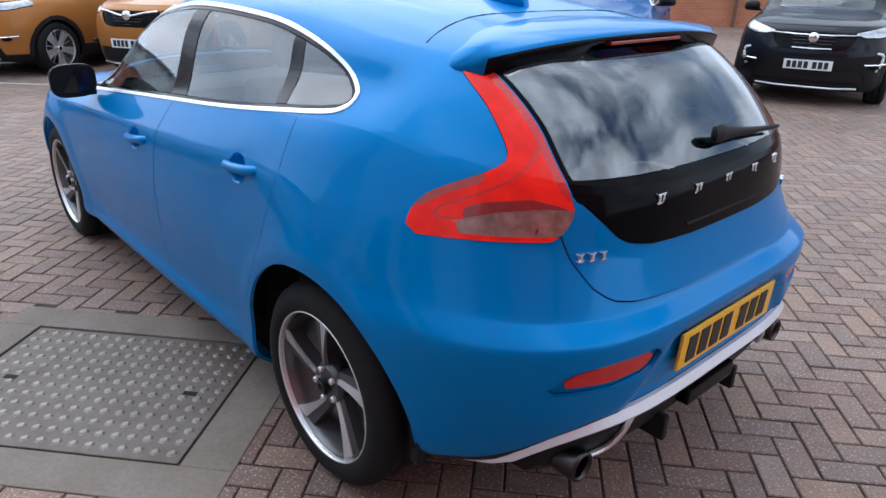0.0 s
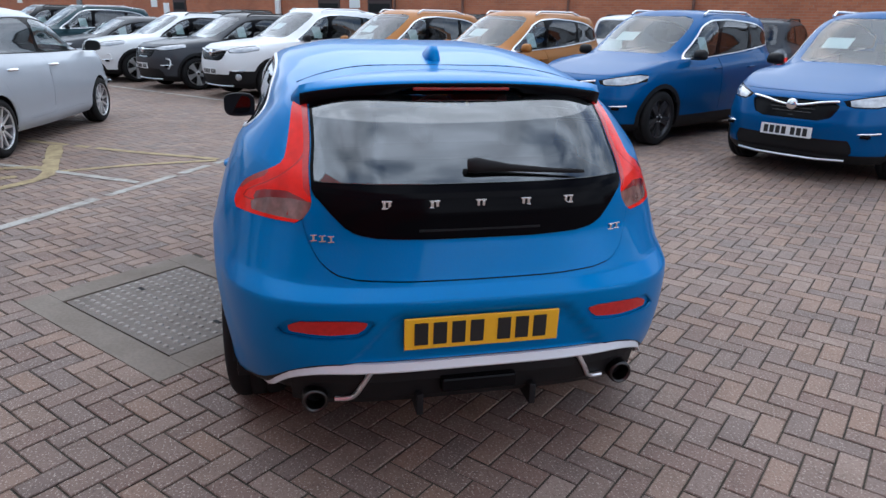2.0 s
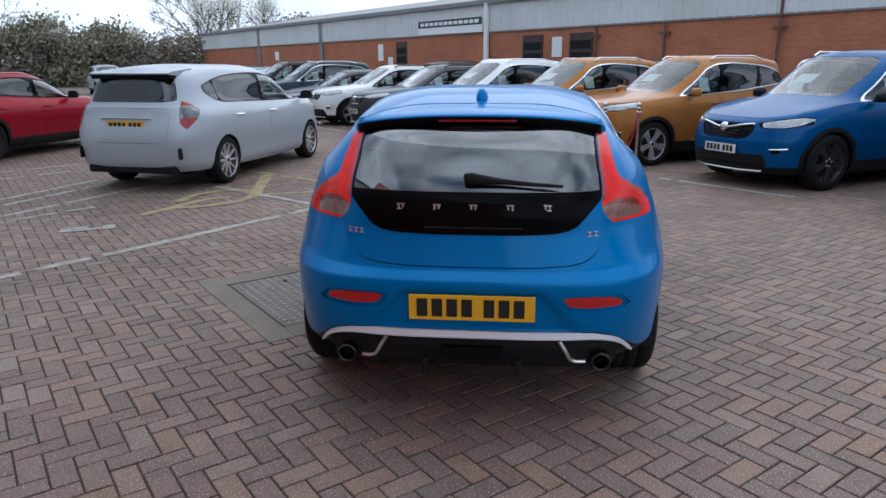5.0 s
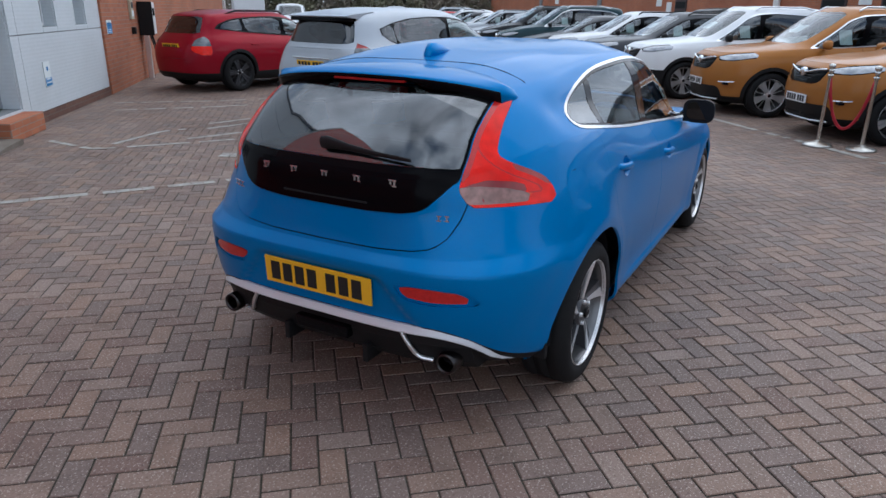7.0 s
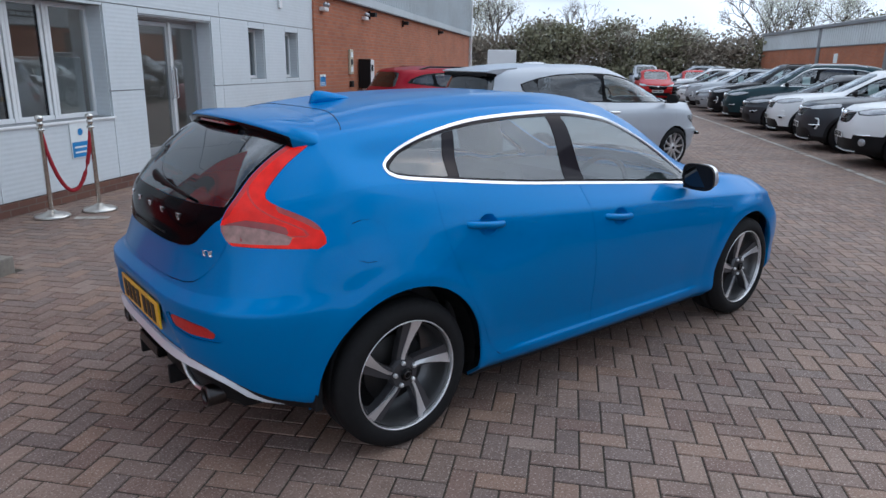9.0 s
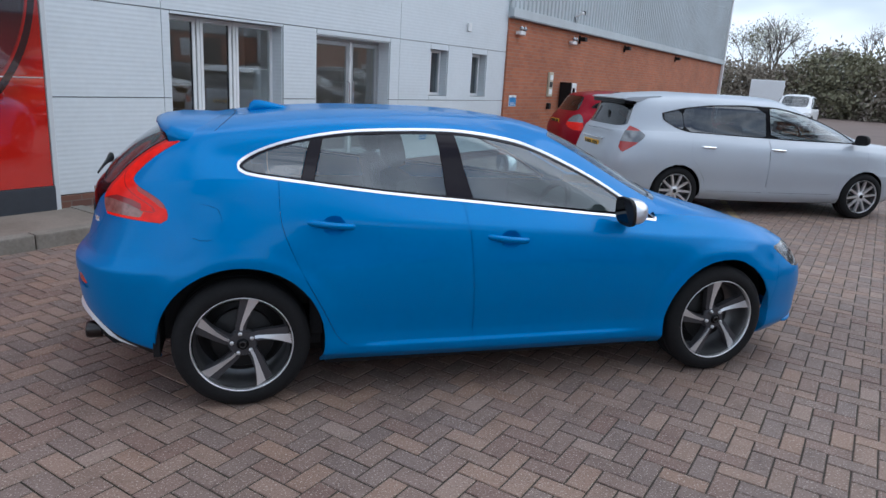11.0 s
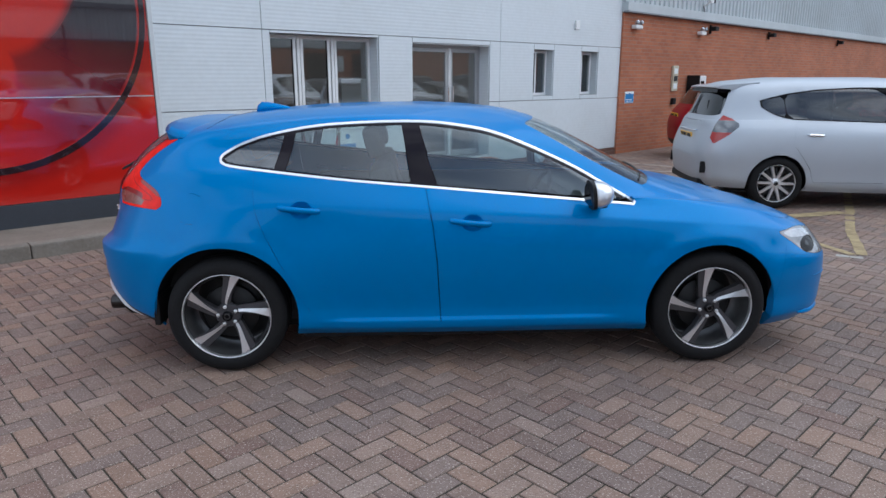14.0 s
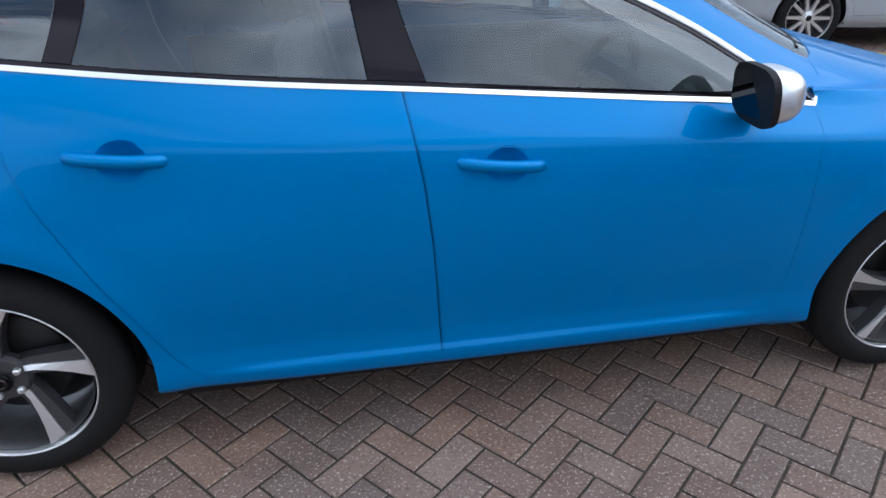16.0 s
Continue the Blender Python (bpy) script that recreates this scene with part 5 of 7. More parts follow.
        bm = lathe([(0.0, 0.018), (0.045, 0.016), (0.055, 0.008), (0.058, 0.0), (0.058, -0.03)], 24, pose(h - 0.028, 0, zz - 0.03, 0, 90, 0))
        part("round_badge", bm, CHROME, g, smooth=True)
    lo = skin.take(both(outline_distance([(-0.62, clear + 0.10), (-0.58, clear + 0.26), (0.58, clear + 0.26), (0.62, clear + 0.10)], (1, 2)), lambda p: h - 0.5 - p[:, 0]), 0.001)
    lo.moved(-0.012).build("lower_intake", BLACK_PLASTIC, car, 0.012)
    for s in (1, -1):
        if face == "slim" and cladding:
            part("daytime_lamp", tube(curve_points([(h - 0.17, s * 0.57, clear + 0.46), (h - 0.255, s * 0.73, clear + 0.455), (h - 0.27, s * 0.745, clear + 0.36), (h - 0.235, s * 0.70, clear + 0.26)], 3), 0.016, 6), PLATE_WHITE, car)
        part("fog_lamp_trim", tube([(h - 0.135, s * 0.58, clear + 0.33), (h - 0.20, s * 0.70, clear + 0.335), (h - 0.30, s * 0.79, clear + 0.345)], 0.010, 6), CHROME, car)
        if chin > 0.2:
            part("round_fog_lamp", lathe([(0.0, 0.012), (0.045, 0.010), (0.058, 0.004), (0.062, 0.0), (0.062, -0.06)], 20, pose(h - 0.205, s * 0.665, clear + 0.22, 0, 0, s * 40) @ pose(0, 0, 0, 0, 90, 0)), LAMP_PALE, car, smooth=True)
            continue
        part("fog_lamp", box((h - 0.24, s * 0.68 - 0.05, clear + 0.29), (h - 0.17, s * 0.68 + 0.05, clear + 0.325), 0.01), GLOSS_BLACK, car)
    if cladding:
        part("skid_plate", tube([(h - 0.16, -0.55, clear + 0.055), (h - 0.06, -0.3, clear + 0.05), (h - 0.045, 0, clear + 0.05), (h - 0.06, 0.3, clear + 0.05), (h - 0.16, 0.55, clear + 0.055)], 0.012, 8), SATIN, car)
    bon = skin.take(both(lambda p: nose - 0.012 - p[:, 2], lambda p: np.abs(p[:, 1]) - b * 0.80, lambda p: xc - 0.1 - p[:, 0]), 0.003)
    bon.build("bonnet", body, car, 0.012)
    # tail
    lampz = (zb - 0.30, zb + 0.02) if face != "mpv" else (zb - 0.20, zb + 0.13)
    tl = skin.take(both(outline_distance([(b * 0.60, lampz[0] + 0.10), (b * 0.62, lampz[1] - 0.04), (b * 0.80, lampz[1] + 0.06), (b * 1.1, lampz[1] + 0.10), (b * 1.1, lampz[0] + 0.06), (b * 0.85, lampz[0])] if face != "mpv" else
                                         [(b * 0.80, lampz[0] - 0.03), (b * 0.76, lampz[0] + 0.16), (b * 0.72, lampz[1] + 0.05), (b * 0.78, lampz[1] + 0.12), (b * 1.1, lampz[1] - 0.01), (b * 1.1, lampz[0] + 0.10), (b * 0.90, lampz[0] - 0.03)], (1, 2), True), lambda p: p[:, 0] + h - (0.36 if face != "mpv" else 0.22 + 0.24 * np.clip(1 - np.abs(p[:, 2] - zb + 0.01) / 0.20, 0, 1))), 0.001)
    for x in lr(tl):
        zl = lampz[0] + (0.17 if face != "mpv" else 0.24)
        bot, top = x.split(lambda p: p[:, 2] - zl)
        if face == "mpv":
            foot, bot = bot.split(lambda p: p[:, 2] - lampz[0] - 0.10)
        upper, lower = (bot, top) if face != "mpv" else (top, bot)
        o = upper.moved(0.004).build("tail_lamp", LAMP_RED if face != "mpv" else LAMP_BAND, car, 0.012, "red tail lamp")
        if o is not None:
            lower.moved(0.004).build("clear_lens", LAMP_CLEAR, o, 0.008)
            if face == "mpv":
                foot.moved(0.004).build("lower_lens", LAMP_BAND, o, 0.008)
    tg = skin.take(both(outline_distance([(-b * 0.62, 0.62), (-b * 0.66, zb + 0.02), (b * 0.66, zb + 0.02), (b * 0.62, 0.62)], (1, 2)), lambda p: p[:, 0] + h - 0.5), 0.003)
    tg.build("tailgate", body, car, 0.012)
    skin.build("body_shell", body, car, 0.012)
    if rails:
        for s in (1, -1):
            part("roof_rail", tube([(rf - 0.15, s * b * 0.64, H - 0.075), (rf - 0.25, s * b * 0.645, H - 0.022), (rr + 0.7, s * b * 0.645, H - 0.022), (rr + 0.45, s * b * 0.64, H - 0.085)], 0.016, 8), SATIN if face == "wing" else BLACK_PLASTIC, car)
    # mirrors
    for s in (1, -1):
        bm = mirror_shell(0.085, 0.100, 0.068)
        mm = part("mirror_housing", bm, body if color is AMBER else BLACK_PLASTIC, car, smooth=True)
        mm.matrix_basis = pose(xc - 0.42, s * (b + 0.030), zb + 0.065, 0, 0, s * -8)
        part("mirror_arm", box((-0.03, -0.13 if s > 0 else 0.0, -0.07), (0.03, 0.0 if s > 0 else 0.13, -0.045), 0.008), BLACK_PLASTIC, mm)
    # inside
    part("underbody", box((-h + 0.4, -b * 0.66, clear - 0.02), (h - 0.45, b * 0.66, clear + 0.12), 0.02), BLACK_PLASTIC, car)
    part("cabin_floor", box((-h + 0.5, -b * 0.76, clear + 0.1), (xc - 0.1, b * 0.76, clear + 0.3), 0.02), DARK_TRIM, car)
    part("dashboard", box((xc - 0.62, -b * 0.74, zb - 0.30), (xc - 0.05, b * 0.74, zb - 0.02), 0.06), DARK_TRIM, car)
    part("engine_block", box((xc - 0.1, -b * 0.45, clear), (h - 0.35, b * 0.45, nose - 0.2), 0.03), DARK_TRIM, car)
    seats(car, (-0.10, -0.95), zb - 0.50)
    wheel_wells(car, wb, ra + 0.005, b - 0.42, b - 0.04, arch_z)
    kind = f"w{spokes}{int(dark_wheels)}{R}"
    wm = wheel_meshes(kind, R, R * 0.71, 0.225, spokes, ALLOY_DARK if dark_wheels == 2 else ALLOY, ALLOY_DARK if dark_wheels or spokes == 10 else SATIN)
    put_wheels(car, wm, wb, b - 0.125, R, (10, 33, 51, 24))
    if plate_front:
        plate_bars(car, pose(h + 0.006, 0, clear + 0.31, 0, 0, 90), PLATE_WHITE, "white number plate")
    if rear:
        plate_bars(car, pose(-h + 0.045, 0, 0.83, 0, 0, -90) @ pose(0, 0, 0, 8, 0, 0), PLATE_YELLOW, "yellow number plate")
    if sticker:
        o = part("price_card", box((-0.002, -0.15, -0.11), (0.002, 0.15, 0.11), 0.0), PAPER, car, "white price card behind the windscreen")
        o.matrix_basis = pose(xc - 0.56, -b * 0.34, zb + 0.27, 0, -58, 0)
        o = part("price_card", box((-0.10, -0.002, -0.12), (0.10, 0.002, 0.12), 0.0), PAPER, car, "pale price card in a side window")
        o.matrix_basis = pose(0.12, b * 0.74, zb + 0.17, 24, 0, 0)
    return car


ROW = 40.0
FACING = ROW + 90


def in_row(px, py, L, heading=FACING):
    """The pose of a car whose nose stands at px, py."""
    a = radians(heading)
    return pose(px - (L / 2) * math.cos(a), py - (L / 2) * math.sin(a), 0, 0, 0, heading)


SAPPHIRE = ("sapphire blue", (0.001, 0.078, 0.240))
AMBER = ("amber orange", (0.36, 0.145, 0.036))
WHITE = ("white", (0.78, 0.79, 0.80))
GRAPHITE = ("graphite grey", (0.055, 0.058, 0.066))
INK = ("black", (0.012, 0.013, 0.016))
TEAL = ("dark teal", (0.018, 0.045, 0.055))
SILVER = ("silver", (0.40, 0.425, 0.455))
CRIMSON = ("crimson red", (0.30, 0.008, 0.020))
BIG = dict(L=4.48, W=1.86, H=1.73, wb=2.675, belt=1.08, nose=0.90, R=0.352, clear=0.19)
MID = dict(L=4.28, W=1.78, H=1.70, wb=2.555, belt=1.06, nose=0.98, R=0.345, clear=0.20)
SMALL = dict(L=4.22, W=1.77, H=1.58, wb=2.60, belt=1.00, nose=0.93, R=0.335, clear=0.18)
HATCH = dict(L=4.06, W=1.75, H=1.45, wb=2.54, belt=0.93, nose=0.80, R=0.315, clear=0.15, cladding=False, rails=False)
G = "cars in the parked row"
parked_car("suv_car", in_row(0.45, -6.95, 4.22, 108), INK, "black compact crossover with a chrome grille bar, parked on paving", face="slim", spokes=5, dark_wheels=True, group=G, **SMALL)
parked_car("suv_car", in_row(2.12, -4.46, 4.48, 118), SAPPHIRE, "deep blue family crossover with a chrome winged grille", dark_wheels=False, group=G, metal=0.35, **BIG)
parked_car("suv_car", in_row(4.46, -2.91, 4.48, 118), SAPPHIRE, "deep blue crossover with dark wheels and a silver skid strip", spokes=5, dark_wheels=2, group=G, metal=0.35, **BIG)
parked_car("suv_car", in_row(6.48, -1.22, 4.28, 120), AMBER, "amber orange compact crossover beside a rope barrier post", dark_wheels=True, group=G, **MID)
parked_car("suv_car", in_row(8.27, 0.40, 4.28, 121), AMBER, "amber orange compact crossover with bright alloy wheels", dark_wheels=False, group=G, **MID)
parked_car("suv_car", in_row(9.95, 2.05, 4.28, 123), WHITE, "white compact crossover with black lower trim", dark_wheels=False, group=G, metal=0.0, chin=0.33, **MID)
parked_car("suv_car", in_row(11.75, 3.60, 4.22, 123), GRAPHITE, "graphite grey crossover with dark wheels", face="slim", dark_wheels=True, group=G, **SMALL)
parked_car("suv_car", in_row(13.6, 5.15, 4.22, 123), WHITE, "white crossover with a black roof line and dark wheels", face="slim", dark_wheels=True, group=G, metal=0.0, **SMALL)
parked_car("hatchback_car", in_row(15.4, 6.75, 4.06, 123), GRAPHITE, "dark grey small hatchback in the parked row", face="slim", group=G, **HATCH)
parked_car("suv_car", in_row(17.2, 8.35, 4.48, 123), TEAL, "dark teal crossover with roof rails", dark_wheels=True, group=G, **BIG)
for k, (col, dims, lab) in enumerate(((INK, BIG, "black crossover far along the parked row"), (SILVER, HATCH, "silver hatchback far along the parked row"), (SILVER, SMALL, "pale silver crossover far along the row"), (WHITE, HATCH, "white hatchback far along the parked row"),
                                      (INK, HATCH, "black hatchback far along the parked row"), (WHITE, SMALL, "white crossover near the end of the row"), (GRAPHITE, HATCH, "grey hatchback near the end of the row"), (SILVER, MID, "silver car at the end of the row"))):
    parked_car("suv_car" if dims is not HATCH else "hatchback_car", in_row(19.05 + 1.85 * k, 9.95 + 1.6 * k, dims["L"], 124), col, lab, face="slim", group=G, **dims)
B = "cars of the second row"
for px, py, col, dims, lab in ((10.8, -6.6, WHITE, BIG, "white crossover of the back row, tail to tail"), (8.6, -8.4, GRAPHITE, MID, "grey crossover of the back row"), (14.6, -3.3, INK, MID, "black crossover of the back row"),
                               (18.4, 0.1, SILVER, SMALL, "silver crossover of the back row"), (22.0, 3.2, INK, BIG, "black crossover of the back row by the hall")):
    parked_car("suv_car", in_row(px + 2.9, py - 3.4, dims["L"], FACING + 180), col, lab, group=B, rear=True, face="slim", **dims)
# silver estate in the marked bay, and the red crossover beyond it
a = radians(-7.0)
estate = parked_car("estate_car", pose(5.62, 4.31, 0, 0, 0, -7.0), ("light silver", (0.47, 0.505, 0.55)), "silver people carrier with bright ten-spoke wheels", L=4.63, W=1.775, H=1.575, wb=2.78, clear=0.20, belt=1.02, nose=0.80, cowl_x=1.60, roof_f=0.32, roof_r=-2.02, tail_x=-2.20, R=0.316,
                    spokes=10, cladding=False, rails=False, face="mpv", rear=True, sticker=False, metal=0.35)
bm = bmesh.new()
add_prism(bm, [(-1.60, 1.515), (-2.03, 1.478), (-2.11, 1.458), (-2.10, 1.444), (-1.92, 1.425), (-1.60, 1.45)], -0.56, 0.56, pose(0, 0, 0, 90, 0, 0))
part("roof_spoiler", bm, paint("light silver", (0.47, 0.505, 0.55)), estate)
part("spoiler_underside", box((-2.09, -0.55, 1.390), (-1.93, 0.55, 1.438), 0.012), GLOSS_BLACK, estate)
part("bumper_skirt", box((-2.262, -0.62, 0.235), (-2.08, 0.62, 0.335), 0.03), BLACK_PLASTIC, estate)
part("tailgate_strip", box((-2.264, -0.36, 0.908), (-2.20, 0.36, 0.928), 0.006), CHROME, estate)
for s in (1, -1):
    # Black block stands in for the dark upright slot in the bumper corner.
    part("bumper_reflector", box((-2.270, s * 0.70 - 0.012, 0.42), (-2.20, s * 0.70 + 0.012, 0.56), 0.008), BLACK_PLASTIC, estate)
parked_car("suv_car", pose(7.27, 9.15, 0, 0, 0, -7.0), CRIMSON, "crimson red crossover with black wheels beside the charger", rear=True, dark_wheels=2, sticker=False, metal=0.3, face="slim", **{**BIG, "H": 1.50, "belt": 0.98})
# far end of the car park
for px, py, hd, col, dims, lab in ((27.0, 17.6, 220, ("bright red", (0.45, 0.02, 0.02)), HATCH, "red hatchback at the far end"), (30.0, 17.2, 215, ("bright red", (0.45, 0.02, 0.02)), HATCH, "red small car at the far end of the park"),
                                   (34.5, 23.5, 220, SILVER, MID, "silver car under the trees"), (25.0, 24.0, 220, WHITE, BIG, "white car under the trees")):
    parked_car("hatchback_car" if dims is HATCH else "suv_car", pose(px, py, 0, 0, 0, hd), col, lab, face="slim", sticker=False, **dims)

# ---- surfaces of the buildings ----
def ribbed(name, color, pitch, axis, strength=0.6, rough=0.45, stain=0.25):
    """Painted sheet with fine ribs along one axis."""
    m = material(name, color, rough, grain=0.06, scale=14, stain=stain, stain_scale=0.7, dirt=(0.72, 0.71, 0.68))
    nt = m.node_tree
    tc = nt.nodes.new("ShaderNodeTexCoord")
    w = nt.nodes.new("ShaderNodeTexWave")
    w.bands_direction = axis
    w.inputs["Scale"].default_value = 0.314 / pitch
    bp = nt.nodes.new("ShaderNodeBump")
    bp.inputs["Strength"].default_value, bp.inputs["Distance"].default_value = strength, 0.004
    nt.links.new(tc.outputs["Object"], w.inputs["Vector"])
    nt.links.new(w.outputs["Fac"], bp.inputs["Height"])
    nt.links.new(bp.outputs["Normal"], nt.nodes["Principled BSDF"].inputs["Normal"])
    return m


def brickwork(name, c1, c2, mortar):
    """Stretcher-bond brickwork on upright faces."""
    m = bpy.data.materials.new(name)
    m.use_nodes = True
    nt = m.node_tree
    b = nt.nodes["Principled BSDF"]
    b.inputs["Roughness"].default_value = 0.85
    tc = nt.nodes.new("ShaderNodeTexCoord")
    sep = nt.nodes.new("ShaderNodeSeparateXYZ")
    com = nt.nodes.new("ShaderNodeCombineXYZ")
    nt.links.new(tc.outputs["Object"], sep.inputs[0])
    add = nt.nodes.new("ShaderNodeMath")
    nt.links.new(sep.outputs["X"], add.inputs[0])
    nt.links.new(sep.outputs["Y"], add.inputs[1])
    nt.links.new(add.outputs[0], com.inputs["X"])
    nt.links.new(sep.outputs["Z"], com.inputs["Y"])
    bt = nt.nodes.new("ShaderNodeTexBrick")
    bt.inputs["Scale"].default_value = 1.0
    bt.inputs["Brick Width"].default_value, bt.inputs["Row Height"].default_value, bt.inputs["Mortar Size"].default_value = 0.225, 0.075, 0.006
    bt.inputs["Color1"].default_value, bt.inputs["Color2"].default_value, bt.inputs["Mortar"].default_value = (*c1, 1), (*c2, 1), (*mortar, 1)
    nt.links.new(com.outputs[0], bt.inputs["Vector"])
    n = nt.nodes.new("ShaderNodeTexNoise")
    n.inputs["Scale"].default_value, n.inputs["Detail"].default_value = 0.8, 8
    nt.links.new(tc.outputs["Object"], n.inputs["Vector"])
    r = nt.nodes.new("ShaderNodeMapRange")
    r.inputs["To Min"].default_value, r.inputs["To Max"].default_value = 0.65, 1.3
    nt.links.new(n.outputs["Fac"], r.inputs["Value"])
    hsv = nt.nodes.new("ShaderNodeHueSaturation")
    nt.links.new(r.outputs[0], hsv.inputs["Value"])
    nt.links.new(bt.outputs["Color"], hsv.inputs["Color"])
    nt.links.new(hsv.outputs["Color"], b.inputs["Base Color"])
    bp = nt.nodes.new("ShaderNodeBump")
    bp.inputs["Strength"].default_value, bp.inputs["Distance"].default_value = 0.5, 0.006
    bp.invert = True
    nt.links.new(bt.outputs["Fac"], bp.inputs["Height"])
    nt.links.new(bp.outputs["Normal"], b.inputs["Normal"])
    MATS[name] = m
    return m


BRICK = brickwork("red brickwork", (0.45, 0.155, 0.073), (0.37, 0.118, 0.058), (0.33, 0.21, 0.155))
BRICK_DARK = brickwork("brown brickwork", (0.17, 0.08, 0.055), (0.13, 0.06, 0.045), (0.16, 0.12, 0.10))
CLAD = ribbed("grey micro-rib cladding", (0.655, 0.70, 0.725), 0.050, "Z", 0.28)
CLAD_HALL = material("pale hall sheeting", (0.50, 0.545, 0.565), 0.5, grain=0.08, scale=4, stain=0.3, stain_scale=0.4)
CLAD_WHITE = material("white hall sheeting", (0.64, 0.67, 0.68), 0.5, grain=0.08, scale=4, stain=0.3, stain_scale=0.3)
UPVC = material("white window frame", (0.78, 0.79, 0.79), 0.35, grain=0.04, scale=30, stain=0.15)
ALU = material("grey aluminium frame", (0.42, 0.43, 0.44), 0.4, 0.5, grain=0.08, scale=50)
ROOM = material("dim room wall", (0.40, 0.36, 0.33), 0.9, grain=0.15, scale=3, stain=0.4, stain_scale=1.5)
CONCRETE = material("worn concrete", (0.215, 0.180, 0.148), 0.9, grain=0.25, scale=60, bump=0.3, stain=0.55, stain_scale=2.4)
KERB = material("kerb concrete", (0.21, 0.188, 0.16), 0.9, grain=0.3, scale=45, bump=0.4, stain=0.5, stain_scale=3, each=0.12)
FASCIA = material("grey fascia", (0.20, 0.21, 0.22), 0.5, grain=0.1, scale=10, stain=0.2)
SITE = pose(-0.26, 6.40, 0, 0, 0, 39.3)


def holed(x0, x1, z0, z1, holes, xcuts=(), zcuts=()):
    """Rectangles that fill a wall round its holes, split at the joints."""
    zs = sorted({z0, z1, *zcuts})
    for za, zb in zip(zs, zs[1:]):
        here = [h for h in holes if h[2] < zb and h[3] > za]
        xs = sorted({x0, x1, *xcuts, *(a for h in here for a in (h[0], h[1]))})
        for xa, xb in zip(xs, xs[1:]):
            cut = [h for h in here if h[0] < (xa + xb) / 2 < h[1]]
            if not cut:
                yield xa, xb, za, zb
            else:
                if cut[0][2] > za:
                    yield xa, xb, za, cut[0][2]
                if cut[0][3] < zb:
                    yield xa, xb, cut[0][3], zb


# ---- dealership front ----
W1, DOOR, S1, S2 = (-2.39, -0.64, 0.88, 2.13), (0.0, 1.70, 0.27, 2.09), (2.84, 3.41, 1.25, 2.06), (4.24, 4.80, 1.25, 2.06)
HOLES = (W1, DOOR, S1, S2)
bm = bmesh.new()
for xa, xb, za, zb in holed(-4.6, 5.55, 0.0, 5.2, HOLES):
    add_box(bm, (xa, 0.012, za), (xb, 0.28, zb))
front = thing("wall_south", bm, material("wall lining", (0.20, 0.21, 0.22), 0.6, grain=0.08, scale=8), "pale grey metal clad showroom wall", "wall", kind="structure", m=SITE)
ZJ = (1.17, 2.17, 3.20, 4.20)
for xa, xb, za, zb in holed(-4.6, 5.55, 0.14, 5.2, HOLES, (-2.50, 1.95), ZJ):
    o = part("panel", box((xa + 0.004, -0.012, za + 0.006), (xb - 0.004, 0.012, zb - 0.006), 0.002), CLAD, front)
for xa, xb in ((-4.6, 0.02), (1.76, 5.55)):
    part("plinth", box((xa, -0.030, 0.0), (xb, 0.012, 0.135), 0.004), BRICK_DARK, front)
part("parapet", box((-4.6, -0.06, 5.2), (5.56, 0.4, 5.32), 0.01), FASCIA, front)
thing("roof_showroom", box((-9.9, 0.3, 5.0), (5.55, 14, 5.15), 0.01), FASCIA, "flat grey showroom roof", "roof", kind="structure", m=SITE)


def casement(name, hole, mullions, frame_mat, depth=0.20, label="white framed window"):
    """A glazed opening: frame, uprights, panes and sill, set back in the wall."""
    x0, x1, z0, z1 = hole
    f = 0.05
    bm = bmesh.new()
    for lo, hi in (((x0, depth, z0), (x0 + f, depth + 0.06, z1)), ((x1 - f, depth, z0), (x1, depth + 0.06, z1)), ((x0 + f, depth, z0), (x1 - f, depth + 0.06, z0 + f)), ((x0 + f, depth, z1 - f), (x1 - f, depth + 0.06, z1))):
        add_box(bm, lo, hi, 0.006)
    w = thing(name, bm, frame_mat, label, "window", kind="structure", m=SITE)
    edges = [x0 + f]
    for c, wd in mullions:
        bars = 3 if wd > 0.1 else 1
        bw = wd / bars
        for k in range(bars):
            part("mullion", box((c - wd / 2 + bw * k + 0.006, depth - (0.012 if k == 1 else 0.002), z0 + 0.01), (c - wd / 2 + bw * (k + 1) - 0.006, depth + 0.05, z1 - 0.01), 0.008), frame_mat, w)
        part("mullion_gasket", box((c - wd / 2 + 0.004, depth + 0.012, z0 + 0.01), (c + wd / 2 - 0.004, depth + 0.046, z1 - 0.01), 0), SEAM, w)
        edges += [c - wd / 2, c + wd / 2]
    edges.append(x1 - f)
    for a, b_ in zip(edges[::2], edges[1::2]):
        p = part("pane", box((a, depth + 0.02, z0 + f), (b_, depth + 0.028, z1 - f), 0), WINDOW_GLASS, w)
        p.visible_shadow = False
    if x1 - x0 > 1.0:
        part("sill", box((x0 - 0.02, -0.035, z0 - 0.030), (x1 + 0.02, depth, z0 - 0.004), 0.006), UPVC, w)
    for a, b_ in (((x0, 0.012, z0), (x0 + 0.012, depth, z1)), ((x1 - 0.012, 0.012, z0), (x1, depth, z1))):
        part("reveal", box(a, b_, 0), CLAD, w)
    return w


casement("window_1", W1, ((-1.86, 0.17), (-1.31, 0.17)), UPVC)
casement("window_2", S1, ((3.09, 0.05),), UPVC, 0.16, "small white framed window in grey cladding")
casement("window_3", S2, ((4.49, 0.05),), UPVC, 0.16, "small white framed window in grey cladding")
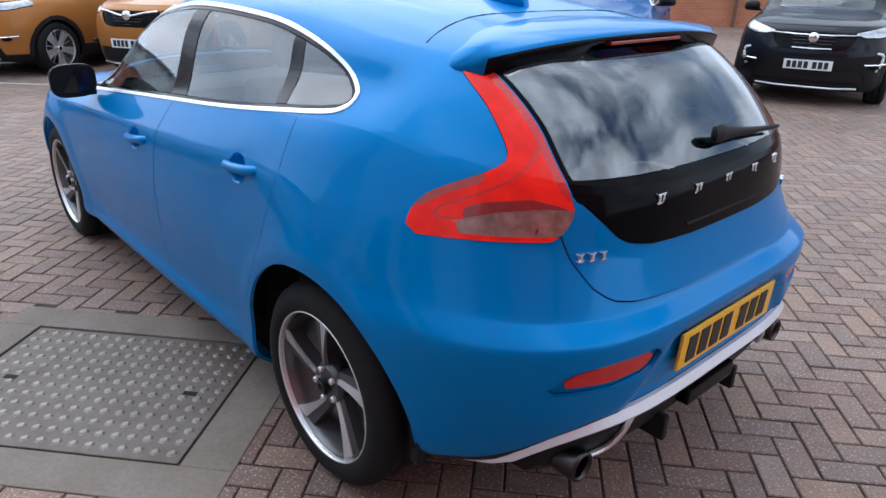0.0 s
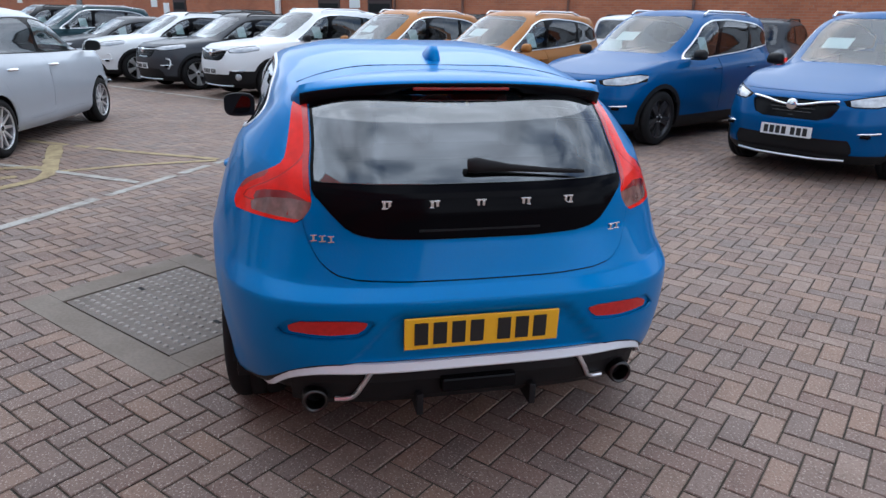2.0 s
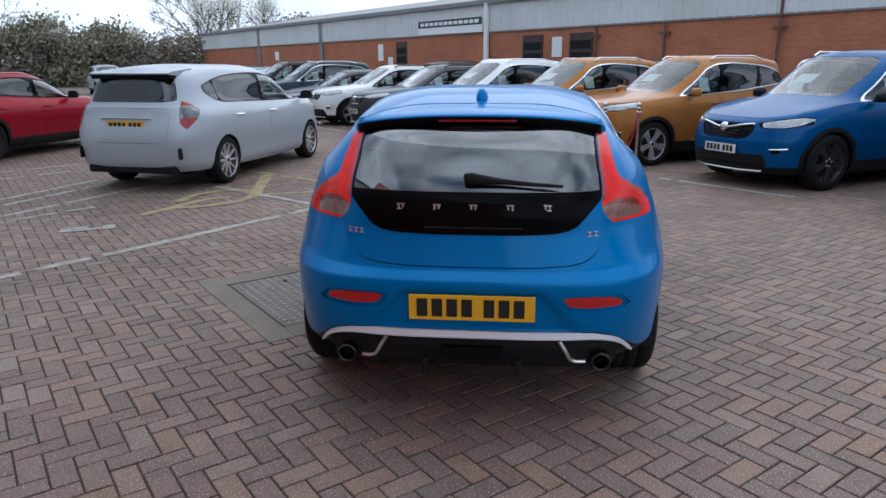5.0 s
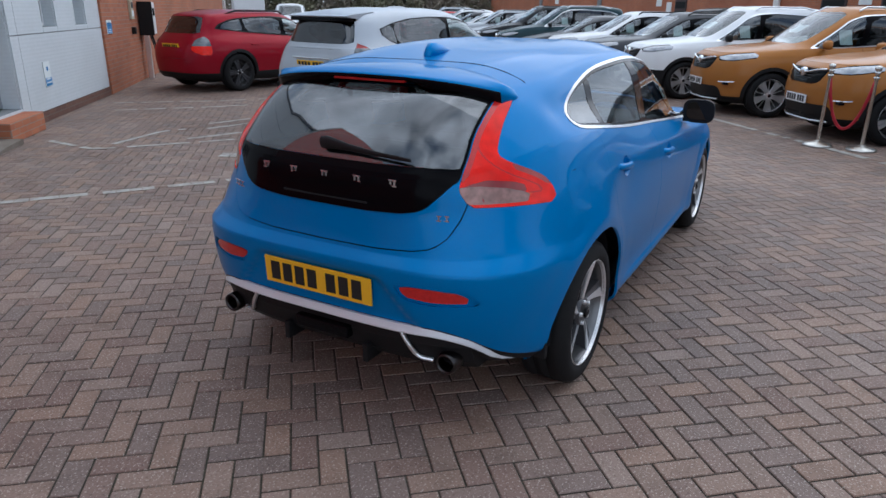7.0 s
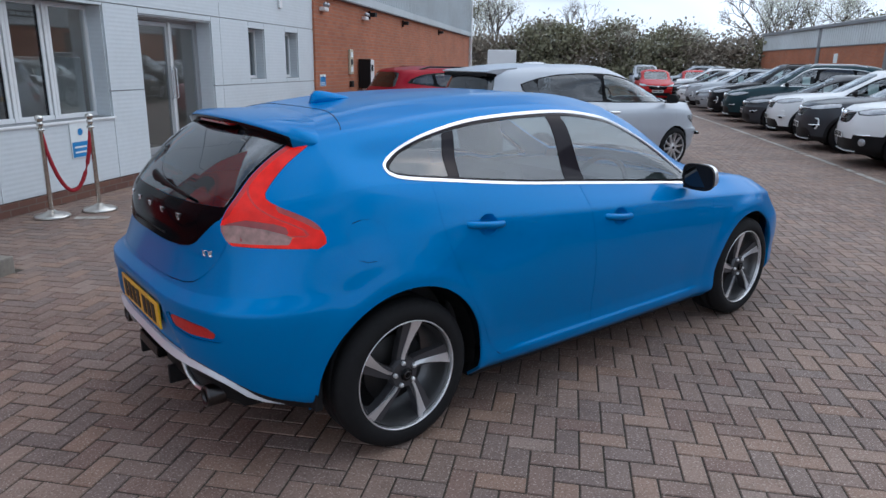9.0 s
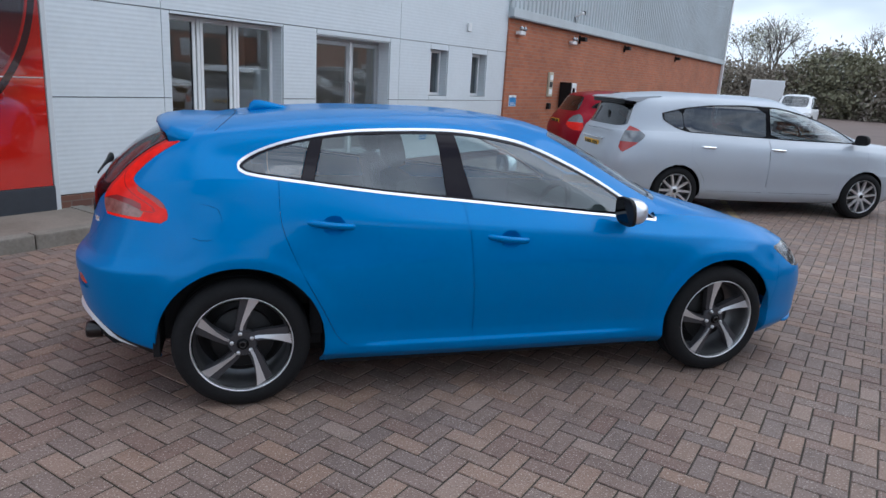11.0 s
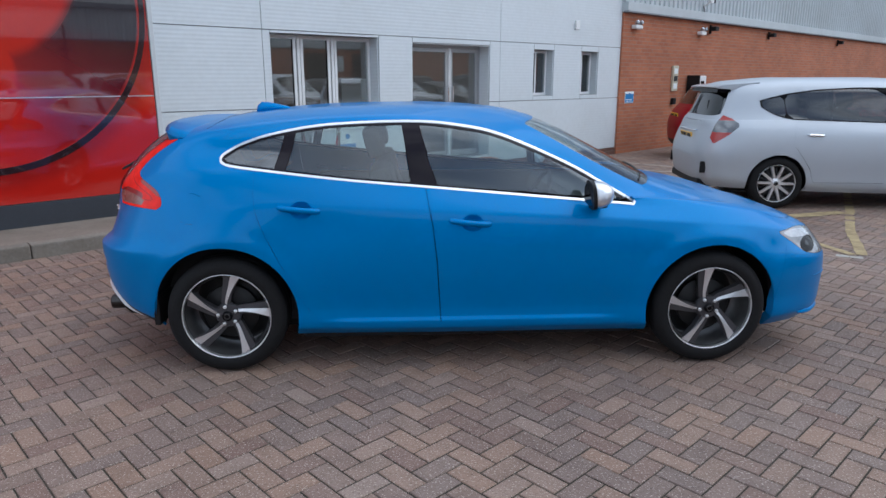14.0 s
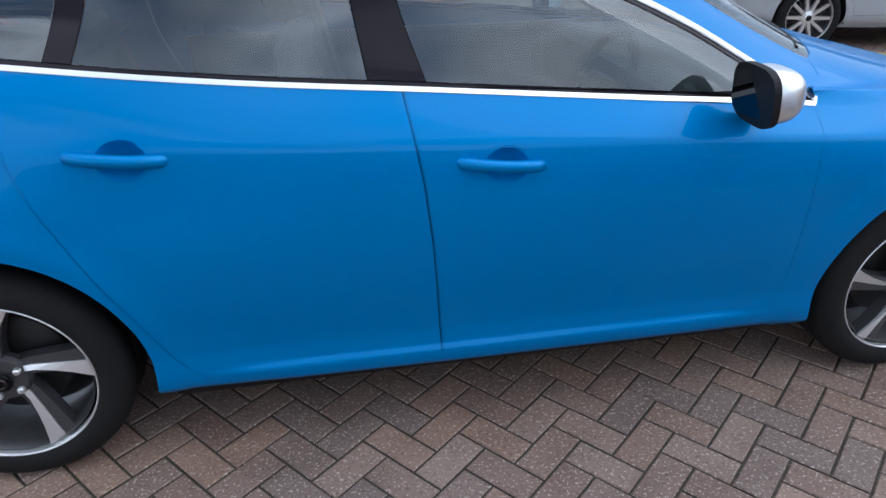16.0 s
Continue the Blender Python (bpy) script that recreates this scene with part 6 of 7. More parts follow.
# entrance doors
x0, x1, z0, z1 = DOOR
D0 = 0.225
bm = bmesh.new()
for lo, hi in (((x0, D0, z0), (x0 + 0.045, D0 + 0.055, z1)), ((x1 - 0.045, D0, z0), (x1, D0 + 0.055, z1)), ((x0 + 0.045, D0, z1 - 0.05), (x1 - 0.045, D0 + 0.055, z1)), ((x0, D0 - 0.05, z0 - 0.03), (x1, D0 + 0.055, z0))):
    add_box(bm, lo, hi, 0.006)
entry = thing("door_1", bm, ALU, "grey aluminium glazed double entrance doors, closed", "door", kind="structure", m=SITE)
for a, b_ in ((x0 + 0.05, 0.955), (1.005, x1 - 0.05)):
    lf = bmesh.new()
    for lo, hi in (((a, D0 + 0.006, z0 + 0.005), (a + 0.055, D0 + 0.048, z1 - 0.055)), ((b_ - 0.055, D0 + 0.006, z0 + 0.005), (b_, D0 + 0.048, z1 - 0.055)), ((a + 0.055, D0 + 0.006, z0 + 0.005), (b_ - 0.055, D0 + 0.048, z0 + 0.10)), ((a + 0.055, D0 + 0.006, z1 - 0.115), (b_ - 0.055, D0 + 0.048, z1 - 0.055))):
        add_box(lf, lo, hi, 0.006)
    leaf = part("door_leaf", lf, ALU, entry)
    p = part("pane", box((a + 0.055, D0 + 0.022, z0 + 0.10), (b_ - 0.055, D0 + 0.030, z1 - 0.115)), WINDOW_GLASS, leaf)
    p.visible_shadow = False
    hx = b_ - 0.028 if a < 0.3 else a + 0.028
    part("pull_handle", tube([(hx, D0 + 0.003, 1.0), (hx, D0 - 0.04, 1.02), (hx, D0 - 0.04, 1.42), (hx, D0 + 0.003, 1.44)], 0.012, 8), CHROME, leaf)
for xa, xb in ((0.957, 0.978), (0.982, 1.003)):
    part("meeting_post", box((xa, D0 - 0.012, z0 + 0.004), (xb, D0 + 0.05, z1 - 0.052), 0.004), UPVC, entry)
for lo, hi in (((x0, 0.012, z0), (x0 + 0.012, D0, z1)), ((x1 - 0.012, 0.012, z0), (x1, D0, z1)), ((x0 + 0.012, 0.012, z1 - 0.012), (x1 - 0.012, D0, z1))):
    part("reveal", box(lo, hi, 0), CLAD, entry)
thing("door_step", box((0.68, -0.24, 0.0), (1.72, 0.30, 0.235), 0.01), BRICK, "red brick door step", "step", kind="structure", m=SITE)
bm = bmesh.new()
add_prism(bm, [(-0.30, 0.0), (0.68, 0.0), (0.68, 0.06), (0.25, 0.045)], -0.30, 0.10, pose(0, 0, 0, 90, 0, 0))
thing("ramp", bm, CONCRETE, "worn concrete ramp up to the doors", "ramp", kind="structure", m=SITE @ pose(0, -0.25, 0))
# rooms behind the glass
bm = bmesh.new()
for lo, hi in (((-4.5, 4.0, 0), (5.5, 4.1, 3)), ((-4.5, 0.3, 2.9), (5.5, 4.0, 3.0)), ((-4.5, 0.3, 0.1), (5.5, 4.0, 0.2)), ((-4.55, 0.3, 0), (-4.45, 4.1, 3)), ((5.4, 0.3, 0), (5.5, 4.1, 3)), ((2.0, 0.3, 0), (2.1, 4.0, 3))):
    add_box(bm, lo, hi)
thing("wall_inner", bm, ROOM, "dim brown office walls seen through glass", "wall", kind="structure", m=SITE)
thing("reception_desk", box((-2.2, 2.0, 0.2), (-0.4, 2.6, 1.25), 0.02), material("desk wood", (0.22, 0.13, 0.07), 0.5, grain=0.3, scale=12), "brown wooden reception desk behind the window", "desk", m=SITE)
thing("filing_cabinet", box((0.10, 1.5, 0.2), (0.75, 2.1, 1.55), 0.015), UPVC, "pale filing cabinet inside the glazed doors", "cabinet", m=SITE)
for lx in (-2.2, 0.2):
    thing("office_lamp", box((lx, 1.7, 2.82), (lx + 1.3, 1.95, 2.88), 0.01), material("lamp panel", (0.9, 0.92, 0.95), 0.5, emit=6.0), "lit ceiling batten lamp inside the office", "lamp", group="office ceiling lamps", m=SITE)
# signs, alarm box
BLUE_SIGN = material("blue sign", (0.02, 0.22, 0.52), 0.4, grain=0.05, scale=30)


def notice(name, x, z, w, h, y, blue_part, label, base=SITE):
    s = thing(name, box((x - w / 2, y - 0.006, z - h / 2), (x + w / 2, y + 0.004, z + h / 2), 0.003), PAPER, label, "sign", m=base)
    part("blue_field", box((x - w / 2 + 0.012, y - 0.009, z - h / 2 + 0.012), (x + w / 2 - 0.012, y - 0.006, z - h / 2 + blue_part * h), 0), BLUE_SIGN, s)
    for k in range(2):
        part("text_bar", box((x - w * 0.36, y - 0.011, z - h * 0.36 + k * h * 0.14), (x + w * (0.36 - 0.1 * k), y - 0.009, z - h * 0.31 + k * h * 0.14), 0), PAPER, s)
    part("symbol", lathe([(0.0, 0.0), (w * 0.13, 0.0), (w * 0.13, 0.002)], 16, pose(x, y - 0.009, z + h * 0.22, 90, 0, 0)), BLUE_SIGN, s)
    return s


notice("wall_sign", -1.25, 0.66, 0.30, 0.40, -0.020, 0.45, "white and blue notice on the cladding")
notice("wall_sign", 2.69, 0.62, 0.24, 0.34, -0.020, 0.35, "small white and blue notice beside the doors")
thing("alarm_box", box((3.98, -0.06, 2.46), (4.09, -0.012, 2.62), 0.01), UPVC, "small white box fixed on the cladding", "box", m=SITE)

# ---- red display wall and its raised kerb ----
MURAL_Y = -0.60
hoard = thing("display_wall", box((-9.94, MURAL_Y + 0.02, 0.16), (-4.13, 0.5, 5.4), 0.01), FASCIA, "large glossy red picture wall on a slate plinth", "display wall", kind="structure", m=SITE)
def printed_red():
    """Glossy red print with a soft dark sweep inside a large ring."""
    m = material("glossy red print", (0.52, 0.016, 0.010), 0.06, coat=1.0, coat_rough=0.02, grain=0.06, scale=3, stain=0.15, stain_scale=0.9, spec=0.6)
    nt = m.node_tree
    b = nt.nodes["Principled BSDF"]
    b.inputs["Coat IOR"].default_value = 1.8
    base = b.inputs["Base Color"].links[0].from_socket

    def math_node(op, *args):
        n = nt.nodes.new("ShaderNodeMath")
        n.operation = op
        for i, a in enumerate(args):
            if isinstance(a, (int, float)):
                n.inputs[i].default_value = a
            else:
                nt.links.new(a, n.inputs[i])
        return n.outputs[0]

    def soft(value, lo, hi):
        n = nt.nodes.new("ShaderNodeMapRange")
        n.interpolation_type = "SMOOTHSTEP"
        n.inputs["From Min"].default_value, n.inputs["From Max"].default_value = lo, hi
        nt.links.new(value, n.inputs["Value"])
        return n.outputs["Result"]

    tc = nt.nodes.new("ShaderNodeTexCoord")
    sep = nt.nodes.new("ShaderNodeSeparateXYZ")
    nt.links.new(tc.outputs["Object"], sep.inputs[0])
    x, z = math_node("ADD", sep.outputs["X"], 5.75), math_node("SUBTRACT", sep.outputs["Z"], 2.25)
    r = math_node("SQRT", math_node("ADD", math_node("MULTIPLY", x, x), math_node("MULTIPLY", z, z)))
    ang = math_node("MULTIPLY_ADD", math_node("ARCTAN2", z, x), 1 / math.pi, 0.5)
    wob = nt.nodes.new("ShaderNodeTexNoise")
    wob.inputs["Scale"].default_value, wob.inputs["Detail"].default_value = 1.3, 2
    nt.links.new(tc.outputs["Object"], wob.inputs["Vector"])
    rr_ = math_node("MULTIPLY_ADD", wob.outputs["Fac"], 0.35, math_node("SUBTRACT", r, 0.175))
    bound = nt.nodes.new("ShaderNodeValToRGB")
    bound.color_ramp.elements[0].position, bound.color_ramp.elements[1].position = 0.05, 0.80
    bound.color_ramp.elements[0].color, bound.color_ramp.elements[1].color = (0.67, 0.67, 0.67, 1), (0.55, 0.55, 0.55, 1)
    for pos, val in ((0.12, 0.43), (0.19, 0.27), (0.33, 0.31), (0.50, 0.42), (0.60, 0.50)):
        bound.color_ramp.elements.new(pos).color = (val, val, val, 1)
    nt.links.new(ang, bound.inputs["Fac"])
    inner = math_node("SUBTRACT", math_node("MULTIPLY_ADD", wob.outputs["Fac"], 0.10, math_node("SUBTRACT", r, 0.05)), math_node("MULTIPLY", bound.outputs["Color"], 2.0))
    sweep = math_node("MULTIPLY", soft(inner, -0.04, 0.10), math_node("SUBTRACT", 1.0, soft(r, 1.50, 1.55)))
    ramp = nt.nodes.new("ShaderNodeValToRGB")
    cr = ramp.color_ramp
    cr.elements[0].position, cr.elements[0].color = 0.06, (0.45, 0.012, 0.012, 1)
    cr.elements[1].position, cr.elements[1].color = 0.90, (0.04, 0.038, 0.038, 1)
    for pos, col in ((0.20, (0.22, 0.010, 0.016)), (0.34, (0.10, 0.009, 0.018)), (0.44, (0.020, 0.012, 0.017)), (0.58, (0.026, 0.022, 0.026)), (0.72, (0.035, 0.034, 0.034))):
        cr.elements.new(pos).color = (*col, 1)
    nt.links.new(ang, ramp.inputs["Fac"])
    weight = math_node("MULTIPLY", sweep, math_node("MULTIPLY", soft(ang, 0.02, 0.18), math_node("SUBTRACT", 1.0, soft(ang, 0.90, 1.0))))
    mix = nt.nodes.new("ShaderNodeMix")
    mix.data_type = "RGBA"
    nt.links.new(weight, mix.inputs["Factor"])
    nt.links.new(base, mix.inputs["A"])
    nt.links.new(ramp.outputs["Color"], mix.inputs["B"])
    # second dark patch low inside the ring, and a dull halo outside it
    low = math_node("MULTIPLY", math_node("MULTIPLY", soft(rr_, 1.25, 1.42), math_node("SUBTRACT", 1.0, soft(r, 1.50, 1.55))), math_node("SUBTRACT", 1.0, soft(ang, -0.10, -0.02)))
    halo = math_node("MULTIPLY", math_node("MULTIPLY", soft(r, 1.53, 1.60), math_node("SUBTRACT", 1.0, soft(r, 1.62, 1.82))), 0.45)
    mix2 = nt.nodes.new("ShaderNodeMix")
    mix2.data_type = "RGBA"
    nt.links.new(math_node("MAXIMUM", low, halo), mix2.inputs["Factor"])
    nt.links.new(mix.outputs["Result"], mix2.inputs["A"])
    mix2.inputs["B"].default_value = (0.10, 0.008, 0.014, 1)
    nt.links.new(mix2.outputs["Result"], b.inputs["Base Color"])
    return m


RED_GLOSS = printed_red()
SMOKE = material("smoke print", (0.028, 0.014, 0.018), 0.06, coat=1.0, grain=0.15, scale=2, spec=0.6)
for k in range(2):
    x1_ = -4.13 - 2.9 * k
    for za, zb in ((0.362, 1.375), (1.38, 2.375), (2.38, 5.35)):
        part("print_panel", box((x1_ - 2.895, MURAL_Y - 0.004, za), (x1_ - 0.004, MURAL_Y + 0.02, zb), 0.002), RED_GLOSS, hoard)
part("plinth", box((-9.94, MURAL_Y - 0.02, 0.12), (-4.12, MURAL_Y + 0.03, 0.358), 0.004), material("slate plinth", (0.035, 0.04, 0.05), 0.5, grain=0.15, scale=30, stain=0.3), hoard)
part("end_post", box((-4.128, MURAL_Y - 0.02, 0.12), (-4.08, 0.02, 5.4), 0.006), material("pale post", (0.55, 0.57, 0.58), 0.4, grain=0.05, scale=20), hoard)


def arc_sheet(cx, cz, r0, r1, a0, a1, n=40, wobble=0.0):
    """A flat ring piece in the wall's plane."""
    bm = bmesh.new()
    rows_ = []
    for k in range(n + 1):
        a = radians(a0 + (a1 - a0) * k / n)
        f = math.sin(math.pi * k / n) ** 0.4 if wobble else 1.0
        rm, hw = (r0 + r1) / 2, (r1 - r0) / 2 * f
        rows_.append([bm.verts.new((cx + r * math.cos(a), y, cz + r * math.sin(a))) for r, y in ((rm - hw, 0), (rm + hw, 0), (rm + hw, 0.003), (rm - hw, 0.003))])
    for p, q in zip(rows_, rows_[1:]):
        for i in range(4):
            bm.faces.new((p[i], p[(i + 1) % 4], q[(i + 1) % 4], q[i]))
    return bm


o = part("print_ring", arc_sheet(-5.75, 2.25, 1.535, 1.60, -185, 50, 60, 1.0), SMOKE, hoard)
o.matrix_basis = pose(0, MURAL_Y - 0.010, 0)
part("print_line", box((-9.93, MURAL_Y - 0.008, 1.374), (-4.14, MURAL_Y - 0.003, 1.384), 0), SATIN, hoard)
thing("pavement", box((-16.0, -1.36, -0.05), (-3.98, MURAL_Y + 0.02, 0.125), 0.006), CONCRETE, "raised concrete strip before the red wall", "pavement", kind="structure", m=SITE)
kerb = thing("kerb", box((-16.0, -1.385, -0.05), (-3.96, -1.37, 0.10), 0.002), KERB, "row of worn concrete kerb stones", "kerb", kind="structure", m=SITE)
for k in range(13):
    xb = -3.83 - 0.918 * k
    o = part("kerb_stone", box((xb - 0.910, -1.50, -0.05), (xb, -1.36, 0.128), 0.014), KERB, kerb)
for k in range(2):
    o = part("kerb_stone", box((-3.965, -1.355 + 0.42 * k, -0.05), (-3.83, -0.95 + 0.42 * k, 0.126), 0.014), KERB, kerb)

# ---- brick hall beside the showroom ----
HALL = pose(4.05, 9.86, 0, 0, 0, 41.0)
hall = thing("wall_hall", box((0.02, 0.0, 0.0), (21.5, 0.30, 2.87), 0.0), BRICK, "long red brick hall with grey sheeting above", "hall", kind="structure", m=HALL)


def sheeting(x0, x1, z0, z1, pitch=0.20, depth=0.035, y=0.0):
    """Upright trapezoid-ribbed sheet."""
    n = int((x1 - x0) / pitch)
    v, f = [], []
    for k in range(n + 1):
        x = x0 + k * pitch
        for dx, dy in ((0, 0), (0.55 * pitch, 0), (0.65 * pitch, -depth), (0.9 * pitch, -depth)):
            v += [(min(x + dx, x1), y + dy, z0), (min(x + dx, x1), y + dy, z1)]
    for k in range(len(v) // 2 - 1):
        f.append((2 * k, 2 * k + 2, 2 * k + 3, 2 * k + 1))
    me = bpy.data.meshes.new("sheet")
    me.from_pydata(v, [], f)
    bm = bmesh.new()
    bm.from_mesh(me)
    bpy.data.meshes.remove(me)
    return bm


part("sheeting", sheeting(0.0, 21.5, 2.90, 6.2, y=-0.03), CLAD_HALL, hall)
part("sheeting_back", box((0.0, 0.0, 2.87), (21.5, 0.2, 6.2)), CLAD_HALL, hall)
part("flashing", box((0.0, -0.10, 2.885), (21.52, 0.01, 3.06), 0.004), CLAD_HALL, hall, "plain pale flashing strip")
part("drip_edge", box((0.0, -0.115, 2.855), (21.52, 0.01, 2.885), 0.004), FASCIA, hall)
watcher = thing("security_camera", tube([(3.30, -0.07, 3.20), (3.30, -0.20, 3.25)], 0.02, 8), UPVC, "white security camera on the ribbed sheeting", "camera", m=HALL)
part("camera_body", box((3.24, -0.27, 3.25), (3.40, -0.19, 3.32), 0.02), UPVC, watcher)
part("camera_lens", box((3.395, -0.275, 3.255), (3.47, -0.185, 3.345), 0.015), BLACK_PLASTIC, watcher)
part("camera_cable", tube([(3.28, -0.07, 3.20), (3.28, -0.11, 3.06)], 0.010, 6), BLACK_PLASTIC, watcher)
for x in (0.45, 3.35):
    flood = thing("emergency_lamp", box((x - 0.13, -0.12, 2.55), (x + 0.13, -0.0, 2.63), 0.02), UPVC, "white twin emergency lamp on the brick wall", "lamp", group="emergency lamps", m=HALL)
    for k in (-1, 1):
        part("lamp_head", lathe([(0.0, 0.03), (0.042, 0.025), (0.050, 0.0), (0.036, -0.05), (0.0, -0.06)], 16, pose(x + k * 0.08, -0.12, 2.68, 70, 0, 0)), LAMP_PALE, flood, smooth=True)
part("hall_end", box((21.5, 0.0, 0.0), (21.8, 18.0, 6.2)), CLAD_HALL, hall)
part("corner_pipe", tube([(21.45, -0.09, 0.0), (21.45, -0.09, 6.0)], 0.06, 10), UPVC, hall)
part("hall_roof", box((-0.2, -0.1, 6.2), (21.9, 18, 6.35), 0.01), FASCIA, hall)
for x in (3.85, 7.4, 13.2):
    lamp = thing("wall_lamp", box((x - 0.09, -0.20, 2.66), (x + 0.09, -0.04, 2.76), 0.015), BLACK_PLASTIC, "small dark floodlight on the brick wall", "lamp", group="hall floodlights", m=HALL)
    part("bracket", box((x - 0.015, -0.05, 2.60), (x + 0.015, 0.0, 2.80), 0.004), BLACK_PLASTIC, lamp)
notice("wall_sign", 0.40, 1.17, 0.34, 0.24, -0.006, 0.8, "blue notice on the brick wall", HALL)
board = thing("notice_board", box((2.15, -0.05, 1.28), (2.39, 0.0, 1.84), 0.008), material("cream board", (0.52, 0.48, 0.36), 0.6, grain=0.1, scale=20), "narrow cream notice board on the brick wall", "notice board", m=HALL)
for k in range(3):
    part("notice_paper", box((2.19, -0.056, 1.33 + 0.165 * k), (2.35, -0.05, 1.45 + 0.165 * k), 0.0), PLATE_INK if k == 1 else PAPER, board)
part("key_box", box((2.20, -0.08, 0.98), (2.32, 0.0, 1.12), 0.008), BLACK_PLASTIC, board)
charger = thing("car_charger", box((2.95, -0.30, 0.95), (3.30, -0.02, 1.62), 0.03), UPVC, "white and black wall charger with a hanging cable", "charger", m=HALL)
part("black_face", box((2.90, -0.31, 0.93), (2.955, -0.01, 1.63), 0.01), BLACK_PLASTIC, charger)
part("charger_front", box((3.02, -0.315, 1.34), (3.16, -0.30, 1.50), 0.01), GLOSS_BLACK, charger)
part("cable", tube(curve_points([(3.0, -0.2, 0.95), (2.9, -0.28, 0.70), (3.05, -0.3, 0.45), (3.25, -0.26, 0.6), (3.2, -0.2, 0.95)], 6), 0.018, 8), BLACK_PLASTIC, charger)
part("post", box((3.03, -0.16, 0.0), (3.13, -0.06, 0.95), 0.01), SATIN, charger)

# ---- far hall behind the rows ----
FAR = pose(33.5, 6.0, 0, 0, 0, 43.0) @ Matrix.Diagonal((1, -1, 1, 1))
far = thing("wall_far_hall", box((-75, 0, 0), (31.0, 0.3, 3.05), 0.0), BRICK, "long low brick hall with white sheeting", "hall", kind="structure", m=FAR)
part("sheeting", sheeting(-75, 31.0, 3.05, 4.28, 0.33, 0.04, -0.03), CLAD_WHITE, far)
part("sheeting_back", box((-75, 0, 3.05), (31, 0.2, 4.28)), CLAD_WHITE, far)
part("gutter", box((-75, -0.22, 4.26), (31.1, 0.1, 4.46), 0.01), FASCIA, far)
part("flashing", box((-75, -0.07, 3.02), (31.0, 0.0, 3.08), 0.004), FASCIA, far)
part("hall_end", box((31.0, 0.0, 0.0), (31.2, 20, 4.3)), BRICK, far)
bm = bmesh.new()
add_prism(bm, [(-0.1, 4.40), (10, 6.2), (20, 4.40)], -75, 31.2, pose(0, 0, 0, 90, 0, 90))
part("hall_roof", bm, FASCIA, far)
for x in (8.6, 18.5):
    part("pilaster", box((x - 0.22, -0.10, 0.0), (x + 0.22, 0.0, 4.26), 0.01), FASCIA, far)
for x in (-7.6, -40.0):
    part("downpipe", tube([(x, -0.14, 0.0), (x, -0.14, 4.3)], 0.13, 10), UPVC, far)
for x, top in ((-14.0, 3.0), (-17.1, 3.0), (-21.2, 4.7), (-25.2, 3.6), (-36.0, 3.6), (-48.0, 3.6)):
    part("thin_pipe", tube([(x, -0.10, 0.0), (x, -0.10, top)], 0.045, 8), BRICK_DARK, far)
    part("pipe_bracket", box((x - 0.22, -0.12, 2.62), (x + 0.22, -0.04, 2.70), 0.01), BRICK_DARK, far)
for x, w in ((-0.5, 1.0), (-10.5, 1.2), (-13.2, 1.2)):
    d = thing("door_2" if x > -5 else "door_3", box((x - w / 2, -0.05, 0), (x + w / 2, 0.05, 2.82), 0.01), material("dark shutter", (0.05, 0.03, 0.03), 0.6, grain=0.2, scale=8), "dark closed door in the far brick hall", "door", kind="structure", m=FAR)
    for k in range(5):
        part("slat", box((x - w / 2 + 0.08, -0.065, 0.4 + 0.45 * k), (x + w / 2 - 0.08, -0.05, 0.72 + 0.45 * k), 0.004), SEAM, d)
sign = thing("hall_sign", box((-7.3, -0.14, 3.08), (-2.25, -0.09, 3.76), 0.01), PAPER, "long white sign with dark lettering on the far hall", "sign", m=FAR)
part("dark_field", box((-7.28, -0.15, 3.42), (-2.27, -0.14, 3.75), 0), PLATE_INK, sign)
for k in range(12):
    part("text_bar", box((-7.05 + 0.39 * k, -0.155, 3.50), (-6.75 + 0.39 * k, -0.15, 3.66), 0), PAPER, sign)
for x, z, w, h in ((1.6, 2.3, 0.5, 0.9), (0.6, 1.75, 0.45, 0.6), (15.5, 2.3, 0.6, 0.6), (-11.9, 2.3, 0.55, 0.8)):
    thing("hall_notice", box((x - w / 2, -0.03, z - h / 2), (x + w / 2, 0.0, z + h / 2), 0.005), PAPER, "pale notice fixed on the far brick wall", "sign", m=FAR)

# ---- rope barriers ----
STEEL = material("polished post steel", (0.62, 0.60, 0.56), 0.22, 1.0, grain=0.12, scale=40)
ROPE = material("red rope velvet", (0.32, 0.012, 0.022), 0.9, grain=0.3, scale=90, bump=0.3)
BASE_STONE = material("chrome base", (0.60, 0.58, 0.54), 0.3, 0.9, grain=0.2, scale=25)


def rope_post(x, y):
    post = thing("barrier_post", lathe([(0.0, 0.0), (0.165, 0.0), (0.170, 0.012), (0.155, 0.030), (0.06, 0.052), (0.028, 0.075), (0.0, 0.075)], 36), BASE_STONE, "polished steel rope barrier post on a round base", "post", group="rope barrier posts", m=pose(x, y, 0), smooth=True)
    part("pole", lathe([(0.022, 0.06), (0.022, 0.90), (0.030, 0.905), (0.030, 0.935), (0.018, 0.945)], 20), STEEL, post, smooth=True)
    part("finial", lathe([(0.018, 0.94), (0.034, 0.955), (0.040, 0.975), (0.034, 0.998), (0.0, 1.008)], 20), STEEL, post, smooth=True)
    part("rope_ring", lathe([(0.024, 0.85), (0.036, 0.855), (0.036, 0.875), (0.024, 0.88)], 20), STEEL, post, smooth=True)
    return post


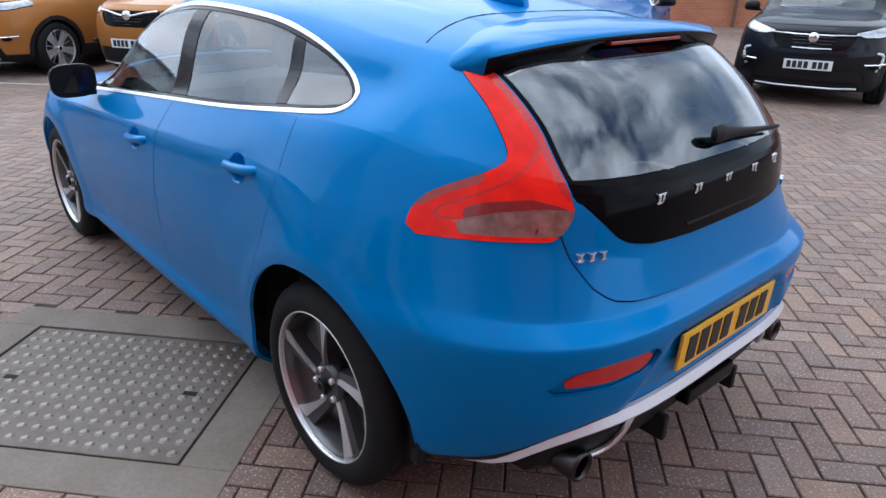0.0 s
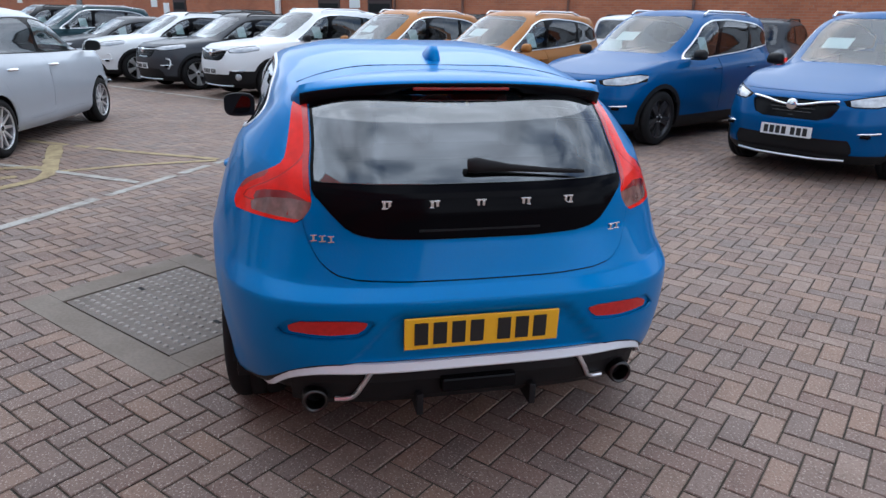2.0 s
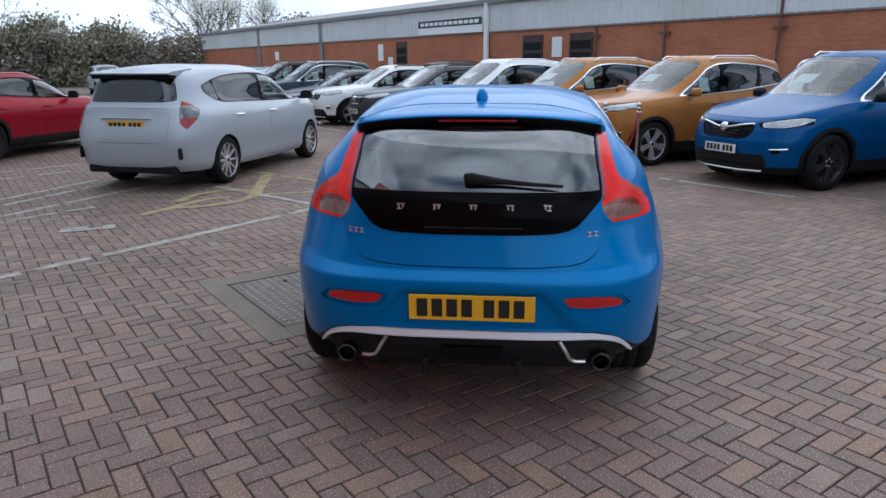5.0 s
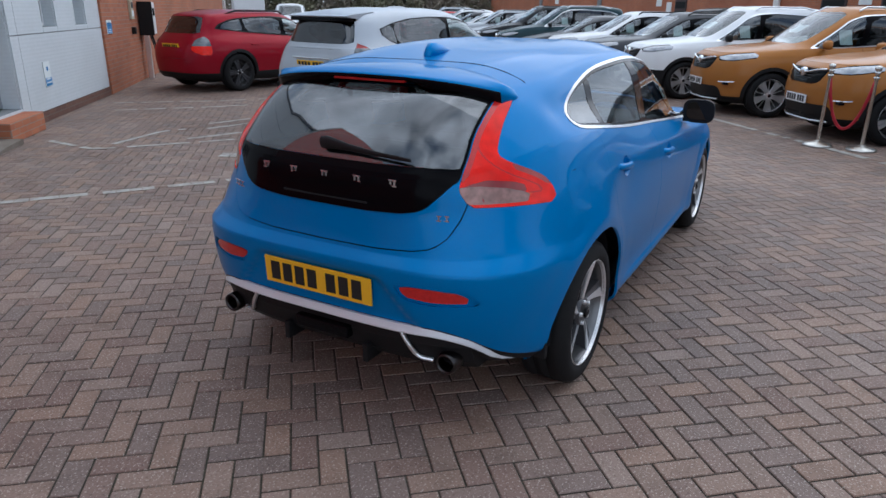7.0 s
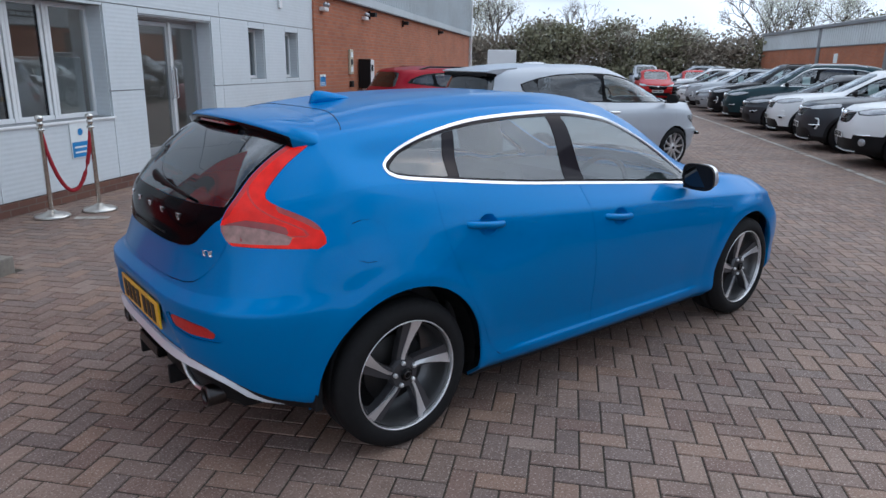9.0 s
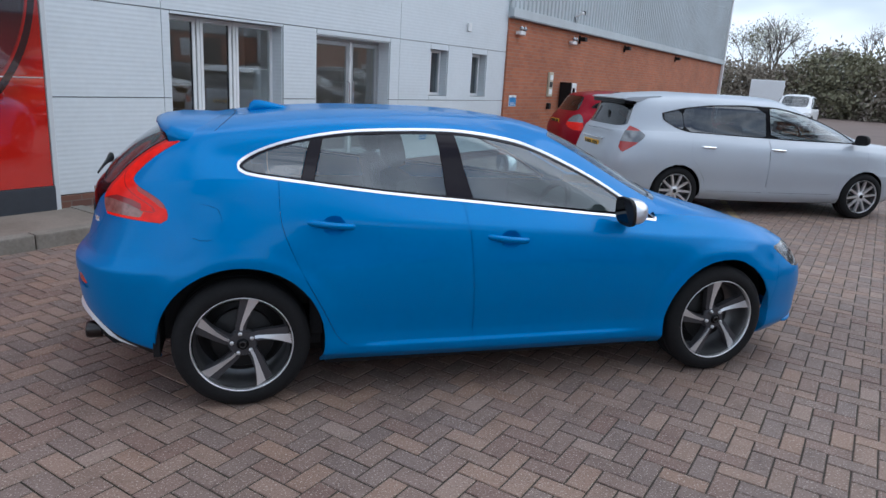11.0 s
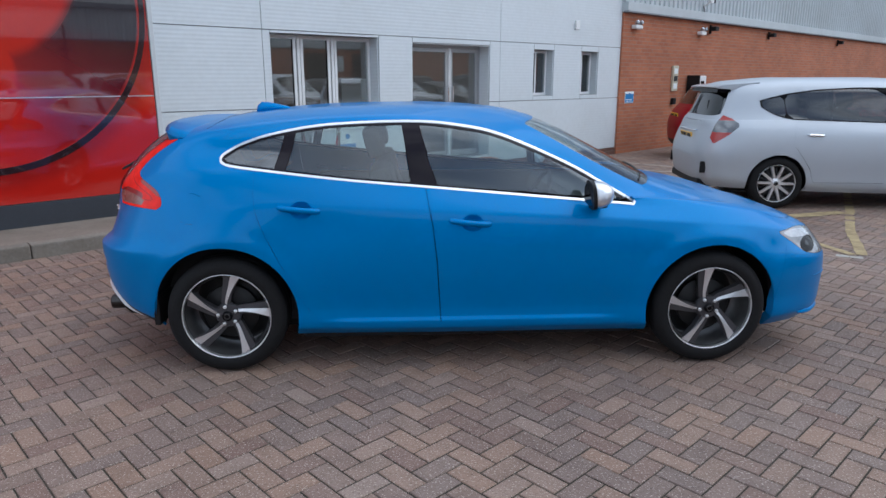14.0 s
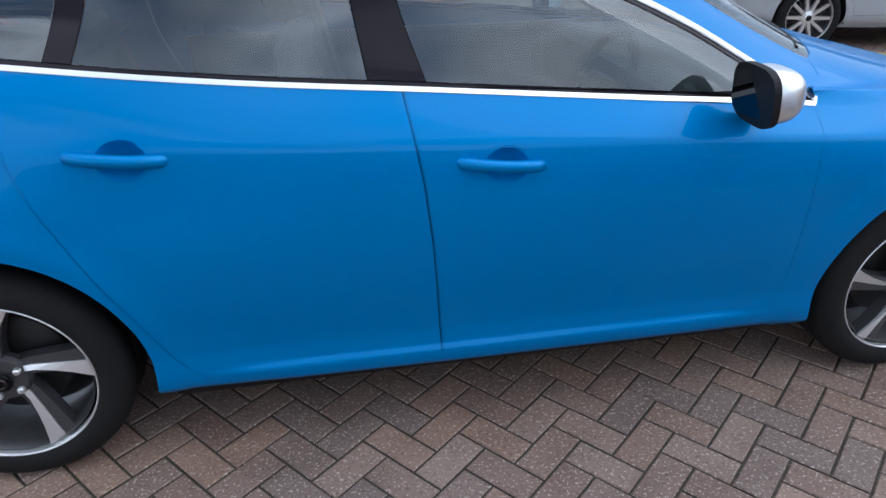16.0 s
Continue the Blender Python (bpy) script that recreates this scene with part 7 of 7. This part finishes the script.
def rope(a, b, sag=0.45):
    pts = []
    for k in range(15):
        t = k / 14
        pts.append((a[0] + (b[0] - a[0]) * t, a[1] + (b[1] - a[1]) * t, 0.86 - sag * (1 - (2 * t - 1) ** 2) ** 0.8))
    thing("barrier_rope", tube(pts, 0.019, 10), ROPE, "sagging dark red velvet rope between two posts", "rope", group="barrier ropes", smooth=True)


POSTS = ((-1.72, 4.70), (-1.26, 4.79))
for p in POSTS:
    rope_post(*p)
rope(*POSTS, 0.62)
POSTS_B = ((5.72, -1.58), (5.66, -2.06))
for p in POSTS_B:
    rope_post(*p)
rope(*POSTS_B, 0.62)

# ---- bay markings ----
LINE_WHITE = material("worn white line", (0.41, 0.39, 0.355), 0.85, grain=0.35, scale=40, stain=0.75, stain_scale=7, dirt=(0.42, 0.36, 0.32))
LINE_YELLOW = material("worn yellow line", (0.40, 0.31, 0.165), 0.85, grain=0.35, scale=40, stain=0.8, stain_scale=6, dirt=(0.45, 0.40, 0.40))


LINES = []


def painted_line(points, width, mat, label, smooth_line=False):
    """Paint along a line, broken over the joints of the blocks."""
    pts = curve_points(points, 8) if smooth_line else points
    bm = bmesh.new()
    rnd = random.Random(int(abs(points[0][0] * 100)))
    LINES.append(points)
    height = 0.0032 + 0.0005 * (len(LINES) % 8)
    for (ax, ay), (bx, by) in zip(pts, pts[1:]):
        d = math.hypot(bx - ax, by - ay)
        n = max(1, int(d / 0.105))
        ux, uy = (bx - ax) / d, (by - ay) / d
        for k in range(n):
            if rnd.random() < 0.13 and not smooth_line:
                continue
            s0, s1 = d * k / n, d * (k + 1) / n - (0.006 if rnd.random() < 0.6 else 0.0)
            w0, w1 = width / 2 * rnd.uniform(0.82, 1.08), width / 2 * rnd.uniform(0.82, 1.08)
            q = [(ax + ux * s - uy * w, ay + uy * s + ux * w) for s, w in ((s0, -w0), (s1, -w0), (s1, w1), (s0, w1))]
            bm.faces.new([bm.verts.new((x, y, height)) for x, y in q])
    thing("bay_line", bm, mat, label, "road marking", kind="structure")


WL = "worn white bay line on the block paving"
YL = "worn yellow bay marking on the block paving"
painted_line([(-1.55, 4.53), (-0.25, 3.68), (1.0, 2.90), (2.4, 2.08), (3.72, 1.30)], 0.10, LINE_WHITE, WL)
painted_line([(3.72, 1.30), (4.30, 2.38), (4.98, 3.42), (5.9, 4.9)], 0.10, LINE_YELLOW, YL)
painted_line([(3.72, 1.30), (3.55, 2.2), (3.30, 2.88)], 0.09, LINE_YELLOW, YL)
painted_line([(2.70, 2.03), (3.38, 3.02), (3.81, 3.71)], 0.09, LINE_WHITE, WL)
painted_line([(4.85, 3.36), (3.33, 2.98)], 0.17, LINE_YELLOW, YL)
painted_line([(2.00, 3.74), (2.37, 3.60), (2.55, 3.25), (3.00, 2.96), (3.44, 3.04), (3.52, 3.42), (3.22, 3.68), (2.75, 3.70)], 0.13, LINE_YELLOW, "worn yellow wheelchair marking on the paving", True)
painted_line([(2.3, 3.62), (2.9, 3.45), (3.1, 3.2)], 0.12, LINE_YELLOW, YL, True)
painted_line([(1.75, 5.25), (3.35, 4.74), (4.3, 4.45)], 0.09, LINE_WHITE, WL)
painted_line([(2.40, 5.62), (3.73, 5.32), (4.7, 5.0)], 0.09, LINE_WHITE, WL)
painted_line([(2.70, 5.90), (4.2, 5.6)], 0.09, LINE_WHITE, WL)
painted_line([(0.75, 6.48), (0.71, 5.60), (1.90, 5.92), (2.23, 5.82)], 0.08, LINE_WHITE, WL)
painted_line([(0.71, 5.60), (1.49, 5.07), (2.4, 4.5)], 0.08, LINE_WHITE, WL)
painted_line([(3.33, 8.86), (4.43, 7.69), (5.74, 6.85)], 0.08, LINE_WHITE, WL)
painted_line([(2.79, 8.07), (3.94, 7.13), (4.94, 6.5)], 0.08, LINE_WHITE, WL)
painted_line([(1.22, 4.14), (1.46, 3.70)], 0.10, LINE_WHITE, WL)
painted_line([(1.32, 4.20), (1.56, 3.76)], 0.07, LINE_WHITE, WL)
painted_line([(3.60, -3.56), (5.22, -2.04), (7.70, 0.22), (10.12, 2.37), (15.06, 6.87), (18.2, 9.85), (30.0, 20.4)], 0.11, LINE_WHITE, "long white line before the parked row")

# ---- chequered inspection cover in its concrete frame ----
COVER = pose(-0.365, 1.245, 0, 0, 0, 41.0)
STUD = material("worn stud iron", (0.29, 0.255, 0.225), 0.5, 0.35, grain=0.3, scale=40, stain=0.4, stain_scale=5)
IRON = material("worn cast iron", (0.155, 0.128, 0.108), 0.7, 0.12, grain=0.25, scale=30, bump=0.15, stain=0.5, stain_scale=5)
hx, hy = 0.50, 0.365
surround = empty("cover_surround", COVER, "worn concrete surround of the inspection cover", "surround", kind="structure")
for lo, hi in (((-hx - 0.19, -hy - 0.17, -0.05), (hx + 0.19, -hy - 0.012, 0.004)), ((-hx - 0.19, hy + 0.012, -0.05), (hx + 0.19, hy + 0.17, 0.004)), ((-hx - 0.19, -hy - 0.012, -0.05), (-hx - 0.012, hy + 0.012, 0.004)), ((hx + 0.012, -hy - 0.012, -0.05), (hx + 0.19, hy + 0.012, 0.004))):
    part("concrete_slab", box(lo, hi, 0.004), CONCRETE, surround)
cover = thing("manhole_cover", box((-hx, -hy, -0.04), (hx, hy, 0.001), 0.004), IRON, "grey cast iron inspection cover with raised studs", "manhole cover", m=COVER)
n_x, n_y = 17, 12
studs = bmesh.new()
for i in range(n_x):
    for j in range(n_y):
        x, y = -hx + 0.04 + i * (2 * hx - 0.08) / (n_x - 1), -hy + 0.04 + j * (2 * hy - 0.08) / (n_y - 1)
        add_lathe(studs, [(0.0, 0.0068), (0.011, 0.0060), (0.019, 0.0)], 6, pose(x, y, 0.001, 0, 0, 45))
o = part("studs", studs, STUD, cover)
tagged(o, kind="stuff")
for s in (-1, 1):
    # Solid near-black block stands in for the shade in a lifting hole.
    part("lift_slot", box((s * hx * 0.72 - 0.026, -0.012, -0.01), (s * hx * 0.72 + 0.026, 0.012, 0.003), 0.002), SEAM, cover)

# ---- hedge and trees ----
BARK = material("bark", (0.12, 0.10, 0.085), 0.9, grain=0.35, scale=25, bump=0.4)
LEAF_A = material("hedge leaves", (0.215, 0.205, 0.130), 0.85, island=0.16, grain=0.2, scale=3)
LEAF_B = material("blossom clumps", (0.74, 0.74, 0.66), 0.8, island=0.35, grain=0.15, scale=4)
TWIG = material("bare twigs", (0.28, 0.24, 0.19), 0.9, island=0.16)


def sprays(rnd, centres, count, spread_m, size, mat, name, parent, kind="stuff"):
    """Many small leaf clumps round given centres, in one mesh."""
    c = np.array(centres)
    pick = rnd.integers(0, len(c), count)
    pos = c[pick] + rnd.normal(0, 1, (count, 3)) * np.array(spread_m)
    pos[:, 2] = np.maximum(pos[:, 2], 0.1)
    a = rnd.normal(0, 1, (count, 3))
    a /= np.linalg.norm(a, axis=1)[:, None]
    b = np.cross(a, rnd.normal(0, 1, (count, 3)))
    b /= np.linalg.norm(b, axis=1)[:, None]
    s = size * rnd.uniform(0.5, 1.4, count)[:, None]
    v = np.stack([pos - a * s, pos + b * s * 0.55, pos + a * s, pos - b * s * 0.55], axis=1).reshape(-1, 3)
    me = bpy.data.meshes.new(name)
    me.from_pydata(v.tolist(), [], np.arange(count * 4).reshape(-1, 4).tolist())
    me.materials.append(mat)
    o = new(name, me)
    if parent is not None:
        o.parent = parent
    tagged(o, kind=kind)
    return o


def branching(bm, rnd, p, d, length, radius, depth, tips):
    q = p + d * length
    add_tube(bm, [tuple(p), tuple((p + q) / 2 + Vector(rnd.normal(0, 0.04 * length, 3))), tuple(q)], [radius, radius * 0.8, radius * 0.62], 5 if depth > 1 else 4, caps=False)
    if depth == 0:
        tips.append(tuple(q))
        return
    for _ in range(3 if depth > 1 else 4):
        nd = (d + Vector(rnd.normal(0, 0.42, 3)) + Vector((0, 0, 0.12))).normalized()
        branching(bm, rnd, q, nd, length * rnd.uniform(0.6, 0.82), radius * 0.6, depth - 1, tips)


def tree(x, y, height, seed, leaf, label, leaves=900, depth=3):
    rnd = np.random.default_rng(seed)
    bm, tips = bmesh.new(), []
    branching(bm, rnd, Vector((0, 0, -0.1)), Vector((rnd.normal(0, 0.05), rnd.normal(0, 0.05), 1)).normalized(), height * 0.36, height * 0.022, depth, tips)
    t = thing("tree", bm, BARK, label, "tree", group="boundary trees", m=pose(x, y, 0))
    if leaves:
        sprays(rnd, tips, leaves, (height * 0.06,) * 3, 0.075, leaf, "crown", t)
    return t


# boundary hedge across the end of the car park
H0, HD = Vector((44.0, 46.0, 0)), Vector((math.cos(radians(128)), math.sin(radians(128)), 0))
rnd = np.random.default_rng(4)
green, brown, bloom_at = [], [], []
for k in range(150):
    s = -36 + 104 * k / 149
    swell = math.sin(k * 0.43) + math.sin(k * 0.17 + 1.3)
    top = 4.7 + 0.55 * swell
    for j in range(7):
        z = rnd.uniform(0.08, 1.0) * top * rnd.uniform(0.8, 1.08)
        c = tuple(H0 + HD * s + Vector((rnd.normal(0, 0.8), rnd.normal(0, 0.8), z)))
        (green if rnd.random() < 0.36 + 0.25 * swell else brown).append(c)
        if swell > 0.75 and z > 1.7:
            bloom_at.append(c)
hedge = sprays(rnd, green, 130000, (0.8, 0.8, 0.45), 0.17, LEAF_A, "hedge", None)
tagged(hedge, "tall grey-green boundary hedge in new leaf", "hedge", kind="stuff")
brush = sprays(rnd, brown, 100000, (0.75, 0.75, 0.5), 0.15, TWIG, "brushwood", None)
tagged(brush, "bare brown brushwood of the boundary hedge", "hedge", kind="stuff")
bloom = sprays(rnd, bloom_at, 60000, (0.42, 0.42, 0.32), 0.095, LEAF_B, "blossom", None)
tagged(bloom, "white spring blossom on the boundary hedge", "blossom", kind="stuff")
for k in range(30):
    s = -34 + 100 * k / 29 + rnd.normal(0, 1.2)
    p = H0 + HD * s + Vector((rnd.normal(2.5, 1.5), rnd.normal(2.5, 1.5), 0))
    hgt = rnd.uniform(6.5, 9.5)
    if -18 < s < -2 and k % 3 == 1:
        tree(p.x, p.y, rnd.uniform(6.0, 7.2), 100 + k, TWIG, "slender bare tree behind the boundary hedge", 0, 5)
    elif -18 < s < -2:
        tree(p.x, p.y, rnd.uniform(4.9, 6.0), 100 + k, LEAF_B if k % 2 else LEAF_A, "low budding thorn tree in the boundary hedge", 2600)
    elif k % 3 == 0:
        tree(p.x, p.y, hgt, 100 + k, LEAF_B, "tree in white spring blossom behind the cars", 3200)
    elif k % 3 == 1:
        tree(p.x, p.y, hgt + 0.8, 100 + k, TWIG, "bare spring tree behind the car park", 0, 5)
    else:
        tree(p.x, p.y, hgt, 100 + k, LEAF_A, "budding tree behind the car park", 2600)
van = thing("van", box((-2.4, -0.95, 0.5), (1.2, 0.95, 2.5), 0.05), paint(*WHITE, 0.0), "white box van by the hedge", "van", m=pose(31, 33, 0, 0, 0, 48))
part("cab", box((1.2, -0.9, 0.5), (2.9, 0.9, 1.9), 0.25), paint(*WHITE, 0.0), van)
part("windscreen", box((2.0, -0.8, 1.25), (2.7, 0.8, 1.85), 0.12), GLOSS_BLACK, van)
for x in (-1.6, 1.9):
    for s in (1, -1):
        part("wheel", lathe([(0.0, -0.1), (0.34, -0.1), (0.36, 0.0), (0.34, 0.1), (0.0, 0.1)], 24, pose(x, s * 0.85, 0.36, 90, 0, 0)), RUBBER, van)

# ---- block paving ----
def paver_material(name, joined):
    """Brown concrete blocks: tone by block, pale grit, damp patches."""
    m = bpy.data.materials.new(name)
    m.use_nodes = True
    nt = m.node_tree
    b = nt.nodes["Principled BSDF"]
    b.inputs["Roughness"].default_value = 0.72
    geo = nt.nodes.new("ShaderNodeNewGeometry")
    if joined:
        pick = geo.outputs["Random Per Island"]
    else:
        pick = nt.nodes.new("ShaderNodeObjectInfo").outputs["Random"]
    ramp = nt.nodes.new("ShaderNodeValToRGB")
    cr = ramp.color_ramp
    cr.elements[0].color, cr.elements[1].color = (0.190, 0.119, 0.095, 1), (0.262, 0.192, 0.158, 1)
    for pos, col in ((0.25, (0.218, 0.150, 0.121, 1)), (0.45, (0.178, 0.131, 0.113, 1)), (0.62, (0.232, 0.159, 0.124, 1)), (0.82, (0.262, 0.168, 0.122, 1))):
        e = cr.elements.new(pos)
        e.color = col
    nt.links.new(pick, ramp.inputs["Fac"])
    out = ramp.outputs["Color"]

    def layer(scale, detail, lo, hi, colour, amount, blend):
        n = nt.nodes.new("ShaderNodeTexNoise")
        n.inputs["Scale"].default_value, n.inputs["Detail"].default_value = scale, detail
        nt.links.new(geo.outputs["Position"], n.inputs["Vector"])
        r = nt.nodes.new("ShaderNodeMapRange")
        r.inputs["From Min"].default_value, r.inputs["From Max"].default_value, r.inputs["To Max"].default_value = lo, hi, amount
        nt.links.new(n.outputs["Fac"], r.inputs["Value"])
        mx = nt.nodes.new("ShaderNodeMix")
        mx.data_type, mx.blend_type = "RGBA", blend
        mx.inputs["B"].default_value = (*colour, 1)
        nt.links.new(r.outputs["Result"], mx.inputs["Factor"])
        nt.links.new(out, mx.inputs["A"])
        return n, mx.outputs["Result"]

    n1, out = layer(0.55, 4, 0.45, 0.70, (0.66, 0.60, 0.58), 0.8, "MULTIPLY")
    n2, out = layer(7.0, 5, 0.48, 0.75, (0.70, 0.68, 0.66), 0.8, "MULTIPLY")
    n3, out = layer(115.0, 2, 0.58, 0.67, (0.47, 0.40, 0.34), 0.70, "MIX")
    n4, out = layer(85.0, 3, 0.54, 0.70, (0.42, 0.38, 0.35), 0.60, "MULTIPLY")
    nt.links.new(out, b.inputs["Base Color"])
    bp = nt.nodes.new("ShaderNodeBump")
    bp.inputs["Strength"].default_value, bp.inputs["Distance"].default_value = 0.5, 0.002
    nt.links.new(n4.outputs["Fac"], bp.inputs["Height"])
    nt.links.new(bp.outputs["Normal"], b.inputs["Normal"])
    MATS[name] = m
    return m


PAVER = paver_material("paving block", False)
PAVER_MANY = paver_material("paving blocks", True)
BED = material("joint grit", (0.058, 0.048, 0.038), 0.95, grain=0.35, scale=50, stain=0.5, stain_scale=0.9, dirt=(0.75, 0.95, 0.55))
bm = bmesh.new()
bm.faces.new([bm.verts.new(p) for p in ((-300, -300, -0.0075), (300, -300, -0.0075), (300, 300, -0.0075), (-300, 300, -0.0075))])
ground = thing("ground", bm, BED, "brown herringbone block paved car park", "ground", kind="structure")
FAR_PAVE = material("distant paving", (0.165, 0.118, 0.100), 0.8, grain=0.25, scale=6, stain=0.4, stain_scale=0.5)
pave_m = pose(0, 0, 0, 0, 0, 41.0)
inv = pave_m.inverted()
U = 0.1
RADIUS, CX, CY = 23.0, 2.5, 0.5
c0 = inv @ Vector((CX, CY, 0))
ii, jj = np.meshgrid(np.arange(int((c0.x - RADIUS) / U), int((c0.x + RADIUS) / U)), np.arange(int((c0.y - RADIUS) / U), int((c0.y + RADIUS) / U)), indexing="ij")
ii, jj = ii.ravel(), jj.ravel()
kk = (ii - jj + 2) % 4
flat, upright = kk == 0, kk == 2
ctr = np.concatenate([np.column_stack([ii[flat] + 1.0, jj[flat] + 0.5]), np.column_stack([ii[upright] + 0.5, jj[upright] + 0.0])]) * U + np.array([0.006, 0.010])
lay = np.concatenate([np.zeros(flat.sum(), int), np.ones(upright.sum(), int)])
ca, sa = math.cos(radians(41.0)), math.sin(radians(41.0))
wx, wy = ca * ctr[:, 0] - sa * ctr[:, 1], sa * ctr[:, 0] + ca * ctr[:, 1]
keep = np.sqrt((wx - CX) ** 2 + (wy - CY) ** 2) < RADIUS
# clear of the cover, the raised strip and the buildings
cq = COVER.inverted()
qx, qy = cq[0][0] * wx + cq[0][1] * wy + cq[0][3], cq[1][0] * wx + cq[1][1] * wy + cq[1][3]
keep &= ~((np.abs(qx) < hx + 0.13) & (np.abs(qy) < hy + 0.11))
sq = SITE.inverted()
sx, sy = sq[0][0] * wx + sq[0][1] * wy + sq[0][3], sq[1][0] * wx + sq[1][1] * wy + sq[1][3]
keep &= ~(sy > 0.06) & ~((sx < -3.80) & (sy > -1.42)) & ~((sx > 0.3) & (sx < 1.7) & (sy > -0.16))
ctr, lay, wx, wy = ctr[keep], lay[keep], wx[keep], wy[keep]
near = (wx > -1.75) & (wx < 1.75) & (wy > -2.62) & (wy < -0.92)
GAP, CH = 0.0068, 0.0036
corner = np.array([(-1, -1), (1, -1), (1, 1), (-1, 1)], float)


def block_shape(upright_one):
    h = np.array([0.05, 0.1]) if upright_one else np.array([0.1, 0.05])
    lo = np.column_stack([corner * (h - GAP / 2), np.full(4, -0.004)])
    hi = np.column_stack([corner * (h - GAP / 2 - CH), np.zeros(4)])
    return np.concatenate([lo, hi])


FACES = np.array([(4, 5, 6, 7), (0, 1, 5, 4), (1, 2, 6, 5), (2, 3, 7, 6), (3, 0, 4, 7)])
far_i = np.where(~near)[0]
rng = np.random.default_rng(7)
shapes = np.stack([block_shape(False), block_shape(True)])[lay[far_i]]
tilt = rng.normal(0, 0.004, (len(far_i), 2))
v = shapes.copy()
v[:, :, 2] += (shapes[:, :, :2] * tilt[:, None, :]).sum(2) + rng.normal(0, 0.0008, len(far_i))[:, None] - 0.0006
v[:, :, :2] += ctr[far_i][:, None, :]
count = len(far_i)
me = bpy.data.meshes.new("paving_blocks")
me.vertices.add(count * 8)
me.vertices.foreach_set("co", v.reshape(-1).astype(np.float32))
loops = (FACES[None] + (np.arange(count) * 8)[:, None, None]).reshape(-1)
me.loops.add(len(loops))
me.loops.foreach_set("vertex_index", loops.astype(np.int32))
me.polygons.add(count * 5)
me.polygons.foreach_set("loop_start", (np.arange(count * 5) * 4).astype(np.int32))
me.update(calc_edges=True)
me.shade_flat()
me.materials.append(PAVER_MANY)
many = new("paving_blocks", me)
many.matrix_world = pave_m
many.parent = ground
tagged(many, kind="stuff")
blocks = []
for up_one in (False, True):
    mb = bpy.data.meshes.new("paving_block")
    mb.from_pydata(block_shape(up_one).tolist(), [], FACES.tolist())
    mb.materials.append(PAVER)
    blocks.append(mb)
for i in np.where(near)[0]:
    o = new("paving_block", blocks[lay[i]])
    o.parent = ground
    o.matrix_basis = pave_m @ pose(ctr[i][0], ctr[i][1], rng.normal(0, 0.0008) - 0.0006, rng.normal(0, 0.22), rng.normal(0, 0.22), 0)
# paving beyond, laid as one sheet with a round hole
bm = bmesh.new()
n = 96
ri = [bm.verts.new((CX + (RADIUS - 0.15) * math.cos(2 * math.pi * k / n), CY + (RADIUS - 0.15) * math.sin(2 * math.pi * k / n), -0.001)) for k in range(n)]
ro = [bm.verts.new((CX + 130 * math.cos(2 * math.pi * k / n), CY + 130 * math.sin(2 * math.pi * k / n), -0.001)) for k in range(n)]
for k in range(n):
    bm.faces.new((ri[k], ro[k], ro[(k + 1) % n], ri[(k + 1) % n]))
thing("pavement_far", bm, FAR_PAVE, "brown paving further off in the car park", "pavement", kind="structure")
